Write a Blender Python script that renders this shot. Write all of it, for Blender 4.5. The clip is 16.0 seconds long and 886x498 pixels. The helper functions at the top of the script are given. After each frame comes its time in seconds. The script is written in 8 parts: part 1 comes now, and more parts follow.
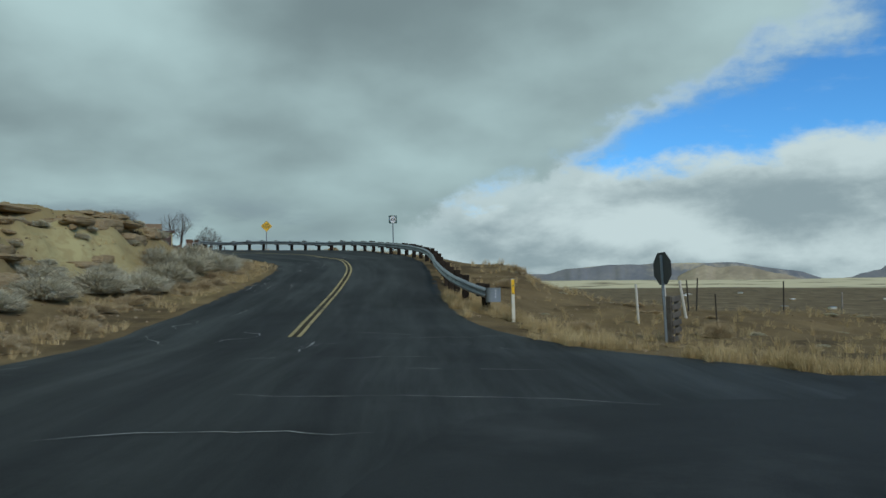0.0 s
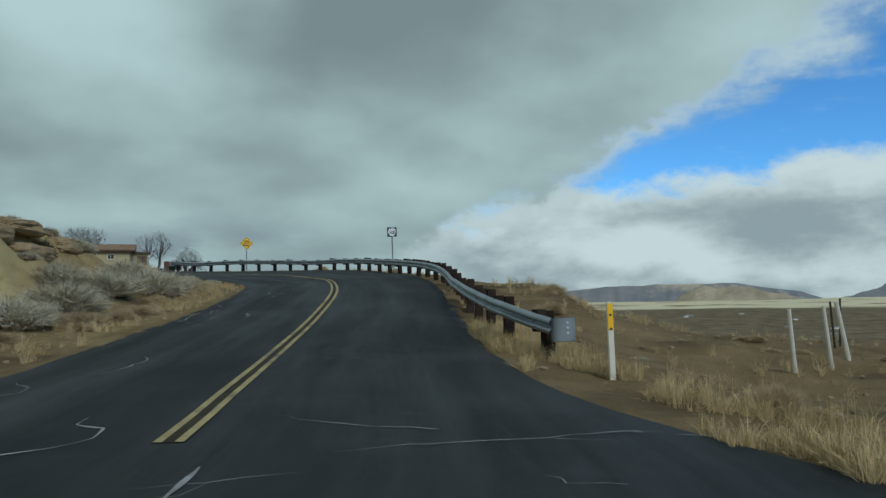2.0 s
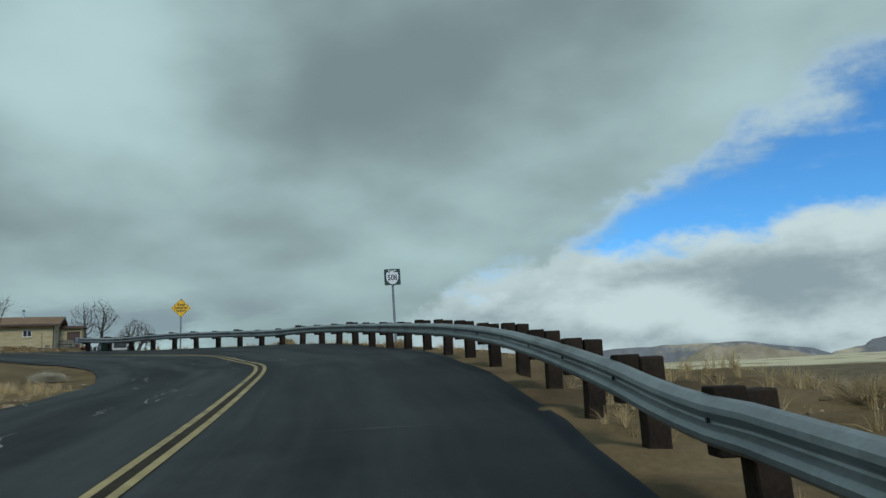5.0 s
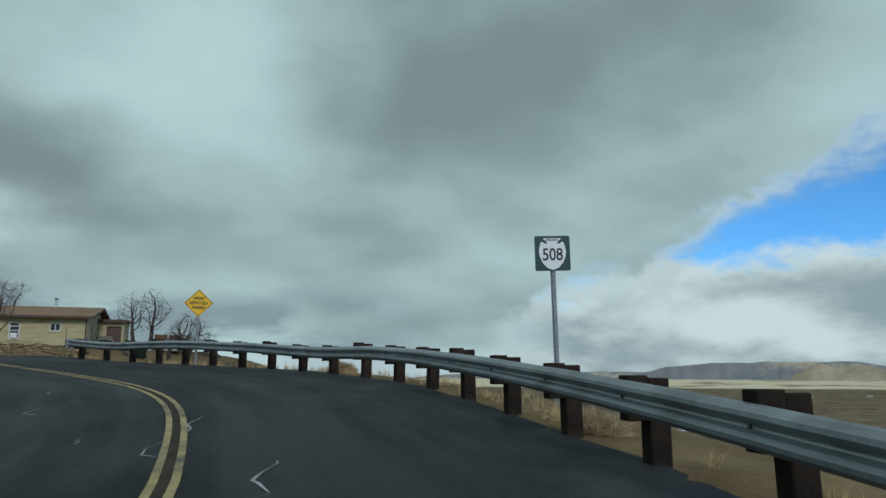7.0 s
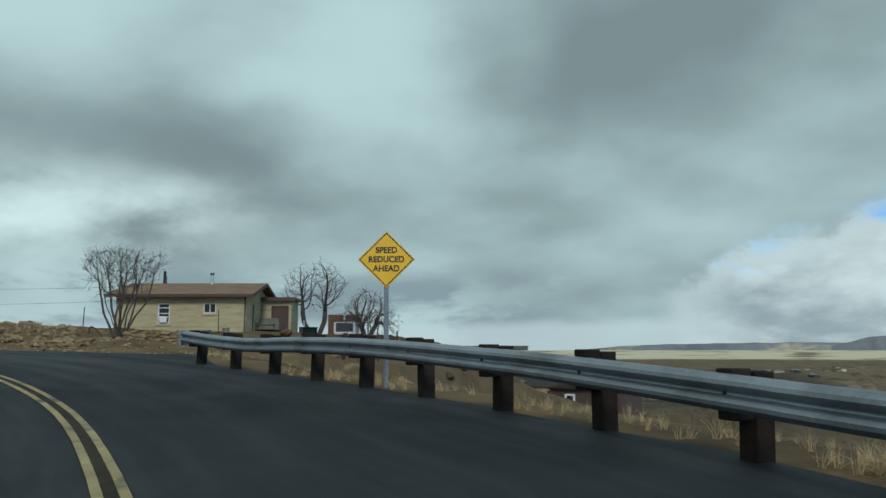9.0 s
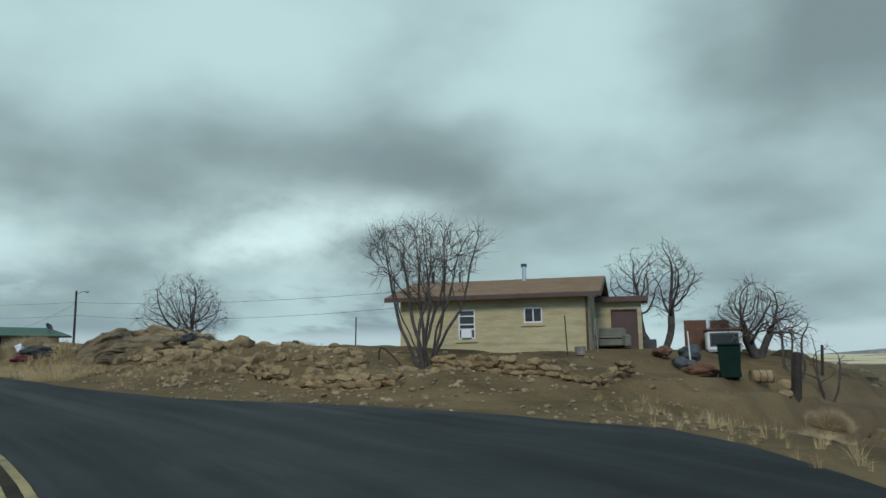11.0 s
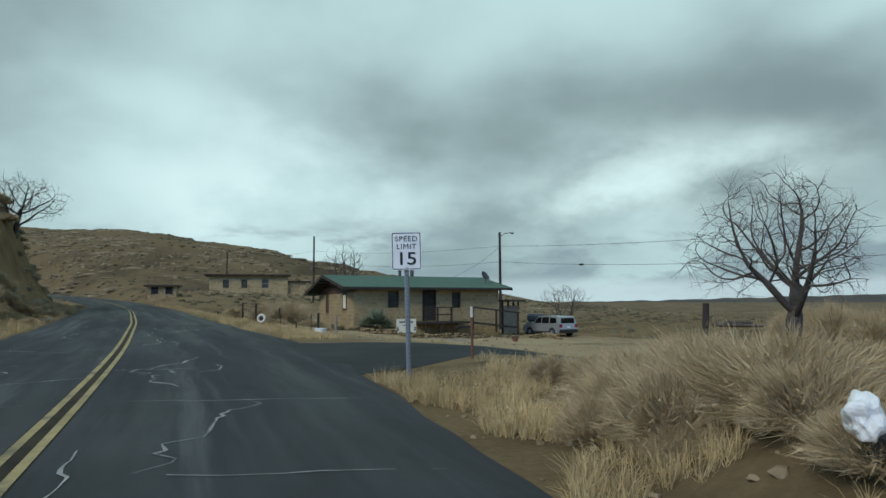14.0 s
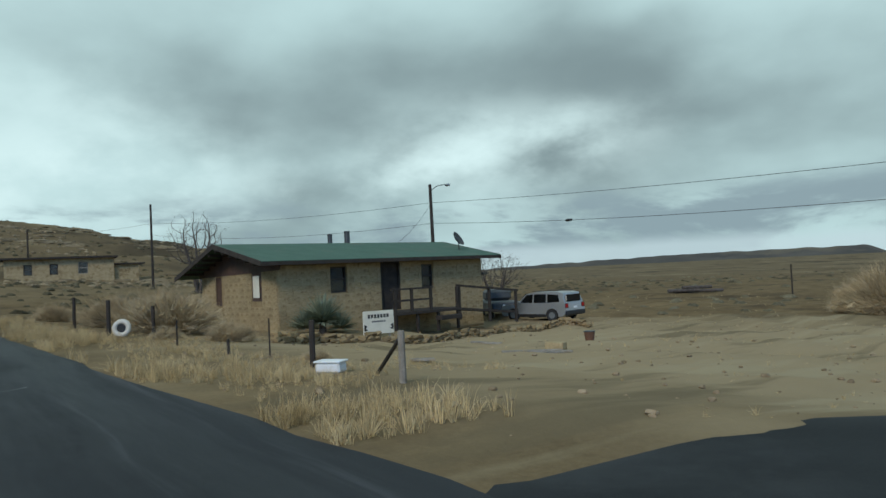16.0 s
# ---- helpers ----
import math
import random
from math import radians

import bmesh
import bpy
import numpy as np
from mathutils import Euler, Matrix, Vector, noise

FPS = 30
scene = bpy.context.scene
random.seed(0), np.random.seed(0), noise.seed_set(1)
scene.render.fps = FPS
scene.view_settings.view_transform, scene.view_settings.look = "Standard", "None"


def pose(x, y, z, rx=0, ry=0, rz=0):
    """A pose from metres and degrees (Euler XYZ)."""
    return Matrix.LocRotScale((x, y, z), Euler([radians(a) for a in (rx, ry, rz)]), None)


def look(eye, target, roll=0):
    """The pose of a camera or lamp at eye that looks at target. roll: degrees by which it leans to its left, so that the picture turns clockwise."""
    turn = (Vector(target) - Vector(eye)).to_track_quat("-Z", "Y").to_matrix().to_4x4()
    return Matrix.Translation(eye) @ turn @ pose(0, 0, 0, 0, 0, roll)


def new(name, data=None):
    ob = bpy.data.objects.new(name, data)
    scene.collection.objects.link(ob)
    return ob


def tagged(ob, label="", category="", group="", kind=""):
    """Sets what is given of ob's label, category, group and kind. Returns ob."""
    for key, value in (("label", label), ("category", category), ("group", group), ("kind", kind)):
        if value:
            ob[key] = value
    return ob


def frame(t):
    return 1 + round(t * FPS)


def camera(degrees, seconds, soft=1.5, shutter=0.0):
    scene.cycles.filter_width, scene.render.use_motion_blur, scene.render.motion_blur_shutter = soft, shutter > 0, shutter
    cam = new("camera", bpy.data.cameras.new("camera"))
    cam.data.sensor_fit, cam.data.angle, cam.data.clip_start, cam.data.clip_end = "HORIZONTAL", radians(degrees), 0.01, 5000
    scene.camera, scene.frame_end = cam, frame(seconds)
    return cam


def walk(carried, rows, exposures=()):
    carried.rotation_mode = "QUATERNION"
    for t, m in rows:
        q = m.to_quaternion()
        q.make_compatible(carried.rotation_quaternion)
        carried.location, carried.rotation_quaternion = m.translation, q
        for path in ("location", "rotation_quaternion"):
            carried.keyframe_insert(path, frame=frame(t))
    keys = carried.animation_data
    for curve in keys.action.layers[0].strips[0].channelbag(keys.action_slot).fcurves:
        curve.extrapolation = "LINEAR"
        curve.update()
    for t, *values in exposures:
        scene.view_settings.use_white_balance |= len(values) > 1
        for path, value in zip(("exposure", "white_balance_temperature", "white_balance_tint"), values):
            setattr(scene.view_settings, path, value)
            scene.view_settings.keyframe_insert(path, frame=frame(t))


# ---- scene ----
cam = camera(64.4, 16.0)
PATH = [
    (0.0, 0.000, 0.000, 1.500, 0.00, 2.26, -0.52),
    (0.5, -0.107, 1.808, 1.503, 0.42, 2.86, -1.36),
    (1.0, -0.281, 3.871, 1.505, 0.45, 3.50, -1.62),
    (1.5, -0.464, 6.194, 1.502, 0.18, 3.95, -1.42),
    (2.0, -0.673, 8.782, 1.505, -0.13, 4.15, -1.04),
    (2.5, -0.892, 11.541, 1.533, -0.45, 4.19, -1.52),
    (3.0, -1.051, 14.379, 1.588, -0.48, 4.68, -2.18),
    (3.5, -1.369, 17.392, 1.715, -0.74, 5.79, -2.49),
    (4.0, -1.664, 20.492, 1.890, -0.93, 7.17, -2.67),
    (4.5, -1.723, 23.657, 2.105, -0.68, 8.56, -3.01),
    (5.0, -1.877, 27.142, 2.430, -0.06, 9.57, -2.78),
    (5.5, -2.173, 30.802, 2.811, 0.98, 10.19, -2.16),
    (6.0, -2.644, 34.470, 3.221, 2.53, 10.42, -1.38),
    (6.5, -3.317, 37.991, 3.562, 4.64, 10.28, -0.66),
    (7.0, -4.159, 41.465, 3.866, 7.36, 10.00, 0.15),
    (7.5, -5.247, 44.998, 4.160, 10.74, 9.43, 0.50),
    (8.0, -6.549, 48.380, 4.465, 14.55, 8.82, 0.83),
    (8.5, -8.430, 51.735, 4.690, 18.05, 8.20, 0.35),
    (9.0, -11.147, 54.989, 4.875, 20.95, 7.80, -0.20),
    (9.5, -14.354, 58.009, 5.047, 23.87, 7.80, -0.40),
    (10.0, -17.683, 60.651, 5.225, 27.50, 8.08, -0.40),
    (10.5, -20.786, 62.796, 5.428, 32.43, 8.34, -0.50),
    (11.0, -23.869, 64.766, 5.641, 38.57, 8.41, -0.77),
    (11.5, -27.243, 66.392, 5.830, 45.13, 8.13, -0.69),
    (12.0, -30.818, 67.699, 6.013, 51.52, 7.52, -0.28),
    (12.5, -34.588, 68.715, 6.193, 57.25, 6.92, 0.14),
    (13.0, -38.587, 69.480, 6.400, 62.01, 6.17, 0.16),
    (13.5, -42.696, 70.075, 6.569, 65.62, 5.28, 0.29),
    (14.0, -46.884, 70.511, 6.685, 67.29, 4.25, -0.09),
    (14.5, -51.099, 70.812, 6.773, 66.86, 3.20, -0.52),
    (15.0, -55.450, 71.073, 6.854, 63.31, 2.44, -1.51),
    (15.5, -60.064, 71.361, 6.903, 58.09, 2.07, -2.22),
    (16.0, -64.872, 71.825, 6.916, 53.60, 1.84, -2.75),
]
walk(cam, [(t, pose(x, y, z, 90 + pitch, 0, yaw) @ pose(0, 0, 0, 0, 0, roll)) for t, x, y, z, yaw, pitch, roll in PATH], exposures=[(0.0, -0.15), (7.5, -0.1), (11.0, 0.05), (16.0, 0.1)])

# ---- sky, sun ----
world = bpy.data.worlds.new("world")
scene.world = world
world.use_nodes = True
wt = world.node_tree
wt.nodes.clear()


def wmath(op, a, b=0.0, c=0.0):
    n = wt.nodes.new("ShaderNodeMath")
    n.operation = op
    for i, v in enumerate((a, b, c)):
        if isinstance(v, (int, float)):
            n.inputs[i].default_value = v
        else:
            wt.links.new(v, n.inputs[i])
    return n.outputs[0]


def wramp(v, lo, hi, smooth=True):
    n = wt.nodes.new("ShaderNodeMapRange")
    n.interpolation_type = "SMOOTHSTEP" if smooth else "LINEAR"
    wt.links.new(v, n.inputs[0])
    for i, x in ((1, lo), (2, hi)):
        if isinstance(x, (int, float)):
            n.inputs[i].default_value = x
        else:
            wt.links.new(x, n.inputs[i])
    return n.outputs[0]


def wmix(f, a, b):
    n = wt.nodes.new("ShaderNodeMix")
    n.data_type = "RGBA"
    if isinstance(f, (int, float)):
        n.inputs[0].default_value = f
    else:
        wt.links.new(f, n.inputs[0])
    for i, x in ((6, a), (7, b)):
        if isinstance(x, tuple):
            n.inputs[i].default_value = (*x, 1)
        else:
            wt.links.new(x, n.inputs[i])
    return n.outputs[2]


def wnoise(vec, scale, detail=5, rough=0.55, dist=0.0):
    n = wt.nodes.new("ShaderNodeTexNoise")
    wt.links.new(vec, n.inputs["Vector"])
    n.inputs["Scale"].default_value = scale
    n.inputs["Detail"].default_value = detail
    n.inputs["Roughness"].default_value = rough
    n.inputs["Distortion"].default_value = dist
    return n.outputs["Fac"]


SUN_EL, SUN_AZ = 36.0, 150.0
tc = wt.nodes.new("ShaderNodeTexCoord")
sep = wt.nodes.new("ShaderNodeSeparateXYZ")
wt.links.new(tc.outputs["Generated"], sep.inputs[0])
dx, dy, dz = sep.outputs
az = wmath("MULTIPLY", wmath("ARCTAN2", wmath("MULTIPLY", dx, -1.0), dy), 57.2958)
el = wmath("MULTIPLY", wmath("ARCSINE", dz), 57.2958)
# the cloud deck, seen in perspective
den = wmath("ADD", wmath("MAXIMUM", dz, 0.0), 0.30)
deck = wt.nodes.new("ShaderNodeCombineXYZ")
wt.links.new(wmath("DIVIDE", dx, den), deck.inputs[0])
wt.links.new(wmath("DIVIDE", dy, den), deck.inputs[1])
deck_v = deck.outputs[0]
ball_v = tc.outputs["Generated"]
wide = wt.nodes.new("ShaderNodeMapping")
wide.inputs["Scale"].default_value = (1, 1, 1.7)
wt.links.new(ball_v, wide.inputs[0])
wide_v = wide.outputs[0]
# flat layers low in the sky: long across, short upwards
layer = wt.nodes.new("ShaderNodeCombineXYZ")
wt.links.new(wmath("DIVIDE", az, 26.0), layer.inputs[0])
wt.links.new(wmath("DIVIDE", el, 9.0), layer.inputs[1])
layer_v = layer.outputs[0]
lump = wt.nodes.new("ShaderNodeCombineXYZ")
wt.links.new(wmath("DIVIDE", az, 16.0), lump.inputs[0])
wt.links.new(wmath("DIVIDE", el, 9.0), lump.inputs[1])
lump.inputs[2].default_value = 4.0
lump_v = lump.outputs[0]
n_big = wnoise(deck_v, 0.85, 2, 0.4, 0.0)
n_mid = wnoise(deck_v, 2.2, 3, 0.42, 0.0)
n_soft = wnoise(wide_v, 5.5, 5, 0.52, 0.0)
n_fine = wnoise(wide_v, 8.0, 7, 0.6)
n_edge = wnoise(ball_v, 5.0, 6, 0.55)
n_layer = wnoise(layer_v, 1.7, 7, 0.58, 0.3)
n_puff = wnoise(lump_v, 2.1, 7, 0.58, 0.15)
n_warp = wnoise(lump_v, 0.8, 3, 0.5, 0.0)
n_warp2 = wnoise(wide_v, 3.6, 2, 0.4, 0.0)
az_w = wmath("MULTIPLY_ADD", wmath("SUBTRACT", n_warp, 0.5), 22.0, az)
el_w = wmath("MULTIPLY_ADD", wmath("SUBTRACT", n_warp2, 0.5), 9.0, el)


def centred(n, k):
    return wmath("MULTIPLY", wmath("SUBTRACT", n, 0.5), k)


def thin_spot(a, e, wa, we, gain):
    """Where the deck is thinner (or thicker, below zero) round an azimuth and a height, in degrees."""
    u = wmath("DIVIDE", wmath("SUBTRACT", az_w, a), wa)
    v = wmath("DIVIDE", wmath("SUBTRACT", el_w, e), we)
    return wmath("MULTIPLY", wmath("EXPONENT", wmath("MULTIPLY", wmath("ADD", wmath("MULTIPLY", u, u), wmath("MULTIPLY", v, v)), -1.0)), gain)


shade = wmath("ADD", wmath("ADD", centred(n_big, 0.70), centred(n_mid, 0.34)), 0.54)
shade = wmath("ADD", shade, wmath("ADD", centred(n_fine, 0.045), centred(n_soft, 0.22)))
for spot in ((27, 19, 13, 9, 0.26), (27, 7, 10, 4, 0.06), (2, 24, 16, 8, -0.22), (13, 12, 10, 6, -0.03), (2, 6, 9, 4, 0.06), (62, 25, 14, 6, 0.08),
             (42, 15.0, 24, 6.5, -0.25), (70, 13, 10, 4, -0.10), (90, 11, 11, 8, 0.22), (98, 22, 10, 5, -0.1), (-14, 27, 14, 6, -0.12)):
    shade = wmath("ADD", shade, thin_spot(*spot))
deck_c = wmix(wramp(shade, 0.28, 0.76), (0.203, 0.280, 0.297), (0.485, 0.675, 0.69))
# torn bright gaps under the deck in the west
gap = wmath("ADD", thin_spot(56, 8.0, 15, 2.6, 1.0), wmath("ADD", thin_spot(84, 8.5, 10, 5.0, 1.0), thin_spot(44, 11.0, 9, 2.0, 0.7)))
gap = wmath("MULTIPLY", gap, wramp(wmath("ADD", centred(n_soft, 1.5), centred(n_puff, 0.7)), -0.34, 0.34))
deck_c = wmix(wmath("MINIMUM", gap, 1.0), deck_c, (0.66, 0.86, 0.87))
# long grey layers near the skyline, and the clear strip below them
low = wramp(wmath("ADD", el, centred(n_layer, 6.0)), 6.5, 4.0)
deck_c = wmix(wmath("MULTIPLY", low, wmath("MULTIPLY", wramp(n_layer, 0.56, 0.44), wramp(az, 6.0, 16.0))), deck_c, (0.25, 0.345, 0.385))
deck_c = wmix(wmath("MULTIPLY", wramp(wmath("ADD", el, centred(n_layer, 2.5)), 2.2, 1.0), 0.75), deck_c, (0.50, 0.64, 0.68))
# the open blue lane low in the north-east, with layered cumulus under it
wob = wmath("ADD", centred(n_edge, 9.0), wmath("ADD", centred(n_fine, 8.0), centred(n_puff, 6.0)))
hi_el = wmath("ADD", wmath("MULTIPLY", az, -0.44), 4.9)
lo_el = wmath("MINIMUM", wmath("ADD", wmath("MULTIPLY", az, -0.11), 7.0), 9.8)
over = wramp(wmath("ADD", wmath("SUBTRACT", el, hi_el), wob), -2.6, 2.6)
over = wmath("MAXIMUM", over, wramp(az, -4.0, 5.0))
wob2 = wmath("ADD", centred(n_fine, 5.0), wmath("ADD", centred(n_puff, 7.0), centred(n_layer, 3.0)))
depth_in = wmath("ADD", wmath("SUBTRACT", lo_el, el), wob2)
under = wramp(depth_in, -1.1, 1.0)
sky = wt.nodes.new("ShaderNodeTexSky")
sky.sky_type, sky.sun_disc = "NISHITA", False
sky.sun_elevation, sky.sun_rotation = radians(SUN_EL), radians(SUN_AZ)
sky.altitude = 1800
blue = wt.nodes.new("ShaderNodeMix")
blue.data_type, blue.blend_type = "RGBA", "MULTIPLY"
blue.inputs[0].default_value = 1
wt.links.new(sky.outputs[0], blue.inputs[6])
blue.inputs[7].default_value = (0.052, 0.122, 0.175, 1)
# thin veils across the blue
lane = wmix(wmath("MULTIPLY", wramp(wmath("ADD", n_layer, centred(n_fine, 0.5)), 0.50, 0.78), 0.75), blue.outputs[2], (0.50, 0.68, 0.78))
puff = wmath("ADD", wmath("MULTIPLY", n_layer, 0.5), wmath("ADD", wmath("MULTIPLY", n_puff, 0.38), wmath("MULTIPLY", n_fine, 0.12)))
puff = wmath("ADD", puff, wmath("ADD", thin_spot(-26, 6.0, 12, 1.6, -0.10), wmath("ADD", thin_spot(-14, 4.6, 8, 1.5, 0.10), thin_spot(-20, 1.6, 16, 1.1, -0.07))))
crest = wramp(depth_in, 2.6, 0.2)
cum_c = wmix(wramp(wmath("ADD", puff, wmath("MULTIPLY", crest, 0.15)), 0.40, 0.62), (0.285, 0.385, 0.42), (0.60, 0.74, 0.76))
c = wmix(under, lane, cum_c)
hem = wmath("MULTIPLY", wramp(over, 0.15, 0.55), wramp(over, 1.0, 0.7))
deck_c = wmix(wmath("MULTIPLY", hem, 0.5), deck_c, (0.60, 0.74, 0.78))
c = wmix(over, c, deck_c)
bg = wt.nodes.new("ShaderNodeBackground")
bg.inputs[1].default_value = 1.0
wt.links.new(c, bg.inputs[0])
out = wt.nodes.new("ShaderNodeOutputWorld")
wt.links.new(bg.outputs[0], out.inputs[0])

sun = new("sun", bpy.data.lights.new("sun", "SUN"))
sun.data.energy, sun.data.angle, sun.data.color = 1.5, radians(14), (1.0, 0.95, 0.86)
sa, se = radians(SUN_AZ), radians(SUN_EL)
sun.matrix_world = look((math.sin(sa) * math.cos(se) * 50, math.cos(sa) * math.cos(se) * 50, math.sin(se) * 50), (0, 0, 0))


# ---- materials ----
def material(name, c1, c2, scale=4.0, rough=0.9, metal=0.0, bump=0.3, fine=40.0, spots=None, spot_scale=1.5, island=0.0, per_object=0.0, dist=0.02, flat=1.0):
    """Two-scale noise between two colours, optional patches of a third, with grain relief."""
    m = bpy.data.materials.new(name)
    m.use_nodes = True
    t = m.node_tree
    b = t.nodes["Principled BSDF"]
    co = t.nodes.new("ShaderNodeTexCoord")

    def noise_of(s, d=5, r=0.6):
        n = t.nodes.new("ShaderNodeTexNoise")
        n.inputs["Scale"].default_value, n.inputs["Detail"].default_value, n.inputs["Roughness"].default_value = s, d, r
        mp = t.nodes.new("ShaderNodeMapping")
        mp.inputs["Scale"].default_value = (1, 1, flat)
        t.links.new(co.outputs["Object"], mp.inputs[0])
        t.links.new(mp.outputs[0], n.inputs["Vector"])
        return n.outputs["Fac"]

    def mix(f, a, b_):
        n = t.nodes.new("ShaderNodeMix")
        n.data_type = "RGBA"
        t.links.new(f, n.inputs[0])
        for i, x in ((6, a), (7, b_)):
            if isinstance(x, tuple):
                n.inputs[i].default_value = (*x, 1)
            else:
                t.links.new(x, n.inputs[i])
        return n.outputs[2]

    def span(v, lo, hi):
        n = t.nodes.new("ShaderNodeMapRange")
        t.links.new(v, n.inputs[0])
        n.inputs[1].default_value, n.inputs[2].default_value = lo, hi
        return n.outputs[0]

    big, small = noise_of(scale), noise_of(fine, 3)
    ad = t.nodes.new("ShaderNodeMath")
    ad.operation = "MULTIPLY_ADD"
    t.links.new(small, ad.inputs[0])
    ad.inputs[1].default_value = 0.45
    t.links.new(big, ad.inputs[2])
    col = mix(span(ad.outputs[0], 0.50, 0.95), c1, c2)
    if spots:
        col = mix(span(noise_of(spot_scale, 6, 0.65), 0.52, 0.66), col, spots)
    if island or per_object:
        src = t.nodes.new("ShaderNodeObjectInfo").outputs["Random"] if per_object else t.nodes.new("ShaderNodeNewGeometry").outputs["Random Per Island"]
        hs = t.nodes.new("ShaderNodeHueSaturation")
        mr = t.nodes.new("ShaderNodeMapRange")
        t.links.new(src, mr.inputs[0])
        k = island or per_object
        mr.inputs[3].default_value, mr.inputs[4].default_value = 1 - k, 1 + k
        t.links.new(mr.outputs[0], hs.inputs["Value"])
        t.links.new(col, hs.inputs["Color"])
        col = hs.outputs[0]
    t.links.new(col, b.inputs["Base Color"])
    b.inputs["Roughness"].default_value, b.inputs["Metallic"].default_value = rough, metal
    if rough > 0.89:
        b.inputs["Specular IOR Level"].default_value = 0.12
    if bump:
        bp = t.nodes.new("ShaderNodeBump")
        bp.inputs["Strength"].default_value, bp.inputs["Distance"].default_value = bump, dist
        t.links.new(ad.outputs[0], bp.inputs["Height"])
        t.links.new(bp.outputs[0], b.inputs["Normal"])
    return m


ASPHALT = material("asphalt", (0.009, 0.0105, 0.0115), (0.029, 0.032, 0.0335), 0.35, 0.82, 0, 0.5, 60, (0.042, 0.045, 0.046), 0.22)
ASPHALT.node_tree.nodes["Principled BSDF"].inputs["Specular IOR Level"].default_value = 0.22
DIRT = material("dirt", (0.104, 0.070, 0.034), (0.222, 0.156, 0.080), 0.5, 0.95, 0, 0.6, 14, (0.075, 0.052, 0.029), 0.16, dist=0.05)


def lane_wear_and_sheen(m):
    """Long paler streaks along the lanes, wear and wheel-track sheen put into the colour; a greyer older surface in the
    west, and a patchy sheen.
    """
    t = m.node_tree
    b = t.nodes["Principled BSDF"]
    src = b.inputs["Base Color"].links[0].from_socket
    uv = t.nodes.new("ShaderNodeTexCoord").outputs["UV"]
    ob = t.nodes.new("ShaderNodeTexCoord").outputs["Object"]

    def streaks(scale, seed):
        mp = t.nodes.new("ShaderNodeMapping")
        mp.inputs["Scale"].default_value, mp.inputs["Location"].default_value = scale, (seed, seed, 0)
        t.links.new(uv, mp.inputs[0])
        n = t.nodes.new("ShaderNodeTexNoise")
        n.inputs["Scale"].default_value, n.inputs["Detail"].default_value, n.inputs["Roughness"].default_value = 1.0, 6, 0.62
        t.links.new(mp.outputs[0], n.inputs["Vector"])
        return n.outputs["Fac"]

    def span(v, lo, hi, a=0.0, b_=1.0):
        n = t.nodes.new("ShaderNodeMapRange")
        n.interpolation_type = "SMOOTHSTEP"
        t.links.new(v, n.inputs[0])
        for i, x in ((1, lo), (2, hi), (3, a), (4, b_)):
            n.inputs[i].default_value = x
        return n.outputs[0]

    def times(a, b_):
        n = t.nodes.new("ShaderNodeMath")
        n.operation = "MULTIPLY"
        t.links.new(a, n.inputs[0])
        t.links.new(b_, n.inputs[1])
        return n.outputs[0]

    def over_(f, a, col):
        n = t.nodes.new("ShaderNodeMix")
        n.data_type = "RGBA"
        t.links.new(f, n.inputs[0])
        t.links.new(a, n.inputs[6])
        n.inputs[7].default_value = (*col, 1)
        return n.outputs[2]
    sx = t.nodes.new("ShaderNodeSeparateXYZ")
    t.links.new(ob, sx.inputs[0])
    west = span(sx.outputs[0], -38.0, -54.0)
    c_ = over_(span(west, 0.0, 1.0, 0.0, 0.4), src, (0.046, 0.050, 0.054))
    # streaks: worn tracks and their sheen, both painted as paler asphalt
    c_ = over_(span(streaks((0.9, 0.035, 1), 3.0), 0.52, 0.74, 0.0, 0.4), c_, (0.046, 0.050, 0.052))
    c_ = over_(times(west, span(streaks((1.3, 0.05, 1), 9.0), 0.54, 0.68, 0.0, 0.55)), c_, (0.12, 0.125, 0.128))
    c_ = over_(span(streaks((0.5, 0.22, 1), 17.0), 0.55, 0.70, 0.0, 0.6), c_, (0.012, 0.013, 0.015))
    t.links.new(c_, b.inputs["Base Color"])
    t.links.new(span(streaks((0.8, 0.06, 1), 23.0), 0.35, 0.65, 0.62, 0.88), b.inputs["Roughness"])
    b.inputs["Specular IOR Level"].default_value = 0.22


ROAD_TOP = material("worn_asphalt", (0.008, 0.0095, 0.0105), (0.026, 0.029, 0.0305), 0.35, 0.82, 0, 0.5, 60, (0.034, 0.037, 0.038), 0.22)
lane_wear_and_sheen(ROAD_TOP)


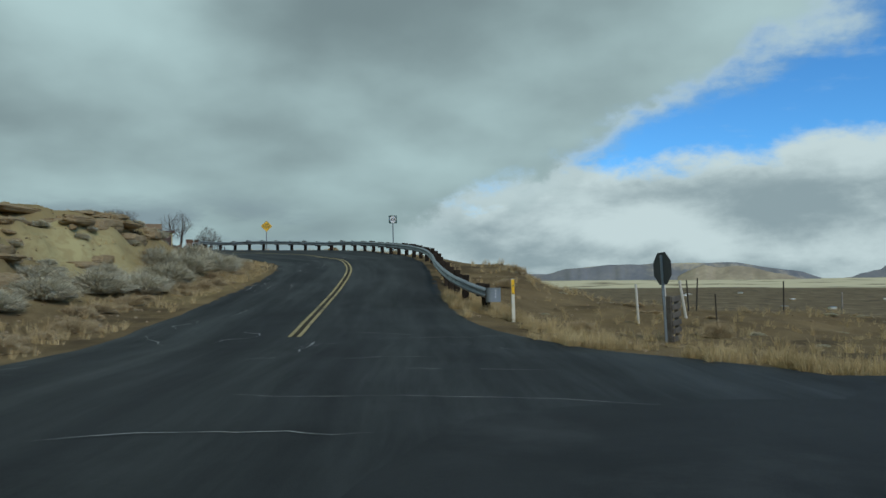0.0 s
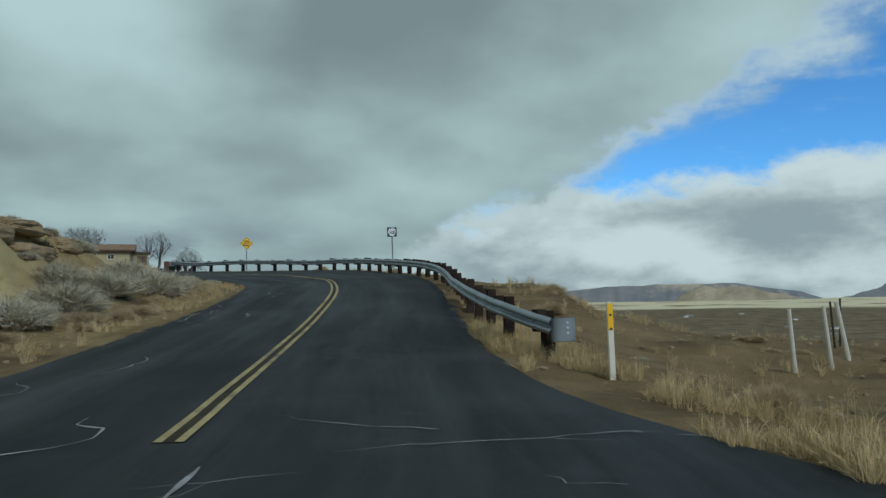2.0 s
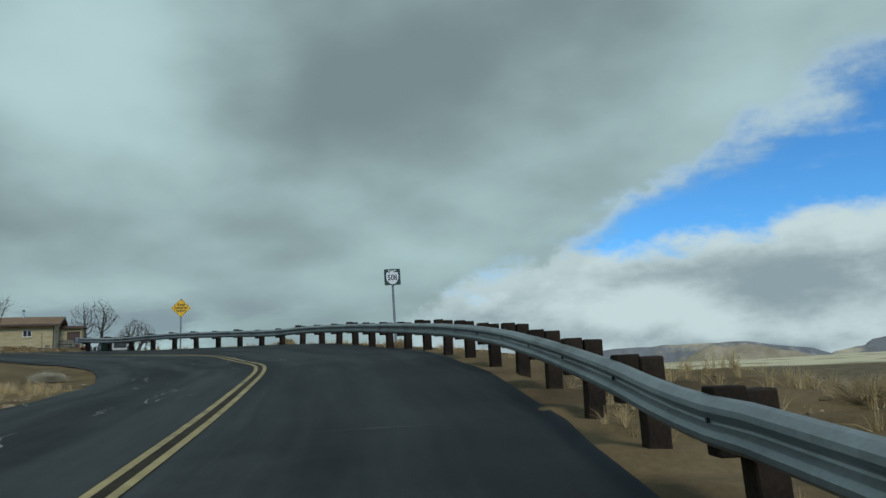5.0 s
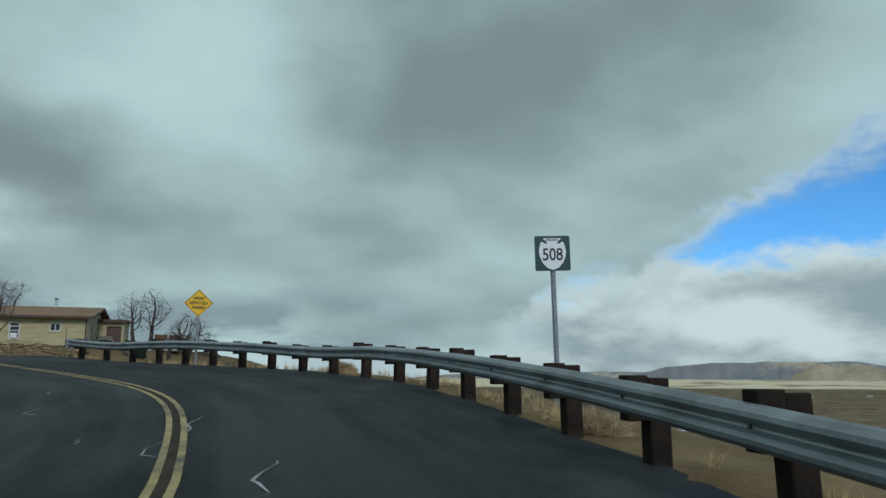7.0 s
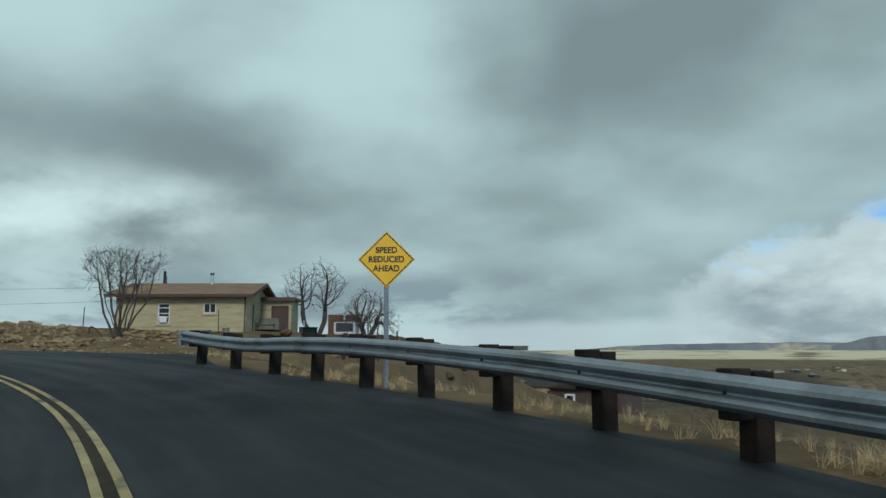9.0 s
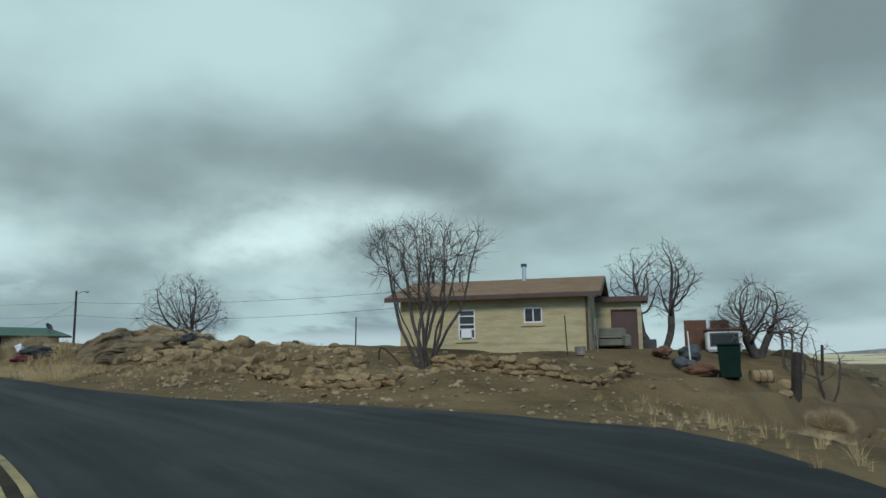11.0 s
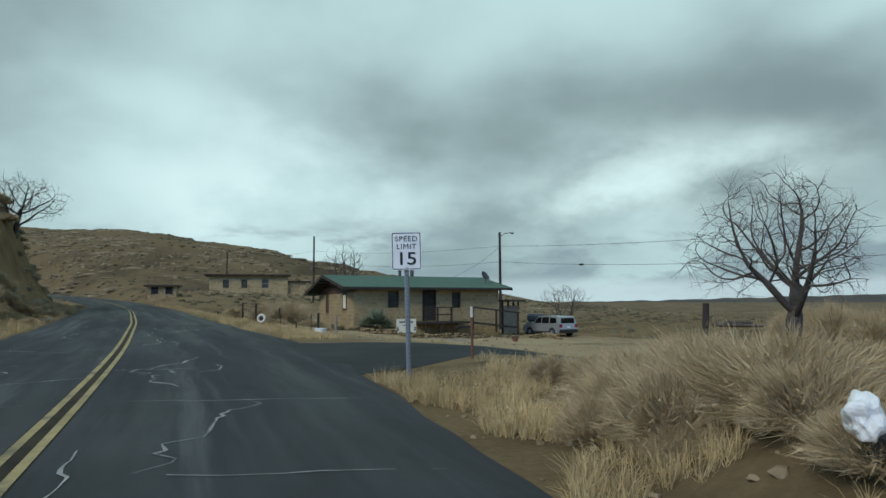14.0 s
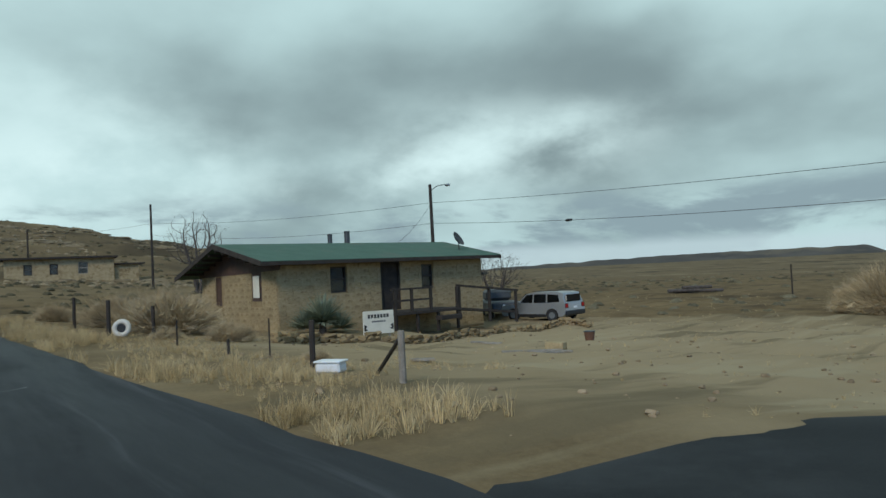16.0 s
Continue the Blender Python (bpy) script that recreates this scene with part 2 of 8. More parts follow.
def soil_and_sunlit_regions(m):
    """Pale sandstone on the cut bank, dark scrub in the valley, a sunlit band painted pale beyond it."""
    t = m.node_tree
    b = t.nodes["Principled BSDF"]
    src = b.inputs["Base Color"].links[0].from_socket
    co = t.nodes.new("ShaderNodeTexCoord").outputs["Object"]
    nz = t.nodes.new("ShaderNodeTexNoise")
    nz.inputs["Scale"].default_value, nz.inputs["Detail"].default_value = 0.35, 6
    t.links.new(co, nz.inputs["Vector"])
    fine_n = t.nodes.new("ShaderNodeTexNoise")
    fine_n.inputs["Scale"].default_value, fine_n.inputs["Detail"].default_value = 2.4, 6
    t.links.new(co, fine_n.inputs["Vector"])
    wd = t.nodes.new("ShaderNodeTexNoise")
    wd.inputs["Scale"].default_value, wd.inputs["Detail"].default_value = 0.004, 6
    t.links.new(co, wd.inputs["Vector"])

    def far_from(p, s):
        mp = t.nodes.new("ShaderNodeMapping")
        mp.vector_type = "POINT"
        mp.inputs["Scale"].default_value = s
        mp.inputs["Location"].default_value = tuple(-a * k for a, k in zip(p, s))
        t.links.new(co, mp.inputs[0])
        ln = t.nodes.new("ShaderNodeVectorMath")
        ln.operation = "LENGTH"
        t.links.new(mp.outputs[0], ln.inputs[0])
        return ln.outputs["Value"]

    def calc(op, a, b_):
        n = t.nodes.new("ShaderNodeMath")
        n.operation = op
        for i, v in enumerate((a, b_)):
            if isinstance(v, (int, float)):
                n.inputs[i].default_value = v
            else:
                t.links.new(v, n.inputs[i])
        return n.outputs[0]

    def fade(v, lo, hi):
        n = t.nodes.new("ShaderNodeMapRange")
        n.interpolation_type = "SMOOTHSTEP"
        t.links.new(v, n.inputs[0])
        n.inputs[1].default_value, n.inputs[2].default_value = lo, hi
        return n.outputs[0]

    def over_(f, a, col):
        n = t.nodes.new("ShaderNodeMix")
        n.data_type = "RGBA"
        t.links.new(f, n.inputs[0])
        t.links.new(a, n.inputs[6])
        n.inputs[7].default_value = (*col, 1)
        return n.outputs[2]
    c_ = over_(fade(calc("ADD", far_from((-16.5, 30.0, 0), (0.12, 0.07, 0)), calc("ADD", calc("MULTIPLY", nz.outputs["Fac"], 0.9), calc("MULTIPLY", fine_n.outputs["Fac"], 1.0))), 2.2, 1.2), src, (0.30, 0.225, 0.105))
    patchy = calc("ADD", calc("MULTIPLY", fade(fine_n.outputs["Fac"], 0.40, 0.58), 0.6), 0.4)
    c_ = over_(calc("MULTIPLY", patchy, fade(calc("ADD", far_from((-13.9, 26.6, 0), (0.44, 0.25, 0)), calc("ADD", calc("MULTIPLY", nz.outputs["Fac"], 1.3), calc("MULTIPLY", fine_n.outputs["Fac"], 1.5))), 2.5, 1.4)), c_, (0.47, 0.40, 0.195))
    c_ = over_(fade(calc("ADD", far_from((-75, 90, 0), (0.04, 0.055, 0)), calc("MULTIPLY", nz.outputs["Fac"], 0.6)), 1.35, 0.7), c_, (0.33, 0.252, 0.148))
    streak = t.nodes.new("ShaderNodeTexNoise")
    mp2 = t.nodes.new("ShaderNodeMapping")
    mp2.inputs["Rotation"].default_value, mp2.inputs["Scale"].default_value = (0, 0, radians(-52)), (0.9, 0.12, 0.2)
    t.links.new(co, mp2.inputs[0])
    t.links.new(mp2.outputs[0], streak.inputs["Vector"])
    streak.inputs["Scale"].default_value, streak.inputs["Detail"].default_value = 1.0, 6
    yard = fade(far_from((-72, 91, 0), (0.055, 0.06, 0)), 1.25, 0.7)
    c_ = over_(calc("MULTIPLY", yard, calc("MULTIPLY", fade(streak.outputs["Fac"], 0.52, 0.66), 0.75)), c_, (0.37, 0.30, 0.185))
    c_ = over_(calc("MULTIPLY", yard, calc("MULTIPLY", fade(streak.outputs["Fac"], 0.46, 0.34), 0.7)), c_, (0.14, 0.108, 0.062))
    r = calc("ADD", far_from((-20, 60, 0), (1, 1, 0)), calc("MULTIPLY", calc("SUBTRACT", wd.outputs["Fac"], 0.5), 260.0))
    c_ = over_(fade(calc("ADD", far_from((-6, 92, 0), (0.042, 0.045, 0)), calc("MULTIPLY", nz.outputs["Fac"], 0.5)), 1.35, 0.9), c_, (0.15, 0.112, 0.066))
    patch = t.nodes.new("ShaderNodeTexNoise")
    patch.inputs["Scale"].default_value, patch.inputs["Detail"].default_value, patch.inputs["Roughness"].default_value = 0.03, 9, 0.62
    t.links.new(co, patch.inputs["Vector"])
    c_ = over_(fade(r, 70.0, 300.0), c_, (0.152, 0.111, 0.062))
    c_ = over_(calc("MULTIPLY", fade(r, 60.0, 260.0), fade(patch.outputs["Fac"], 0.52, 0.66)), c_, (0.24, 0.185, 0.108))
    c_ = over_(calc("MULTIPLY", fade(r, 60.0, 260.0), fade(patch.outputs["Fac"], 0.48, 0.36)), c_, (0.075, 0.056, 0.034))
    c_ = over_(calc("MULTIPLY", fade(patch.outputs["Fac"], 0.68, 0.5), fade(far_from((-30, 900, 0), (0.0075, 0.00125, 0)), 1.15, 0.7)), c_, (0.058, 0.048, 0.034))
    # sunlight on the far valley floor, painted as a pale band by distance
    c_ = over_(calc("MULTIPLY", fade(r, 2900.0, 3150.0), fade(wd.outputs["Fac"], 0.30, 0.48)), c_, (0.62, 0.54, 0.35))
    t.links.new(c_, b.inputs["Base Color"])


soil_and_sunlit_regions(DIRT)
DIRT.node_tree.nodes["Principled BSDF"].inputs["Specular IOR Level"].default_value = 0.08
GRIME = material("road_grime", (0.022, 0.019, 0.014), (0.055, 0.044, 0.028), 2.0, 0.9, 0, 0.1, 30)
YELLOW = material("yellow_paint", (0.22, 0.165, 0.065), (0.43, 0.335, 0.15), 2.5, 0.75, 0, 0.1, 30, (0.075, 0.068, 0.048), 0.9)
CRACK = material("sanded_crack", (0.16, 0.16, 0.155), (0.40, 0.40, 0.385), 2.0, 0.95, 0, 0.1, 20)
GALV = material("galvanised_steel", (0.20, 0.22, 0.235), (0.32, 0.35, 0.37), 1.5, 0.48, 0.55, 0.05, 25, (0.16, 0.17, 0.17), 0.8)
SHOE = material("bright_galvanised_sheet", (0.33, 0.37, 0.39), (0.46, 0.50, 0.52), 1.5, 0.5, 0.15, 0.05, 25)
POST_WOOD = material("weathered_post_wood", (0.013, 0.010, 0.008), (0.046, 0.033, 0.023), 3, 0.9, 0, 0.3, 30, per_object=0.3)
GREY_WOOD = material("grey_weathered_wood", (0.17, 0.145, 0.115), (0.34, 0.30, 0.25), 3, 0.9, 0, 0.3, 30)
DARK_WOOD = material("dark_wood", (0.018, 0.014, 0.011), (0.05, 0.037, 0.028), 3, 0.85, 0, 0.3, 25)
BROWN_PAINT = material("brown_paint", (0.06, 0.034, 0.025), (0.105, 0.06, 0.044), 2, 0.6, 0, 0.1, 25)
STUCCO = material("tan_stucco", (0.40, 0.34, 0.185), (0.53, 0.46, 0.275), 1.0, 0.92, 0, 0.8, 5, (0.37, 0.30, 0.17), 0.6, flat=7.0, dist=0.03)
ROOF_TAN = material("tan_roofing", (0.19, 0.12, 0.07), (0.27, 0.18, 0.115), 1.5, 0.9, 0, 0.3, 25)
ROOF_GREEN = material("green_roofing", (0.030, 0.085, 0.055), (0.055, 0.125, 0.085), 1.2, 0.75, 0, 0.3, 25, (0.07, 0.10, 0.07), 0.6)
SANDSTONE = material("sandstone_blocks", (0.275, 0.206, 0.11), (0.43, 0.335, 0.195), 2.2, 0.93, 0, 0.5, 16, (0.20, 0.14, 0.07), 1.3, per_object=0.11)
MORTAR = material("sandstone_mortar", (0.23, 0.165, 0.085), (0.33, 0.245, 0.135), 3, 0.95, 0, 0.4, 20)
ROCK = material("field_stone", (0.175, 0.122, 0.060), (0.35, 0.255, 0.135), 2.0, 0.95, 0, 0.6, 12, (0.13, 0.095, 0.065), 1.6, per_object=0.22)
OUTCROP = material("yellow_sandstone", (0.21, 0.15, 0.08), (0.40, 0.30, 0.175), 0.9, 0.95, 0, 0.7, 6, (0.24, 0.165, 0.08), 0.7, dist=0.08)
HEAP_STONE = material("weathered_bedded_sandstone", (0.125, 0.096, 0.056), (0.30, 0.235, 0.142), 1.6, 0.95, 0, 1.0, 7, (0.075, 0.058, 0.036), 1.5, flat=4.5, dist=0.10)
SLAT_WOOD = material("dark_weathered_slats", (0.065, 0.056, 0.046), (0.165, 0.145, 0.115), 3, 0.9, 0, 0.3, 30)
GLASS = bpy.data.materials.new("window_glass")
GLASS.use_nodes = True
_b = GLASS.node_tree.nodes["Principled BSDF"]
_b.inputs["Base Color"].default_value, _b.inputs["Roughness"].default_value = (0.10, 0.115, 0.12, 1), 0.04
_b.inputs["Transmission Weight"].default_value = 0.75
CAR_GLASS = material("dark_car_glass", (0.010, 0.012, 0.013), (0.014, 0.016, 0.018), 3, 0.08, 0, 0.0, 30)
WHITE = material("white_paint", (0.66, 0.66, 0.63), (0.80, 0.80, 0.78), 3, 0.5, 0, 0.05, 30, per_object=0.0)
SIGN_WHITE = material("white_sign_sheet", (0.76, 0.77, 0.77), (0.84, 0.85, 0.85), 3, 0.35, 0, 0.0, 30)
BLACK = material("black_print", (0.012, 0.012, 0.013), (0.02, 0.02, 0.02), 3, 0.5, 0, 0.0, 30)
SIGN_GREEN = material("dark_green_sign_sheet", (0.012, 0.045, 0.034), (0.018, 0.058, 0.045), 3, 0.4, 0, 0.0, 30)
SIGN_YELLOW = material("yellow_sign_sheet", (0.85, 0.47, 0.01), (0.92, 0.53, 0.02), 3, 0.4, 0, 0.0, 30)
SIGN_BACK = material("bare_sign_back", (0.055, 0.06, 0.062), (0.085, 0.09, 0.092), 3, 0.55, 0.3, 0.05, 30)
CREAM = material("cream_board", (0.62, 0.58, 0.46), (0.74, 0.70, 0.58), 3, 0.7, 0, 0.1, 25)
GRASS = material("dry_grass", (0.34, 0.245, 0.115), (0.63, 0.485, 0.265), 0.8, 0.9, 0, 0.0, 10, island=0.3)
SAGE = material("grey_sagebrush", (0.34, 0.30, 0.20), (0.60, 0.55, 0.41), 2.0, 0.9, 0, 0.0, 10, island=0.35)
BUSH_BROWN = material("dry_brown_brush", (0.34, 0.255, 0.145), (0.56, 0.44, 0.27), 2.0, 0.9, 0, 0.0, 10, island=0.3)
BARK = material("bare_bark", (0.055, 0.045, 0.038), (0.13, 0.11, 0.095), 4, 0.9, 0, 0.3, 30)
TWIG = material("bare_twigs", (0.07, 0.058, 0.048), (0.14, 0.118, 0.10), 4, 0.9, 0, 0.0, 30)
AGAVE = material("yucca_leaf", (0.13, 0.155, 0.10), (0.27, 0.30, 0.20), 2, 0.7, 0, 0.0, 10, island=0.3)
SILVER = material("silver_car_paint", (0.36, 0.37, 0.37), (0.40, 0.41, 0.41), 3, 0.28, 0.5, 0.0, 30)
RUBBER = material("black_rubber", (0.012, 0.012, 0.012), (0.03, 0.03, 0.03), 5, 0.85, 0, 0.1, 30)
PLASTIC_WHITE = material("white_plastic", (0.70, 0.71, 0.70), (0.80, 0.80, 0.79), 3, 0.5, 0, 0.0, 30)
GREEN_BIN = material("green_plastic", (0.006, 0.018, 0.013), (0.012, 0.030, 0.021), 3, 0.92, 0, 0.0, 30)
RUST = material("rusty_metal", (0.10, 0.045, 0.025), (0.19, 0.095, 0.055), 3, 0.8, 0.2, 0.2, 25)
CHROME = material("bright_flue_steel", (0.55, 0.57, 0.58), (0.68, 0.70, 0.71), 4, 0.3, 0.9, 0.0, 30)
WIRE = material("cable_black", (0.02, 0.02, 0.02), (0.035, 0.035, 0.035), 3, 0.7, 0, 0.0, 30)
SOFA = material("faded_grey_green_cloth", (0.13, 0.13, 0.095), (0.20, 0.195, 0.15), 3, 0.95, 0, 0.2, 30)
RED_LIGHT = material("red_lens", (0.35, 0.01, 0.01), (0.45, 0.02, 0.02), 3, 0.2, 0, 0.0, 30)
# haze is mixed into these greys; the tan spots paint sunlit patches
MESA = material("hazy_mesa_slope", (0.16, 0.17, 0.19), (0.25, 0.245, 0.24), 0.004, 1.0, 0, 0.0, 0.03, (0.55, 0.46, 0.32), 0.0024)
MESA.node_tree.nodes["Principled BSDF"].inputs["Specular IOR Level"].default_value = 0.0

# lit version of the mesa colours: sunlight painted in as tan
MESA_SUNLIT = material("sunlit_mesa_slope", (0.27, 0.225, 0.165), (0.47, 0.39, 0.27), 0.012, 1.0, 0, 0.0, 0.03, (0.30, 0.25, 0.18), 0.004)
MESA_SUNLIT.node_tree.nodes["Principled BSDF"].inputs["Specular IOR Level"].default_value = 0.0
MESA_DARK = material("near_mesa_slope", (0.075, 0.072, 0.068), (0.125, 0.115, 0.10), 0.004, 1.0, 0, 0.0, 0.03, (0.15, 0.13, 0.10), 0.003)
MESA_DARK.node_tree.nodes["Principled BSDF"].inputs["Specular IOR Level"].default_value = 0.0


# ---- mesh helpers ----
def mesh_of(name, verts, faces, mat, smooth=False):
    me = bpy.data.meshes.new(name)
    me.from_pydata([tuple(v) for v in verts], [], faces)
    me.materials.append(mat)
    if smooth:
        me.shade_smooth()
    me.update()
    return me


def part(name, bm, mat, parent=None, label="", smooth=False):
    """Links a bmesh as one mesh object under a thing or a part."""
    me = bpy.data.meshes.new(name)
    bm.normal_update()
    bm.to_mesh(me)
    bm.free()
    me.materials.append(mat)
    if smooth:
        me.shade_smooth()
    return place(name, me, parent, label)


def place(name, me, parent=None, label="", m=None):
    ob = new(name, me)
    if parent is not None:
        ob.parent = parent
    if m is not None:
        ob.matrix_local = m
    return tagged(ob, label)


def thing(name, m, label, category, group="", kind=""):
    ob = new(name)
    ob.empty_display_size = 0.2
    ob.matrix_world = m
    return tagged(ob, label, category, group, kind)


def box(bm, x0, y0, z0, x1, y1, z1, m=None, bevel=0.0):
    r = bmesh.ops.create_cube(bm, size=1.0)
    vs = r["verts"]
    t = Matrix.Translation(((x0 + x1) / 2, (y0 + y1) / 2, (z0 + z1) / 2)) @ Matrix.Diagonal((abs(x1 - x0), abs(y1 - y0), abs(z1 - z0), 1))
    bmesh.ops.transform(bm, matrix=(m @ t) if m is not None else t, verts=vs)
    if bevel:
        es = list({e for v in vs for e in v.link_edges})
        bmesh.ops.bevel(bm, geom=es, offset=bevel, segments=1, affect="EDGES")
    return bm


def boxed(x0, y0, z0, x1, y1, z1, bevel=0.0):
    return box(bmesh.new(), x0, y0, z0, x1, y1, z1, None, bevel)


def tube(bm, p, q, r0, r1=None, sides=8):
    p, q = Vector(p), Vector(q)
    r1 = r0 if r1 is None else r1
    m = (q - p).to_track_quat("Z", "Y").to_matrix().to_4x4()
    d = (q - p).length
    bmesh.ops.create_cone(bm, cap_ends=True, segments=sides, radius1=r0, radius2=r1, depth=d, matrix=Matrix.Translation((p + q) / 2) @ m)
    return bm


def tubed(p, q, r0, r1=None, sides=8):
    return tube(bmesh.new(), p, q, r0, r1, sides)


def poly_prism(bm, pts, axis, a, b):
    """A flat outline pts in two axes, thick from a to b along the third."""
    def at(u, v, w):
        return {"x": (w, u, v), "y": (u, w, v), "z": (u, v, w)}[axis]
    lo = [bm.verts.new(at(u, v, a)) for u, v in pts]
    hi = [bm.verts.new(at(u, v, b)) for u, v in pts]
    bm.faces.new(lo[::-1])
    bm.faces.new(hi)
    n = len(pts)
    for i in range(n):
        bm.faces.new((lo[i], lo[(i + 1) % n], hi[(i + 1) % n], hi[i]))
    bmesh.ops.recalc_face_normals(bm, faces=bm.faces)
    return bm


def smoothstep(a, b, v):
    t = np.clip((np.asarray(v, float) - a) / (b - a), 0, 1)
    return t * t * (3 - 2 * t)


# ---- the road's line ----
# centre line: x, y, height, width to the left and right, rise to the right
LINE = [
    (-2.6, -60, 0.05, 5.5, 6.0, 0.0), (-2.7, -20, 0.08, 5.0, 6.0, 0.0), (-2.9, 4, 0.10, 4.6, 10.0, 0.0), (-3.08, 10.5, 0.14, 4.4, 8.3, 0.0), (-3.18, 13.2, 0.17, 4.2, 6.2, 0.0), (-3.3, 15.6, 0.20, 4.1, 5.15, 0.0), (-3.5, 18.0, 0.33, 4.1, 4.4, 0.0),
    (-3.85, 22.4, 0.58, 4.1, 4.08, 0.0), (-4.15, 28, 1.1, 4.0, 3.98, 0.0), (-4.5, 33.2, 1.74, 3.6, 3.95, 0.01), (-5.4, 38.8, 2.22, 3.6, 4.3, 0.03),
    (-6.9, 45.6, 2.68, 3.9, 4.5, 0.065), (-8.4, 49.2, 2.9, 3.9, 4.7, 0.077), (-10.9, 53.8, 3.27, 3.9, 4.8, 0.084), (-14.0, 57.9, 3.53, 3.9, 4.8, 0.084),
    (-17.3, 60.8, 3.74, 3.9, 4.7, 0.075), (-21.0, 63.4, 3.98, 3.9, 4.7, 0.055), (-25.0, 65.4, 4.28, 3.8, 4.9, 0.03), (-29.5, 67.0, 4.52, 3.8, 7.2, 0.02),
    (-34.0, 68.0, 4.72, 3.7, 6.4, 0.01), (-38.0, 68.55, 4.9, 3.6, 4.2, 0.0), (-43.0, 68.95, 5.1, 3.6, 3.5, 0.0), (-50.0, 69.35, 5.3, 3.6, 3.7, 0.0),
    (-58.0, 69.7, 5.42, 3.6, 4.3, 0.0), (-66.0, 69.9, 5.5, 3.6, 4.9, 0.0), (-74.0, 69.95, 5.6, 3.6, 4.4, 0.0), (-85.0, 69.9, 5.75, 3.6, 3.7, 0.0),
    (-110.0, 69.0, 6.1, 3.5, 3.4, 0.0), (-140.0, 66.0, 6.6, 3.4, 3.4, 0.0), (-170.0, 60.0, 7.3, 3.4, 3.4, 0.0), (-200.0, 50.0, 8.4, 3.4, 3.4, 0.0),
    (-230.0, 34.0, 10.0, 3.4, 3.4, 0.0), (-250.0, 10.0, 12.0, 3.4, 3.4, 0.0)]


def catmull(rows, step):
    """A smooth line through the rows, sampled about every step metres."""
    a = np.array(rows, float)
    got = []
    for i in range(len(a) - 1):
        p0, p1, p2, p3 = a[max(i - 1, 0)], a[i], a[i + 1], a[min(i + 2, len(a) - 1)]
        d1 = max(np.hypot(*(p2 - p1)[:2]), 1e-6)
        m1 = (p2 - p0) * d1 / (d1 + max(np.hypot(*(p1 - p0)[:2]), 1e-6) if i else d1)
        m2 = (p3 - p1) * d1 / (d1 + max(np.hypot(*(p3 - p2)[:2]), 1e-6) if i < len(a) - 2 else d1)
        n = max(2, int(d1 / step))
        for t in np.arange(n) / n:
            got.append((2 * t**3 - 3 * t**2 + 1) * p1 + (t**3 - 2 * t**2 + t) * m1 + (-2 * t**3 + 3 * t**2) * p2 + (t**3 - t**2) * m2)
    got.append(a[-1])
    return np.array(got)


ROAD = catmull(LINE, 1.0)
_tan = np.gradient(ROAD[:, :2], axis=0)
_tan /= np.linalg.norm(_tan, axis=1)[:, None]
RIGHT = np.stack([_tan[:, 1], -_tan[:, 0]], 1)
_along = np.r_[0, np.cumsum(np.linalg.norm(np.diff(ROAD[:, :2], axis=0), axis=1))]


def road_at(x, y):
    """For places: index on the road's line, signed distance to its right."""
    x, y = np.atleast_1d(np.asarray(x, float)), np.atleast_1d(np.asarray(y, float))
    k, lat = np.zeros(len(x), int), np.zeros(len(x))
    for a in range(0, len(x), 20000):
        d2 = (x[a:a + 20000, None] - ROAD[None, :, 0]) ** 2 + (y[a:a + 20000, None] - ROAD[None, :, 1]) ** 2
        i = d2.argmin(1)
        k[a:a + 20000] = i
        side = (x[a:a + 20000] - ROAD[i, 0]) * RIGHT[i, 0] + (y[a:a + 20000] - ROAD[i, 1]) * RIGHT[i, 1]
        lat[a:a + 20000] = np.sign(side) * np.sqrt(d2[np.arange(len(i)), i])
    return k, lat


def road_z(k, lat):
    return ROAD[k, 2] + ROAD[k, 5] * np.clip(lat, -6, 9) - 0.012 * np.abs(np.clip(lat, -5, 5)) * (ROAD[k, 5] < 0.02)


def hump(x, y, cx, cy, rx, ry, h, turn=0.0):
    c_, s_ = math.cos(radians(turn)), math.sin(radians(turn))
    u, v = (x - cx) * c_ + (y - cy) * s_, -(x - cx) * s_ + (y - cy) * c_
    return h * np.exp(-((u / rx) ** 2 + (v / ry) ** 2))


def wavy(x, y, s, seed):
    """Cheap smooth ripples that do not repeat."""
    a = np.sin(x * s * 1.0 + seed) * np.cos(y * s * 1.13 - seed * 1.7) + 0.6 * np.sin(x * s * 2.3 - y * s * 1.9 + seed * 3.1)
    return (a + 0.35 * np.sin(x * s * 4.7 + y * s * 5.3 + seed * 0.7)) / 1.6


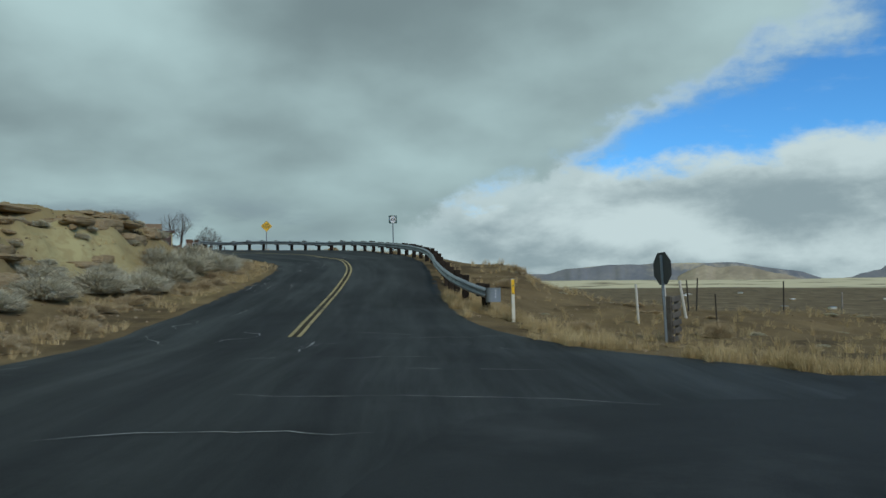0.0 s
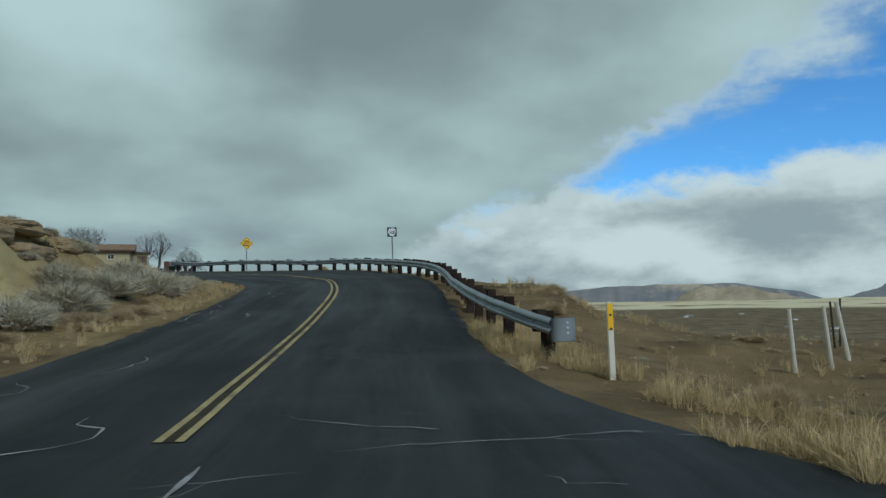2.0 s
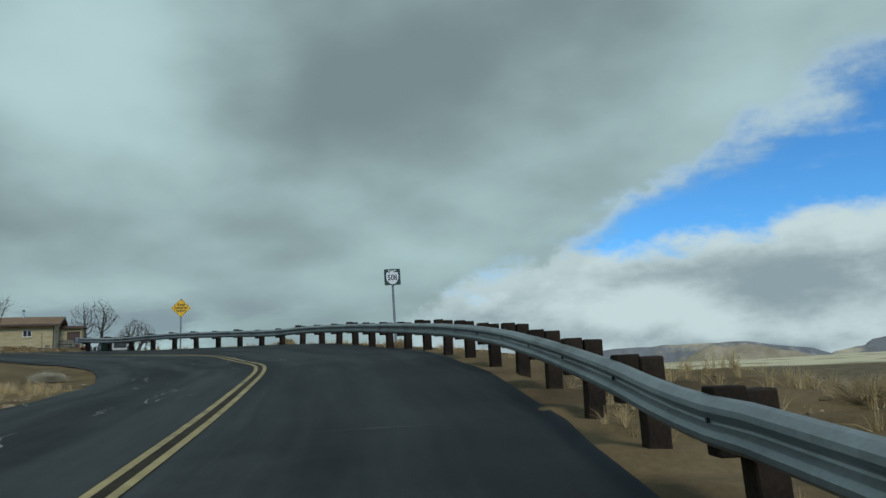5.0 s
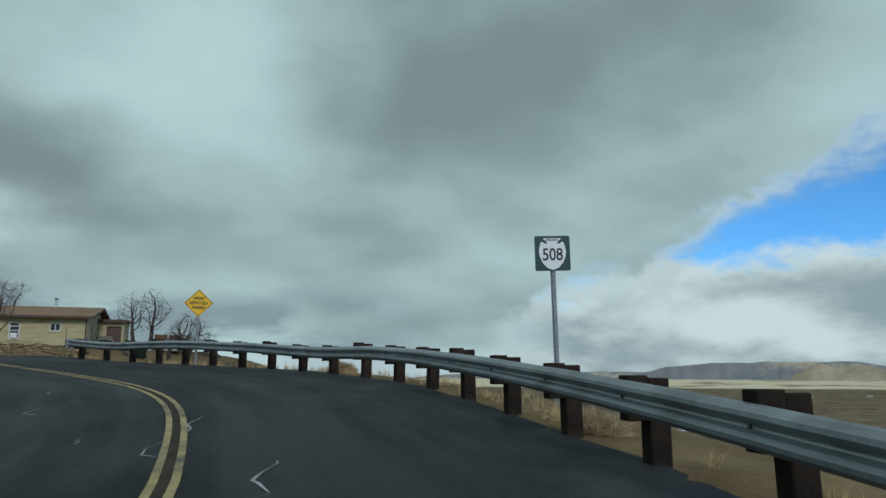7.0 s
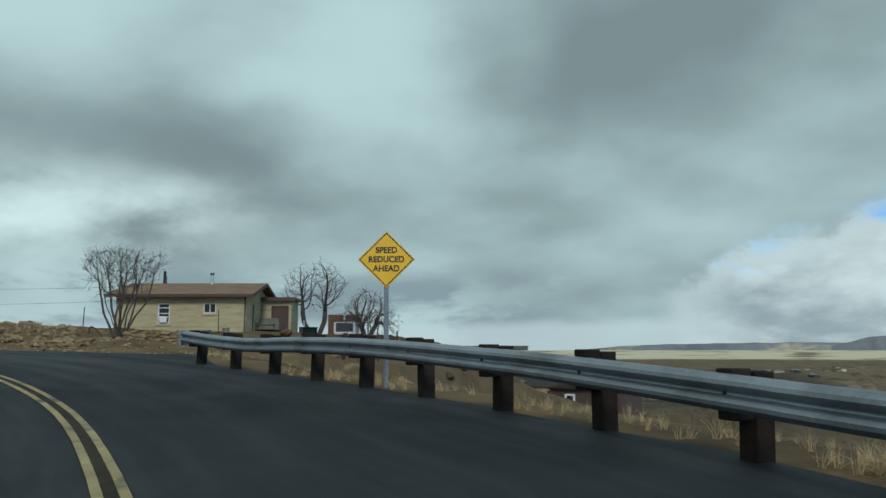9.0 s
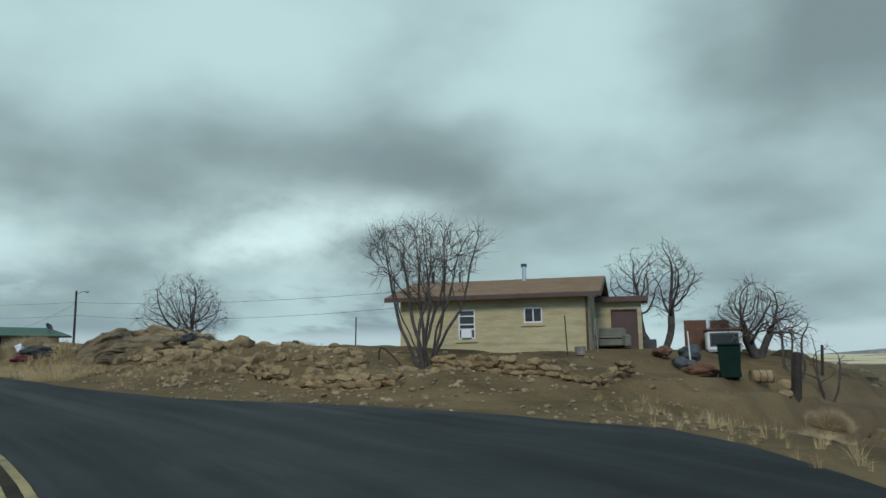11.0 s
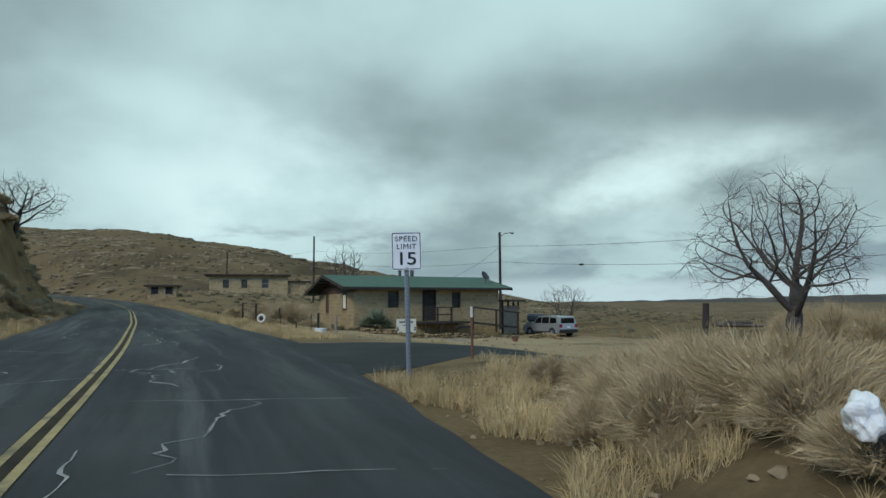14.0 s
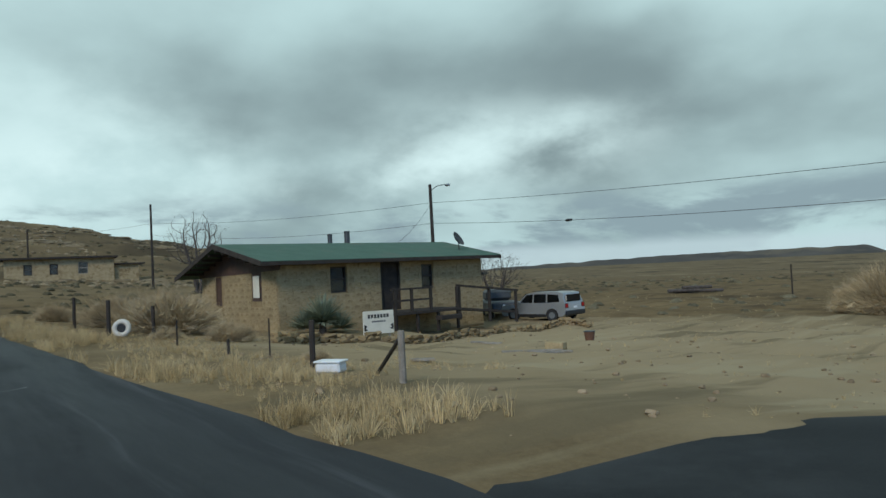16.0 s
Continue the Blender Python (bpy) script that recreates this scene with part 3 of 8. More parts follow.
def ground_z(x, y):
    x, y = np.atleast_1d(np.asarray(x, float)), np.atleast_1d(np.asarray(y, float))
    k, lat = road_at(x, y)
    sx, sy = ROAD[k, 0], ROAD[k, 1]
    rz = road_z(k, lat)
    out_r, out_l = lat - ROAD[k, 4], -lat - ROAD[k, 3]
    d = np.maximum(np.maximum(out_r, out_l), 0)
    # right of the road: gentle in the south, a steep fall outside the bend, a shelf round the houses
    bend = smoothstep(26, 42, sy) * smoothstep(-34, -28, sx)
    shelf = 1 - smoothstep(-36, -29, sx)
    south = 0.25 + 0.022 * d + 0.9 * smoothstep(4, 40, d) + 0.3 * smoothstep(1.8, 4.5, d) * smoothstep(17.0, 20.0, sy)
    steep = 0.15 + 0.16 * np.maximum(d - 1.5, 0) + 3.0 * smoothstep(3, 16, d)
    fall = south * (1 - bend) + steep * bend
    fall = np.minimum(fall, 12 + 34 * smoothstep(40, 900, d))
    t_r = ROAD[k, 2] - fall
    west = smoothstep(-52, -60, x)
    top = 5.45 - np.interp(y, [74, 77, 80, 82.4, 84.6, 88.9, 98, 110], [0, 0.04, 0.3, 0.6, 0.76, 1.03, 1.38, 1.5]) * west + 0.5 * hump(x, y, -50, 90, 14, 12, 1.0)
    top = top - 0.44 * (1 - smoothstep(80.0, 81.0, y - 0.6 * np.maximum(x + 33.5, 0))) * smoothstep(-39.5, -37.0, x) - 0.25 * (1 - smoothstep(76.3, 77.6, y)) * smoothstep(-42, -39.5, x)
    top = top - 0.55 * smoothstep(-34.2, -31.8, x) * smoothstep(79, 83, y) * smoothstep(104, 88, y)
    top = top - 4.0 * smoothstep(104, 190, y) * (1 - west) - 3 * smoothstep(130, 420, y)
    top = top - 9.0 * smoothstep(-31, -8, x + 0.25 * (y - 90)) * smoothstep(70, 80, y)
    top = top + 3.0 * smoothstep(-110, -165, x) * smoothstep(160, 90, y)
    t_r = t_r * (1 - shelf) + top * shelf
    t_r = t_r - 18 * smoothstep(200, 1500, d) * (1 - shelf)
    # the wide valley: falling away north of the bend, rising a little at its far side
    t_r = t_r - 34 * smoothstep(150, 800, y) * smoothstep(-60, 20, x + 0.36 * (y - 60)) * (1 - smoothstep(-100, 400, x))
    t_r = t_r + 30 * smoothstep(3000, 4400, d) * smoothstep(0, 800, x)
    far_r = np.hypot(x + 20, y - 60)
    basin = smoothstep(900, 2400, far_r) * smoothstep(-0.36, -0.24, (x + 20) / np.maximum(far_r, 1))
    t_r = t_r * (1 - basin) + (-54 + 24 * smoothstep(2900, 4400, far_r)) * basin
    # left of the road: the bank inside the bend, then level ground
    inner = 0.1 + 5.0 * smoothstep(8, 75, y)
    inner = inner + hump(x, y, -128, 46, 30, 13, 8.5) * smoothstep(2, 14, d) + 0.8 * smoothstep(-60, -75, x) + 2.0 * smoothstep(2, 18, d) * smoothstep(-78, -92, x)
    inner = inner + hump(x, y, -106, 58.0, 18, 9.0, 8.8) * np.clip(d / 5.0, 0, 1)
    t_l = inner
    z = np.where(lat > 0, t_r, t_l)
    # the cut bank inside the bend: a low foot, a steep sandstone face, a ledgy top
    rise = 3.35 * smoothstep(7, 21, y) * (1 - smoothstep(34.0, 43.5, y)) * (lat < 0)
    o = out_l + 0.7 * wavy(x, y, 0.5, 2.2)
    face = 0.16 * smoothstep(1.2, 4.0, o) + 0.60 * smoothstep(4.0, 7.2, o) + 0.12 * smoothstep(7.8, 8.6, o) + 0.12 * smoothstep(10.0, 13.0, o)
    z = z + rise * face * (1 - 0.5 * smoothstep(28, 60, out_l))
    steep_part = smoothstep(4.0, 5.0, o) * (1 - smoothstep(7.2, 9.0, o)) * np.minimum(rise, 1)
    z = z + steep_part * (0.22 * wavy(x * 0.4, y, 2.6, 0.9) + 0.16 * np.sin(z * 7.5 + 1.5 * wavy(x, y, 0.6, 3.3)))
    z = z + 0.09 * np.minimum(rise, 1) * smoothstep(2.5, 4.5, o) * (1 - smoothstep(14, 20, o)) * (wavy(x, y, 2.9, 5.5) + 0.6 * wavy(x * 0.5, y, 6.3, 1.1))
    z = z + 0.16 * np.minimum(rise, 1) * smoothstep(7, 9, o) * (1 - smoothstep(20, 30, o)) * wavy(x, y, 1.15, 7.7)
    # knolls behind the guard rail, spoil heaps by the bend
    z = z + (hump(x, y, 3.9, 40.5, 1.9, 3.6, 0.75) + hump(x, y, 3.3, 34.0, 1.2, 2.6, 0.5)) * smoothstep(0.8, 3.0, out_r)
    z = z + (hump(x, y, -47.0, 77.4, 2.9, 1.5, 0.85, -2) + hump(x, y, -42.6, 77.9, 3.2, 1.4, 0.36) + hump(x, y, -38.9, 78.3, 2.6, 1.3, 0.14) + hump(x, y, -50.5, 77.2, 2.6, 1.4, 0.1)) * smoothstep(0.3, 2.2, out_r) + hump(x, y, -49.9, 75.2, 2.4, 1.0, 0.75) * smoothstep(0.0, 0.8, out_r)
    rough = smoothstep(1.0, 9.0, d)
    z = z + rough * (0.16 * wavy(x, y, 0.42, 1.3) + 0.05 * wavy(x, y, 1.7, 4.1)) + 0.9 * smoothstep(50, 300, d) * wavy(x, y, 0.021, 2.0)
    # the ledgy hill in the west
    hill = smoothstep(-165, -285, x - 0.25 * (y - 60)) * smoothstep(218, 58, y) * smoothstep(-600, -60, y)
    led = 19.0 * hill + 1.6 * np.sin(hill * 34) * smoothstep(0.08, 0.3, hill) * 0.55 + 1.2 * hill * wavy(x, y, 0.06, 0.4)
    z = z + led
    mix = smoothstep(0.0, 5.0, d)
    lump = hump(x, y, -50.0, 75.0, 2.3, 0.8, 0.30) * smoothstep(0.2, 1.3, out_r)
    under_road = np.clip(np.minimum(-out_r, -out_l), 0, 1)
    return (rz - 0.05 - 0.05 * np.minimum(d, 1) - 0.2 * under_road) * (1 - mix) + z * mix + lump


def gz(x, y):
    return float(ground_z(x, y)[0])


def spaced(lo, hi, fine, far, growth=1.16):
    """Grid lines: even within lo..hi, ever wider out to the far ends."""
    mid = list(np.arange(lo, hi + fine / 2, fine))
    a, s = [], fine
    v = lo
    while v > -far:
        s *= growth
        v -= s
        a.append(v)
    b, s, v = [], fine, hi
    while v < far:
        s *= growth
        v += s
        b.append(v)
    return np.array(a[::-1] + mid + b)


def sheet(name, xs, ys, mat):
    gx, gy = np.meshgrid(xs, ys)
    z = ground_z(gx.ravel(), gy.ravel())
    nx, ny = len(xs), len(ys)
    i = (np.arange(ny - 1)[:, None] * nx + np.arange(nx - 1)[None, :]).ravel()
    faces = np.stack([i, i + 1, i + nx + 1, i + nx], 1)
    me = bpy.data.meshes.new(name)
    me.from_pydata(np.stack([gx.ravel(), gy.ravel(), z], 1).tolist(), [], faces.tolist())
    me.materials.append(mat)
    me.shade_smooth()
    return new(name, me)


XS, YS = spaced(-112, 16, 0.4, 4400, 1.08), spaced(6, 112, 0.36, 4400, 1.08)
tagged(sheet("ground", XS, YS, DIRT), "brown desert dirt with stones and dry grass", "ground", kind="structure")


def sheet_z(x, y):
    """Height of the ground sheet itself, between its grid lines."""
    x, y = np.asarray(x, float), np.asarray(y, float)
    i, j = np.clip(np.searchsorted(XS, x) - 1, 0, len(XS) - 2), np.clip(np.searchsorted(YS, y) - 1, 0, len(YS) - 2)
    u, v = (x - XS[i]) / (XS[i + 1] - XS[i]), (y - YS[j]) / (YS[j + 1] - YS[j])
    a, b = ground_z(XS[i], YS[j]), ground_z(XS[i + 1], YS[j])
    c, d = ground_z(XS[i], YS[j + 1]), ground_z(XS[i + 1], YS[j + 1])
    return np.minimum(np.minimum((a * (1 - u) + b * u) * (1 - v) + (c * (1 - u) + d * u) * v, a + (b - a) * u + (d - b) * v), a + (d - c) * u + (c - a) * v)


def ribbon(name, rows, mat, lift, parent=None, label=""):
    """A strip laid on the road: rows of left and right edge, as index and offset from the centre line."""
    vs, fs = [], []
    for i, (k, a, b) in enumerate(rows):
        for lat in (a, b):
            p = ROAD[k, :2] + RIGHT[k] * lat
            vs.append((p[0], p[1], float(road_z(np.array([k]), np.array([lat]))[0]) + lift))
        if i:
            fs.append((2 * i - 2, 2 * i - 1, 2 * i + 1, 2 * i))
    return place(name, mesh_of(name, vs, fs, mat, True), parent, label)


# the road, in several lanes of quads so that crown and bank show
vs, fs = [], []
CROSS = 9
rnd = random.Random(4)
for k in range(len(ROAD)):
    el_, er_ = ROAD[k, 3] + rnd.uniform(-0.07, 0.07), ROAD[k, 4] + rnd.uniform(-0.07, 0.07)
    for j in range(CROSS):
        lat = -el_ + (el_ + er_) * j / (CROSS - 1)
        p = ROAD[k, :2] + RIGHT[k] * lat
        vs.append((p[0], p[1], float(road_z(np.array([k]), np.array([lat]))[0]) - (0.03 if j in (0, CROSS - 1) else 0)))
    if k:
        for j in range(CROSS - 1):
            a = (k - 1) * CROSS + j
            fs.append((a, a + 1, a + CROSS + 1, a + CROSS))
road_me = mesh_of("road", vs, fs, ROAD_TOP, True)
lane_uv = road_me.uv_layers.new(name="lane")
for loop in road_me.loops:
    k, j = divmod(loop.vertex_index, CROSS)
    lane_uv.data[loop.index].uv = (-ROAD[k, 3] + (ROAD[k, 3] + ROAD[k, 4]) * j / (CROSS - 1), _along[k])
road = tagged(place("road", road_me), "dark worn two-lane asphalt with pale cracks", "road", kind="structure")


def side_road(pts, width, z_of, label):
    a = catmull(pts, 1.0)
    t = np.gradient(a[:, :2], axis=0)
    t /= np.linalg.norm(t, axis=1)[:, None]
    vs, fs = [], []
    for i in range(len(a)):
        n = np.array([t[i, 1], -t[i, 0]])
        for j in range(5):
            p = a[i, :2] + n * (j / 4 - 0.5) * a[i, 2]
            vs.append((p[0], p[1], z_of(p[0], p[1]) - (0.045 if j in (0, 4) else 0.0)))
        if i:
            for j in range(4):
                q = (i - 1) * 5 + j
                fs.append((q, q + 1, q + 6, q + 5))
    return tagged(place("road", mesh_of("side_road", vs, fs, ASPHALT, True)), label, "road", kind="structure")


def spur_z(x, y):
    k, lat = road_at(x, y)
    return float(road_z(k, lat)[0]) - 0.012 if lat[0] < ROAD[k[0], 4] + 0.1 else gz(x, y) + 0.05


# the mouth of the cross road at the start, and the spur past the speed sign
side_road([(-1, 4.0, 13), (6, 3.6, 13), (14, 2.0, 12), (40, -6, 10), (80, -16, 10)], 0, lambda x, y: max(gz(x, y) + 0.03, 0.075), "dark asphalt mouth of a crossing road")
SPUR = [(-64.5, 71.5, 13), (-64.8, 75.0, 8.5), (-65.5, 78.5, 5.5), (-64.0, 83, 4.6), (-58.0, 90, 4.4), (-50, 99, 4.4)]
side_road(SPUR, 0, spur_z, "dusty asphalt spur leaving the main road")

# the double yellow line
first = int(np.argmin(np.abs(ROAD[:, 1] - 15.3) + (ROAD[:, 0] < -4)))
LINE_OFF = 0.16 * smoothstep(28, 44, ROAD[:, 1]) * smoothstep(-16, -10, ROAD[:, 0])
marking = thing("road_marking", pose(0, 0, 0), "worn double yellow centre line on the asphalt", "road marking", kind="structure")
ribbon("grime", [(k, LINE_OFF[k] - 0.17, LINE_OFF[k] + 0.15) for k in range(first, len(ROAD))], GRIME, 0.003, marking, "brown grime between the lines")
for side in (-0.155, 0.05):
    ribbon("line", [(k, side + LINE_OFF[k], side + LINE_OFF[k] + 0.088) for k in range(first, len(ROAD))], YELLOW, 0.006, marking)


# ---- writing ----
def letters(text, size, mat, m, parent, name="lettering", stretch=1.0, bold=0.0, spread=0.0):
    cu = bpy.data.curves.new("text", "FONT")
    cu.space_character = 1.0 + spread
    cu.body, cu.size, cu.align_x, cu.align_y, cu.extrude, cu.offset = text, size, "CENTER", "CENTER", 0.002, bold
    tmp = new("text", cu)
    me = bpy.data.meshes.new_from_object(tmp.evaluated_get(bpy.context.evaluated_depsgraph_get()))
    bpy.data.objects.remove(tmp)
    bpy.data.curves.remove(cu)
    me.name = name
    me.materials.clear()
    me.materials.append(mat)
    return place(name, me, parent, "", m @ Matrix.Diagonal((stretch, 1, 1, 1)))


def rounded(w, h, r, n=4):
    pts = []
    for cx, cy, a0 in ((w / 2 - r, h / 2 - r, 0), (-w / 2 + r, h / 2 - r, 90), (-w / 2 + r, -h / 2 + r, 180), (w / 2 - r, -h / 2 + r, 270)):
        for i in range(n + 1):
            a = radians(a0 + 90 * i / n)
            pts.append((cx + r * math.cos(a), cy + r * math.sin(a)))
    return pts


def u_post(height, m_parent, mat=None):
    """A perforated steel U-channel post with real holes left as dark studs."""
    bm = bmesh.new()
    poly_prism(bm, [(-0.045, 0.0), (-0.03, -0.004), (-0.018, -0.03), (0.018, -0.03), (0.03, -0.004), (0.045, 0.0), (0.045, 0.006), (0.026, 0.004), (0.014, -0.024), (-0.014, -0.024), (-0.026, 0.004), (-0.045, 0.006)], "z", -0.3, height)
    post = part("post", bm, mat or GALV, m_parent, "grey perforated steel post")
    bm = bmesh.new()
    for i in range(int(height / 0.075)):
        box(bm, -0.007, -0.0325, 0.05 + i * 0.075, 0.007, -0.0295, 0.066 + i * 0.075)
    tagged(part("hole_row", bm, BLACK, post), kind="stuff")
    return post


FLAT = pose(0, 0, 0, 90, 0, 0)  # lettering upright, facing local -y


def speed_sign():
    s = thing("speed_limit_sign", pose(-59.13, 74.96, gz(-59.13, 74.96), 1.5, -1.5, 73), "white speed limit sign on a leaning perforated steel post", "road sign")
    zc = 7.61 - s.matrix_world.translation.z
    u_post(zc + 0.33, s)
    board = part("board", poly_prism(bmesh.new(), [(x, z + zc) for x, z in rounded(0.55, 0.70, 0.036)], "y", -0.045, -0.034), SIGN_WHITE, s, "white reflective board")
    bm = bmesh.new()
    o, i = rounded(0.525, 0.675, 0.032), rounded(0.498, 0.648, 0.022)
    ov = [bm.verts.new((x, -0.047, z + zc)) for x, z in o]
    iv = [bm.verts.new((x, -0.047, z + zc)) for x, z in i]
    for a in range(len(o)):
        b = (a + 1) % len(o)
        bm.faces.new((ov[a], ov[b], iv[b], iv[a]))
    part("border", bm, BLACK, board)
    for txt, dz_, size, st in (("SPEED", 0.222, 0.132, 1.06), ("LIMIT", 0.08, 0.132, 1.06), ("15", -0.15, 0.33, 1.22)):
        letters(txt, size, BLACK, pose(0, -0.049, zc + dz_) @ FLAT, board, stretch=st, bold=0.003 if txt == "15" else 0.0, spread=-0.05 if txt == "15" else 0.13)
    for dz_ in (0.285, -0.295):
        part("bolt", tubed((0, -0.046, zc + dz_), (0, -0.054, zc + dz_), 0.012, sides=6), GALV, board)


def route_sign():
    x, y = -3.83, 53.68
    s = thing("route_sign", pose(x + 0.07, y, 2.6, 0.6, -1.2, 8), "green and white route marker on a perforated steel post", "road sign")
    zc = 5.91 - 2.6
    u_post(zc + 0.3, s)
    board = part("board", poly_prism(bmesh.new(), [(a, b + zc) for a, b in rounded(0.61, 0.61, 0.03)], "y", -0.045, -0.034), SIGN_GREEN, s, "dark green square board")
    # the shield: an arrowhead with two notches near its top
    pts = [(-0.155, 0.265), (-0.135, 0.235), (-0.105, 0.215), (-0.085, 0.17), (-0.12, 0.165), (-0.175, 0.205), (-0.2, 0.19), (-0.215, 0.13), (-0.235, 0.05), (-0.225, -0.05), (-0.18, -0.16), (-0.1, -0.25), (0.0, -0.29)]
    pts = pts + [(-a, b) for a, b in pts[-2::-1]]
    shield = part("shield", poly_prism(bmesh.new(), [(a, b + zc) for a, b in pts[::-1]], "y", -0.049, -0.044), SIGN_WHITE, board, "white arrowhead shield")
    letters("508", 0.30, BLACK, pose(0, -0.051, zc - 0.03) @ FLAT, shield, stretch=0.80, bold=0.004)
    letters("INDIAN", 0.062, BLACK, pose(0, -0.051, zc + 0.235) @ FLAT, shield, stretch=0.95, bold=0.001)


def warning_sign():
    x, y = -16.75, 66.7
    s = thing("warning_sign", pose(x, y, 3.6, 0, 0, 20), "yellow diamond warning sign on a steel post", "road sign")
    zc = 6.45 - 3.6
    u_post(zc + 0.3, s)
    r = 0.53
    board = part("board", poly_prism(bmesh.new(), [(0, r + zc), (-r, zc), (0, -r + zc), (r, zc)], "y", -0.045, -0.034), SIGN_YELLOW, s, "bright yellow diamond board")
    bm = bmesh.new()
    o, i = [(0, 0.505), (-0.505, 0), (0, -0.505), (0.505, 0)], [(0, 0.48), (-0.48, 0), (0, -0.48), (0.48, 0)]
    ov, iv = [bm.verts.new((a, -0.047, b + zc)) for a, b in o], [bm.verts.new((a, -0.047, b + zc)) for a, b in i]
    for a in range(4):
        bm.faces.new((ov[a], ov[(a + 1) % 4], iv[(a + 1) % 4], iv[a]))
    part("border", bm, BLACK, board)
    for txt, dz_ in (("SPEED", 0.17), ("REDUCED", 0.0), ("AHEAD", -0.17)):
        letters(txt, 0.155, BLACK, pose(0, -0.05, zc + dz_) @ FLAT, board, stretch=0.95, bold=0.004)


def stop_sign():
    x, y = 5.24, 16.57
    s = thing("stop_sign", pose(x, y, -0.35, 1.5, -2.5, -76), "octagonal stop sign seen from its bare dark back", "road sign")
    zc = 1.65 + 0.35
    u_post(zc + 0.32, s)
    r = 0.381 / math.cos(radians(22.5))
    pts = [(r * math.cos(radians(22.5 + 45 * i)), zc + r * math.sin(radians(22.5 + 45 * i))) for i in range(8)]
    board = part("board", poly_prism(bmesh.new(), pts, "y", 0.008, 0.02), SIGN_BACK, s, "bare dark metal back")
    part("face", poly_prism(bmesh.new(), [(a * 0.985, zc + (b - zc) * 0.985) for a, b in pts], "y", 0.0205, 0.023), RED_LIGHT, board, "red front sheeting")
    for d in (0.22, -0.22):
        part("bolt", tubed((0, 0.008, zc + d), (0, -0.006, zc + d), 0.012, sides=6), GALV, board)


speed_sign()
route_sign()
warning_sign()
stop_sign()


# ---- guard rail ----
RAIL = catmull([(1.35, 21.8, 0), (1.05, 22.25, 0), (0.6, 23.2, 0), (0.22, 25.5, 0), (-0.08, 28.5, 0), (-0.32, 32.0, 0), (-0.55, 35.5, 0), (-0.95, 39.3, 0), (-1.75, 43.2, 0), (-3.0, 47.4, 0), (-4.7, 51.7, 0), (-7.2, 56.6, 0),
                (-10.0, 60.2, 0), (-13.1, 63.1, 0), (-16.5, 65.6, 0), (-20.2, 67.9, 0), (-24.15, 69.9, 0)], 0.45)
_seg = np.r_[0, np.cumsum(np.linalg.norm(np.diff(RAIL[:, :2], axis=0), axis=1))]


_k, _lat = road_at(RAIL[:, 0], RAIL[:, 1])
_rz = road_z(_k, np.minimum(_lat, ROAD[_k, 4]))
# the rail climbs a little above the banked road on the outside of the bend
_rz = _rz + 0.04 * smoothstep(38, 54, RAIL[:, 1]) * smoothstep(-10.0, -5.0, RAIL[:, 0])
RAIL_Z = np.convolve(np.pad(_rz, 10, mode="edge"), np.ones(21) / 21, "valid")
_end = np.interp(RAIL[:, 0], [-24.15, -22.5, -21.0, -19.0, -17.0, -15.7, -13.2, -11.0, -9.0], [5.28, 5.14, 5.05, 5.05, 5.01, 4.95, 4.80, 4.63, 4.47]) - 0.735
# the first bays climb from the low end
_first = np.interp(RAIL[:, 1], [21.8, 22.2, 23.2, 25.5, 28.5, 31.0], [1.13, 1.23, 1.44, 1.67, 1.94, 2.18]) - 0.735
_w = smoothstep(33.5, 29.5, RAIL[:, 1])
RAIL_Z = RAIL_Z * (1 - _w) + _first * _w
_w = smoothstep(-7.5, -11.0, RAIL[:, 0])
RAIL_Z = RAIL_Z * (1 - _w) + _end * _w


def rail_at(s):
    x, y = np.interp(s, _seg, RAIL[:, 0]), np.interp(s, _seg, RAIL[:, 1])
    a, b = max(s - 0.4, 0), min(s + 0.4, _seg[-1])
    t = Vector((np.interp(b, _seg, RAIL[:, 0]) - np.interp(a, _seg, RAIL[:, 0]), np.interp(b, _seg, RAIL[:, 1]) - np.interp(a, _seg, RAIL[:, 1]), 0)).normalized()
    return Vector((x, y, np.interp(s, _seg, RAIL_Z))), t


guard = thing("guard_rail", pose(0, 0, 0), "grey galvanised guard rail on dark wooden posts along the bend", "guard rail")
# W-beam: outline across, u towards the road, v up
WAVE = [(0.0, 0.0), (0.03, 0.012), (0.078, 0.05), (0.083, 0.085), (0.05, 0.115), (0.008, 0.14), (0.003, 0.156), (0.008, 0.172), (0.05, 0.197), (0.083, 0.227), (0.078, 0.262), (0.03, 0.30), (0.0, 0.312)]


def beam(s0, s1, top=0.735):
    vs, fs = [], []
    n = int((s1 - s0) / 0.5) + 1
    prof = WAVE + [(u - 0.006, v) for u, v in WAVE[::-1]]
    w = len(prof)
    for i in range(n + 1):
        p, t = rail_at(s0 + (s1 - s0) * i / n)
        road_side = Vector((-t.y, t.x, 0))
        for u, v in prof:
            q = p + road_side * u + Vector((0, 0, top - 0.312 + v))
            vs.append(q)
        if i:
            for j in range(w):
                fs.append(((i - 1) * w + j, (i - 1) * w + (j + 1) % w, i * w + (j + 1) % w, i * w + j))
    return mesh_of("beam", vs, fs, GALV)


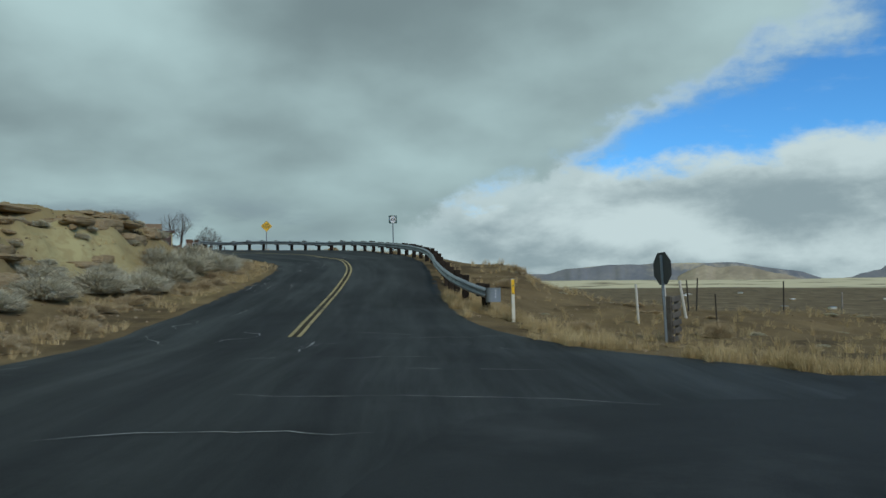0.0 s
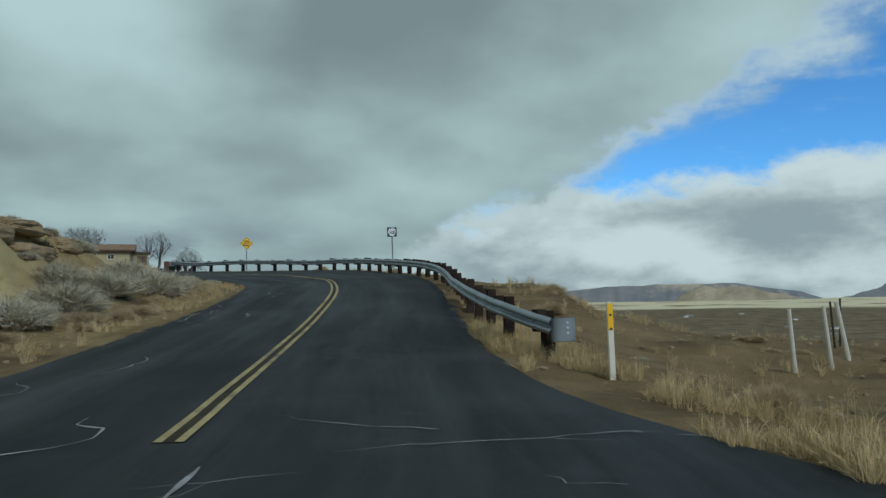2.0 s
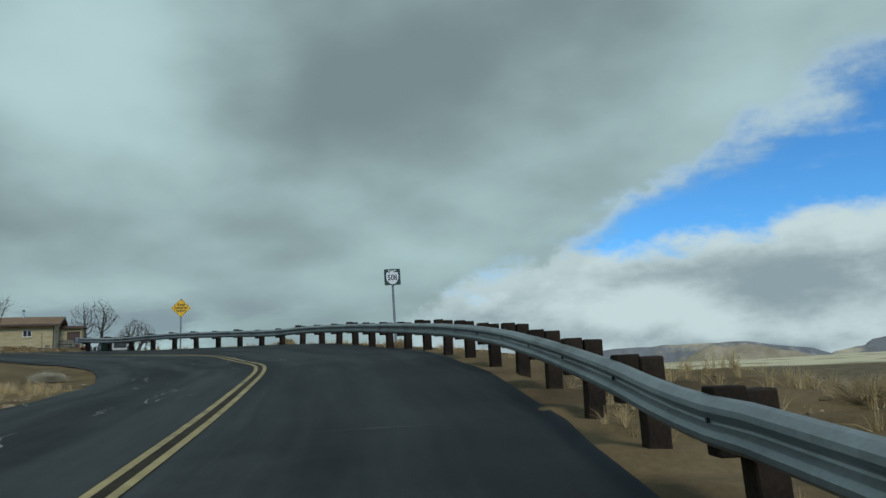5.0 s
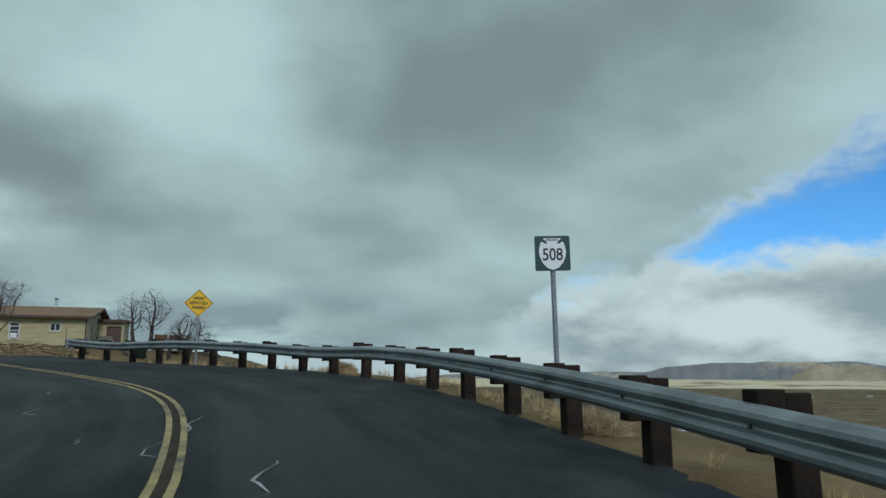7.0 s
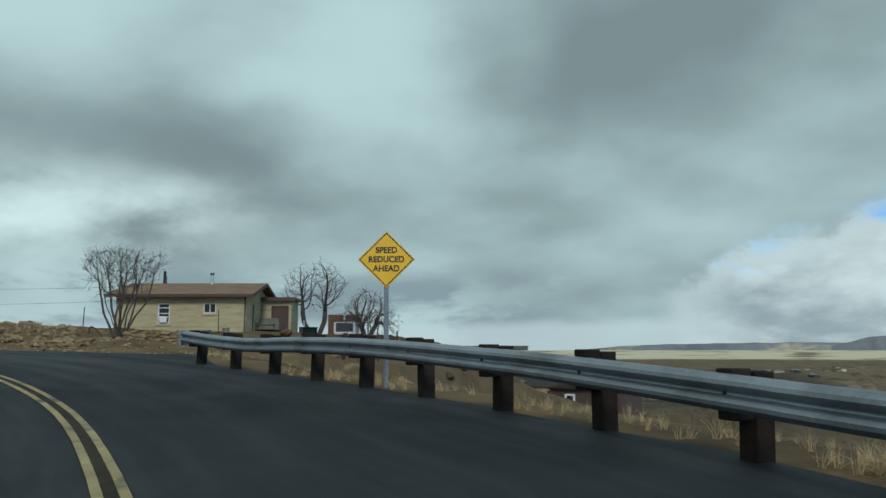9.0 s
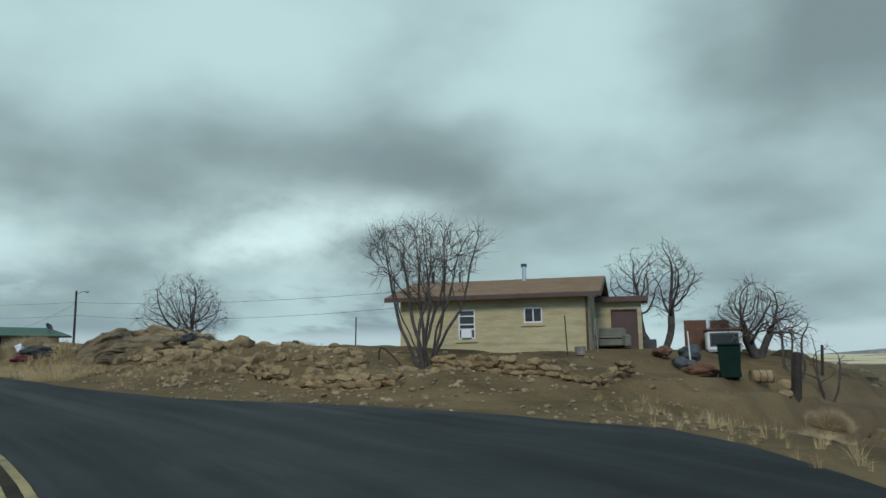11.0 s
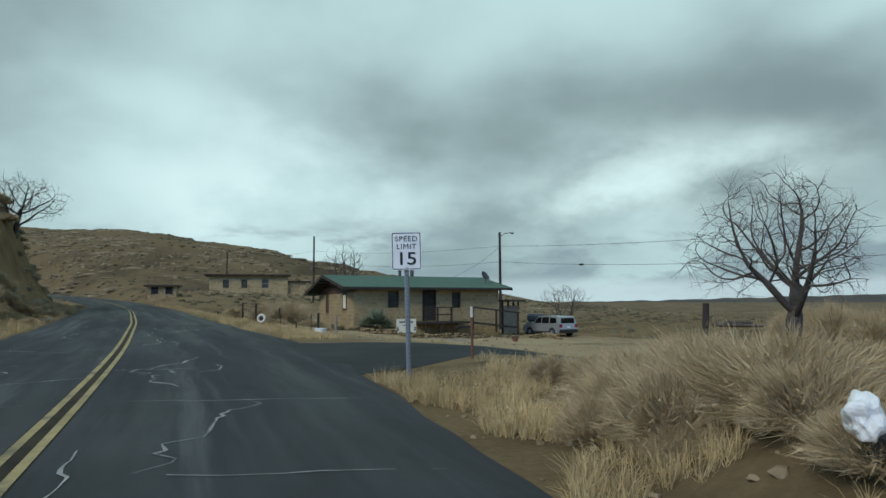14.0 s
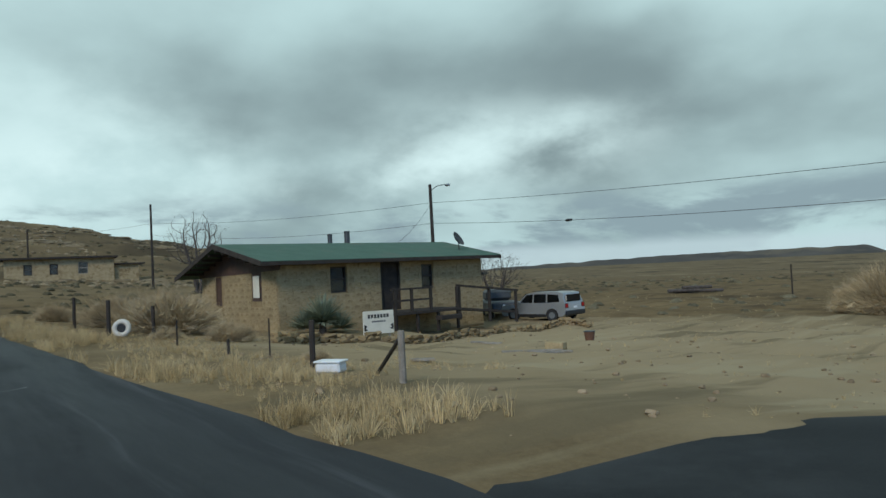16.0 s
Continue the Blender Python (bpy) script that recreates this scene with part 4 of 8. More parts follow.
s_ = 0.0
while s_ < _seg[-1] - 0.5:
    e_ = min(s_ + 3.81, _seg[-1])
    place("beam", beam(max(s_ - 0.12, 0), e_, 0.735 + (0.003 if int(s_ / 3.81) % 2 else 0)), guard)
    s_ = e_
gpost = boxed(-0.1, -0.105, -1.2, 0.1, 0.105, 0.795, 0.012)
me_post = bpy.data.meshes.new("post")
gpost.to_mesh(me_post)
me_post.materials.append(POST_WOOD)
gblock = boxed(-0.095, -0.105, 0.38, 0.095, 0.105, 0.8, 0.01)
me_block = bpy.data.meshes.new("block")
gblock.to_mesh(me_block)
me_block.materials.append(POST_WOOD)
bolt_me = mesh_of("bolt", *(lambda b: ([v.co.copy() for v in b.verts], [[v.index for v in f.verts] for f in b.faces]))((lambda b: (b.verts.index_update(), b)[1])(tubed((0, 0, 0), (0, 0.02, 0), 0.018, sides=6))), SIGN_BACK)
rnd = random.Random(11)
n_post = int((_seg[-1] - 0.6) / 1.905)
for i in range(n_post + 1):
    p, t = rail_at(0.5 + i * 1.905)
    road_side = Vector((-t.y, t.x, 0))
    turn = math.degrees(math.atan2(t.y, t.x))
    dz_ = rnd.uniform(-0.03, 0.03)
    base = p - road_side * 0.325
    place("post", me_post, guard, "", pose(base.x, base.y, p.z + dz_ - 0.02, rnd.uniform(-2, 2), rnd.uniform(-2, 2), turn))
    b2 = p - road_side * 0.108
    place("block", me_block, guard, "", pose(b2.x, b2.y, p.z + dz_, 0, 0, turn + rnd.uniform(-2, 2)))
    b3 = p + road_side * 0.003
    place("bolt", bolt_me, guard, "", pose(b3.x, b3.y, p.z + 0.579, 0, 0, turn))


def rail_end(s, sign, depth, nose):
    """A flared sheet-steel end shoe wrapped round the beam's end."""
    p, t = rail_at(s)
    road_side = Vector((-t.y, t.x, 0))
    bm = bmesh.new()
    rows = []
    for i in range(13 if sign < 0 else 16):
        a = math.pi * min(i, 12) / 12
        u = t * sign * (nose * math.sin(a) ** 0.45 + 0.02 - 0.2 * max(i - 12, 0)) + road_side * (0.06 - depth * (1 - math.cos(a)) / 2)
        low = 0.0 if sign > 0 else -0.05
        rows.append([bm.verts.new(p + u + Vector((0, 0, z))) for z in (0.36 + low, 0.38 + low, 0.73, 0.75)])
    for a, b in zip(rows, rows[1:]):
        for j in range(3):
            bm.faces.new((a[j], b[j], b[j + 1], a[j + 1]))
    bmesh.ops.solidify(bm, geom=bm.faces[:], thickness=0.006)
    shoe = part("end_shoe", bm, SHOE, guard, "curved galvanised end shoe", True)
    for z in (0.47, 0.565, 0.66):
        b = p + t * sign * (nose + 0.012) - road_side * depth * 0.3 + Vector((0, 0, z))
        part("bolt", tubed(b, b + t * sign * 0.03, 0.022, sides=8), SIGN_WHITE, shoe, "bright bolt head")


rail_end(0.0, -1, 0.5, 0.20)
rail_end(_seg[-1] - 0.02, 1, 0.55, 0.34)


# ---- posts and fences by the first bend ----
def stake(name, x, y, h, r, mat, label, category, lean=(0, 0), sides=8, sink=0.3, group="", cap=None):
    z = gz(x, y)
    s = thing(name, pose(x, y, z, lean[0], lean[1], 0), label, category, group)
    part("shaft", tubed((0, 0, -sink), (0, 0, h), r, r * 0.88, sides), mat, s)
    if cap:
        part("cap", tubed((0, 0, h * cap[0]), (0, 0, h + 0.01), r * 1.06, r * 0.95, sides), cap[1], s, cap[2])
    return s


mk = thing("marker_post", pose(1.98, 19.93, gz(1.98, 19.93), 0, -1.0, 5), "pale wooden marker post with a yellow reflector top", "marker post")
part("shaft", boxed(-0.045, -0.03, -0.3, 0.045, 0.03, 1.22, 0.006), CREAM, mk)
top_plate = part("reflector", boxed(-0.044, -0.036, 0.78, 0.044, -0.031, 1.2, 0.002), SIGN_YELLOW, mk, "yellow reflective plate")
for z_ in (0.8, 1.02):
    part("rivet", tubed((0, -0.036, z_), (0, -0.041, z_), 0.02, sides=8), BLACK, top_plate)
PALE = material("pale_post_paint", (0.48, 0.44, 0.36), (0.62, 0.58, 0.50), 4, 0.85, 0, 0.2, 25)
for x, y, h, r, mat, lean in ((6.32, 22.9, 1.26, 0.045, PALE, (0, -3)), (7.58, 23.87, 1.28, 0.045, PALE, (0, -5)), (8.57, 24.97, 1.3, 0.055, PALE, (0, -9)),
                              (9.93, 27.7, 1.3, 0.03, DARK_WOOD, (0, 3)), (9.35, 26.9, 1.25, 0.03, DARK_WOOD, (0, -3)), (7.6, 19.6, 1.25, 0.022, DARK_WOOD, (0, -2)), (13.5, 28.0, 1.2, 0.03, DARK_WOOD, (0, 1)), (17.5, 31.0, 1.2, 0.05, GREY_WOOD, (0, 1))):
    stake("fence_post", x, y, h, r, mat, "pale weathered fence post leaning slightly" if mat is PALE else "thin dark fence post in dry grass", "fence post", lean, group="fence posts by the junction")


def slat_stack():
    """The end of a broken cattle-guard wing: a post with short boards nailed across."""
    x, y = 5.42, 16.85
    s = thing("slatted_barrier", pose(x, y, gz(x, y) - 0.12, 0, -3, 52), "grey wooden slatted barrier nailed to a post beside the stop sign", "barrier")
    part("post", boxed(-0.09, -0.06, -0.3, 0.03, 0.06, 1.22, 0.01), SLAT_WOOD, s)
    part("post", boxed(0.42, -0.05, -0.3, 0.5, 0.05, 1.18, 0.01), SLAT_WOOD, s)
    for i in range(6):
        z0 = 0.12 + i * 0.19
        part("slat", boxed(-0.06, -0.09, z0, 0.52, -0.055, z0 + 0.13, 0.006), SLAT_WOOD, s)


slat_stack()


# ---- power line ----
def pole(x, y, top, r, lean, label, lamp=False, arm=False):
    z = gz(x, y)
    p = thing("utility_pole", pose(x, y, z, lean[0], lean[1], 0), label, "utility pole", "utility poles along the village")
    h = top - z
    part("shaft", tubed((0, 0, -0.4), (0, 0, h), r, r * 0.72, 10), DARK_WOOD, p)
    for d in (1.2, 2.4):
        part("insulator", tubed((-0.16, 0, h - d), (0.16, 0, h - d), 0.035, sides=6), SIGN_BACK, p)
    if lamp:
        bm = bmesh.new()
        q = [(0, 0, h - 0.45), (0.5, 0.3, h - 0.15), (1.0, 0.6, h - 0.12)]
        for a, b in zip(q, q[1:]):
            tube(bm, a, b, 0.03, sides=6)
        armo = part("lamp_arm", bm, SIGN_BACK, p)
        bm = bmesh.new()
        bmesh.ops.create_uvsphere(bm, u_segments=10, v_segments=6, radius=0.2, matrix=Matrix.Translation((1.15, 0.69, h - 0.17)) @ Matrix.Diagonal((1.3, 0.8, 0.5, 1)))
        part("lamp_head", bm, GALV, armo, "grey street lamp head", True)
    if arm:
        part("crossarm", boxed(-1.0, -0.06, h - 0.3, 1.0, 0.06, h - 0.16), DARK_WOOD, p)
    return p


pole(-151.5, 93.3, 16.45, 0.16, (0, 0), "tall dark wooden utility pole beyond the stone house")
pole(-105.0, 100.6, 13.1, 0.15, (0, -0.6), "dark wooden utility pole with a small street lamp arm", lamp=True)
pole(-55.2, 102.8, 11.3, 0.16, (0, 0.8), "dark wooden utility pole behind the stucco house")
pole(-184.0, 84.0, 16.0, 0.15, (0, 0), "far utility pole with a crossarm", arm=True)


def cable(name, p, q, sag, label, r=0.012, blob=None):
    p, q = Vector(p), Vector(q)
    n = 24
    pts = [p.lerp(q, i / n) - Vector((0, 0, sag * 4 * (i / n) * (1 - i / n))) for i in range(n + 1)]
    side = (q - p).cross(Vector((0, 0, 1))).normalized() * r
    ring = [pt + o for pt in pts for o in (side, Vector((0, 0, r)), -side, Vector((0, 0, -r)))]
    fs = [(4 * i + j, 4 * i + (j + 1) % 4, 4 * i + 4 + (j + 1) % 4, 4 * i + 4 + j) for i in range(n) for j in range(4)]
    c_ = place(name, mesh_of(name, ring, fs, WIRE, True))
    tagged(c_, label, "power cable", "power cables")
    if blob:
        b = pts[int(n * blob)]
        bm = bmesh.new()
        bmesh.ops.create_uvsphere(bm, u_segments=8, v_segments=5, radius=0.14, matrix=Matrix.Translation(b) @ Matrix.Diagonal((2.2, 1, 0.6, 1)))
        part("splice_case", bm, WIRE, c_, "black splice case", True)


for d0, d1, d2, sag in ((2.2, 1.3, 1.2, 0.5), (3.6, 2.75, 2.3, 0.7)):
    cable("power_cable", (-151.5, 93.3, 16.45 - d0), (-105, 100.6, 13.1 - d1), sag, "thin black cable strung between poles")
    cable("power_cable", (-105, 100.6, 13.1 - d1), (-55.2, 102.8, 11.3 - d2), sag, "thin black cable with a splice case strung between poles", blob=0.27 if d0 > 3 else None)
cable("power_cable", (-151.5, 93.3, 14.2), (-184, 84, 15.5), 0.5, "thin black cable to the far pole")
cable("power_cable", (-55.2, 102.8, 10.1), (-42.4, 88.6, 8.35), 0.5, "slack black service cable to the stucco house")
cable("power_cable", (-105, 100.6, 11.8), (-95.5, 91.0, 8.2), 0.3, "black service cable down to the stone house roof")


# ---- house pieces ----
def wall_with_holes(name, x0, x1, z0, z1, holes, y0, y1, mat, parent, turn=None):
    """A wall in the local xz plane, thick from y0 to y1, with openings right through it."""
    xs = sorted({x0, x1, *(h[0] for h in holes), *(h[2] for h in holes)})
    zs = sorted({z0, z1, *(h[1] for h in holes), *(h[3] for h in holes)})
    bm = bmesh.new()
    cells = {}
    for i in range(len(xs) - 1):
        for j in range(len(zs) - 1):
            cx, cz = (xs[i] + xs[i + 1]) / 2, (zs[j] + zs[j + 1]) / 2
            cells[i, j] = not any(h[0] < cx < h[2] and h[1] < cz < h[3] for h in holes)
    grid = {}

    def v(i, j, y):
        if (i, j, y) not in grid:
            grid[i, j, y] = bm.verts.new((xs[i], y, zs[j]))
        return grid[i, j, y]
    for (i, j), full in cells.items():
        if not full:
            continue
        bm.faces.new((v(i, j, y0), v(i + 1, j, y0), v(i + 1, j + 1, y0), v(i, j + 1, y0)))
        bm.faces.new((v(i, j, y1), v(i, j + 1, y1), v(i + 1, j + 1, y1), v(i + 1, j, y1)))
        for di, dj, a, b in ((-1, 0, (i, j), (i, j + 1)), (1, 0, (i + 1, j + 1), (i + 1, j)), (0, -1, (i + 1, j), (i, j)), (0, 1, (i, j + 1), (i + 1, j + 1))):
            if not cells.get((i + di, j + dj), False):
                bm.faces.new((v(*a, y0), v(*a, y1), v(*b, y1), v(*b, y0)))
    bmesh.ops.recalc_face_normals(bm, faces=bm.faces)
    if turn is not None:
        bmesh.ops.transform(bm, matrix=turn, verts=bm.verts)
    return part(name, bm, mat, parent)


def window_in(parent, x0, z0, x1, z1, y, m, frame_mat, label, bars=(0.5,), upright=(), depth=0.08, w=0.06, curtain=None):
    """A framed window set into an opening of a wall's local plane; m turns it onto the wall."""
    bm = bmesh.new()
    for a in ((x0, z0, x1, z0 + w), (x0, z1 - w, x1, z1), (x0, z0 + w, x0 + w, z1 - w), (x1 - w, z0 + w, x1, z1 - w)):
        box(bm, a[0], y, a[1], a[2], y + depth, a[3], m)
    win = part("window", bm, frame_mat, parent, label)
    for f in bars:
        zc = z0 + (z1 - z0) * f
        part("glazing_bar", box(bmesh.new(), x0 + w, y + 0.01, zc - w * 0.4, x1 - w, y + depth - 0.02, zc + w * 0.4, m), frame_mat, win)
    for f in upright:
        xc = x0 + (x1 - x0) * f
        part("glazing_bar", box(bmesh.new(), xc - w * 0.4, y + 0.012, z0 + w, xc + w * 0.4, y + depth - 0.022, z1 - w, m), frame_mat, win)
    bm = box(bmesh.new(), x0 + w * 0.8, y + depth * 0.55, z0 + w * 0.8, x1 - w * 0.8, y + depth * 0.65, z1 - w * 0.8, m)
    part("pane", bm, GLASS, win, "dark reflective pane")
    if curtain:
        part("curtain", box(bmesh.new(), x0 + w, y + depth + 0.03, z0 + (z1 - z0) * curtain[0], x1 - w, y + depth + 0.04, z0 + (z1 - z0) * curtain[1], m), CREAM, win, "pale curtain")
    return win


def stucco_house():
    m = pose(-42.6, 85.5, 5.3, 0, 0, 22.7)
    h = thing("stucco_house", m, "low tan stucco house with a shallow brown roof and a lean-to", "house")
    L, W, E, R = 7.3, 6.2, 2.48, 3.25
    ident = Matrix()
    wall_with_holes("wall", 0, L, -0.5, E, [(2.35, 0.85, 3.02, 1.98), (4.9, 1.42, 5.6, 2.0)], 0, 0.25, STUCCO, h)
    right = pose(L, 0, 0, 0, 0, 90)
    wall_with_holes("wall", 0.25, W, -0.5, E, [(1.55, 0.2, 1.95, 2.0)], 0, 0.25, STUCCO, h, right)
    wall_with_holes("wall", 0.25, W, -0.5, E, [], -0.25, 0, STUCCO, h, pose(0, 0, 0, 0, 0, 90))
    wall_with_holes("wall", 0.25, L - 0.25, -0.5, E, [], W - 0.25, W, STUCCO, h)
    for x in (0, L - 0.25):
        part("gable", poly_prism(bmesh.new(), [(0, E), (W, E), (W / 2, R - 0.06)], "x", x, x + 0.25), STUCCO, h)
    window_in(h, 2.35, 0.85, 3.02, 1.98, 0.03, ident, WHITE, "white sash window with a fitted air cooler", (0.34, 0.5, 0.78), (), 0.1, 0.055)
    window_in(h, 4.9, 1.42, 5.6, 2.0, 0.03, ident, WHITE, "small white sliding window", (), (0.5,), 0.1, 0.05)
    window_in(h, 1.55, 0.2, 1.95, 2.0, 0.05, right, BROWN_PAINT, "narrow side window", (0.5,), (), 0.1, 0.05)
    for x0, z0, x1 in ((2.25, 0.78, 3.12), (4.8, 1.35, 5.7)):
        part("sill", boxed(x0, -0.06, z0 - 0.06, x1, 0.0, z0 + 0.02, 0.01), STUCCO, h)
    part("air_cooler", boxed(2.5, -0.12, 0.9, 2.9, 0.06, 1.2, 0.01), WHITE, h, "white window air cooler")
    # roof: two slopes with thickness, fascia and rafters' ends
    ov, ex = 0.5, 0.48
    slope = (R - E) / (W / 2)
    for a, b, za, zb in ((-ov, W / 2, E + 0.04 - slope * ov, R + 0.04), (W / 2, W + ov, R + 0.04, E + 0.04 - slope * ov)):
        bm = bmesh.new()
        vs_ = [bm.verts.new((x, y, z + t)) for t in (0, 0.1) for x, y, z in ((-ex, a, za), (L + ex, a, za), (L + ex, b, zb), (-ex, b, zb))]
        for f in ((3, 2, 1, 0), (4, 5, 6, 7), (0, 1, 5, 4), (1, 2, 6, 5), (2, 3, 7, 6), (3, 0, 4, 7)):
            bm.faces.new([vs_[i] for i in f])
        part("roof", bm, ROOF_TAN, h, "brown rolled roofing")
    zf = E - slope * ov
    part("fascia", boxed(-ex, -ov - 0.03, zf - 0.04, L + ex, -ov - 0.002, zf + 0.12), BROWN_PAINT, h, "brown painted fascia")
    bm = bmesh.new()
    poly_prism(bm, [(-ov, zf - 0.05), (W / 2, R - 0.06), (W / 2, R + 0.12), (-ov, zf + 0.13)], "x", L + ex + 0.002, L + ex + 0.03)
    poly_prism(bm, [(W + ov, zf - 0.05), (W / 2, R - 0.06), (W / 2, R + 0.12), (W + ov, zf + 0.13)], "x", L + ex + 0.002, L + ex + 0.03)
    part("bargeboard", bm, BROWN_PAINT, h, "dark brown bargeboard")
    part("downpipe", tubed((L - 0.05, -0.07, -0.3), (L - 0.05, -0.07, E - 0.15), 0.045), BROWN_PAINT, h, "brown downpipe")
    fl = part("flue", tubed((4.52, 2.73, R - 0.4), (4.52, 2.73, 3.86), 0.085, sides=12), CHROME, h, "bright metal flue")
    bm = tubed((4.52, 2.73, 3.86), (4.52, 2.73, 3.93), 0.13, 0.12, 12)
    tube(bm, (4.52, 2.73, 3.96), (4.52, 2.73, 3.985), 0.14, 0.13, 12)
    part("cowl", bm, SIGN_BACK, fl)
    part("flue_base", tubed((4.52, 2.73, R - 0.3), (4.52, 2.73, R - 0.08), 0.16, 0.1, 12), CHROME, fl)
    part("vent_pipe", tubed((1.7, 2.9, R - 0.2), (1.7, 2.9, 3.8), 0.05), SIGN_BACK, h, "dark vent pipe")
    # lean-to with its door
    x0, x1, y0, y1, T = L + 0.003, L + 1.85, 3.8, W, 2.5
    wall_with_holes("wall", x0, x1, -0.5, T - 0.12, [(x0 + 0.62, 0.0, x1 - 0.16, 2.05)], y0, y0 + 0.2, STUCCO, h)
    wall_with_holes("wall", y0 + 0.2, y1, -0.5, T - 0.12, [], -x1, -x1 + 0.2, STUCCO, h, pose(0, 0, 0, 0, 0, 90))
    part("roof", boxed(x0, y0 - 0.3, T - 0.1, x1 + 0.28, y1 + 0.1, T + 0.06, 0.01), ROOF_TAN, h, "flat brown lean-to roof")
    part("fascia", boxed(x0 + 0.01, y0 - 0.33, T - 0.16, x1 + 0.3, y0 - 0.302, T + 0.05), BROWN_PAINT, h)
    door = part("door", boxed(x0 + 0.68, y0 + 0.05, 0.0, x1 - 0.22, y0 + 0.1, 1.99, 0.004), BROWN_PAINT, h, "dark brown panelled door")
    bm = bmesh.new()
    box(bm, x0 + 0.62, y0 - 0.02, 0, x0 + 0.68, y0 + 0.16, 2.05)
    box(bm, x1 - 0.22, y0 - 0.02, 0, x1 - 0.16, y0 + 0.16, 2.05)
    box(bm, x0 + 0.68, y0 - 0.02, 1.99, x1 - 0.22, y0 + 0.16, 2.05)
    part("door_frame", bm, BROWN_PAINT, h)
    part("knob", tubed((x0 + 0.76, y0 + 0.05, 0.98), (x0 + 0.76, y0 - 0.02, 0.98), 0.03), CHROME, door)
    # looped antenna on the left ridge
    bm = bmesh.new()
    tube(bm, (0.6, 1.2, 2.7), (0.6, 1.2, 3.55), 0.02, sides=6)
    for i in range(9):
        a, b = radians(30 + i * 30), radians(60 + i * 30)
        tube(bm, (0.35 + 0.26 * math.cos(a), 1.2, 3.35 + 0.2 * math.sin(a)), (0.35 + 0.26 * math.cos(b), 1.2, 3.35 + 0.2 * math.sin(b)), 0.014, sides=4)
    part("antenna", bm, SIGN_BACK, h, "bent wire antenna")
    return h


stucco = stucco_house()


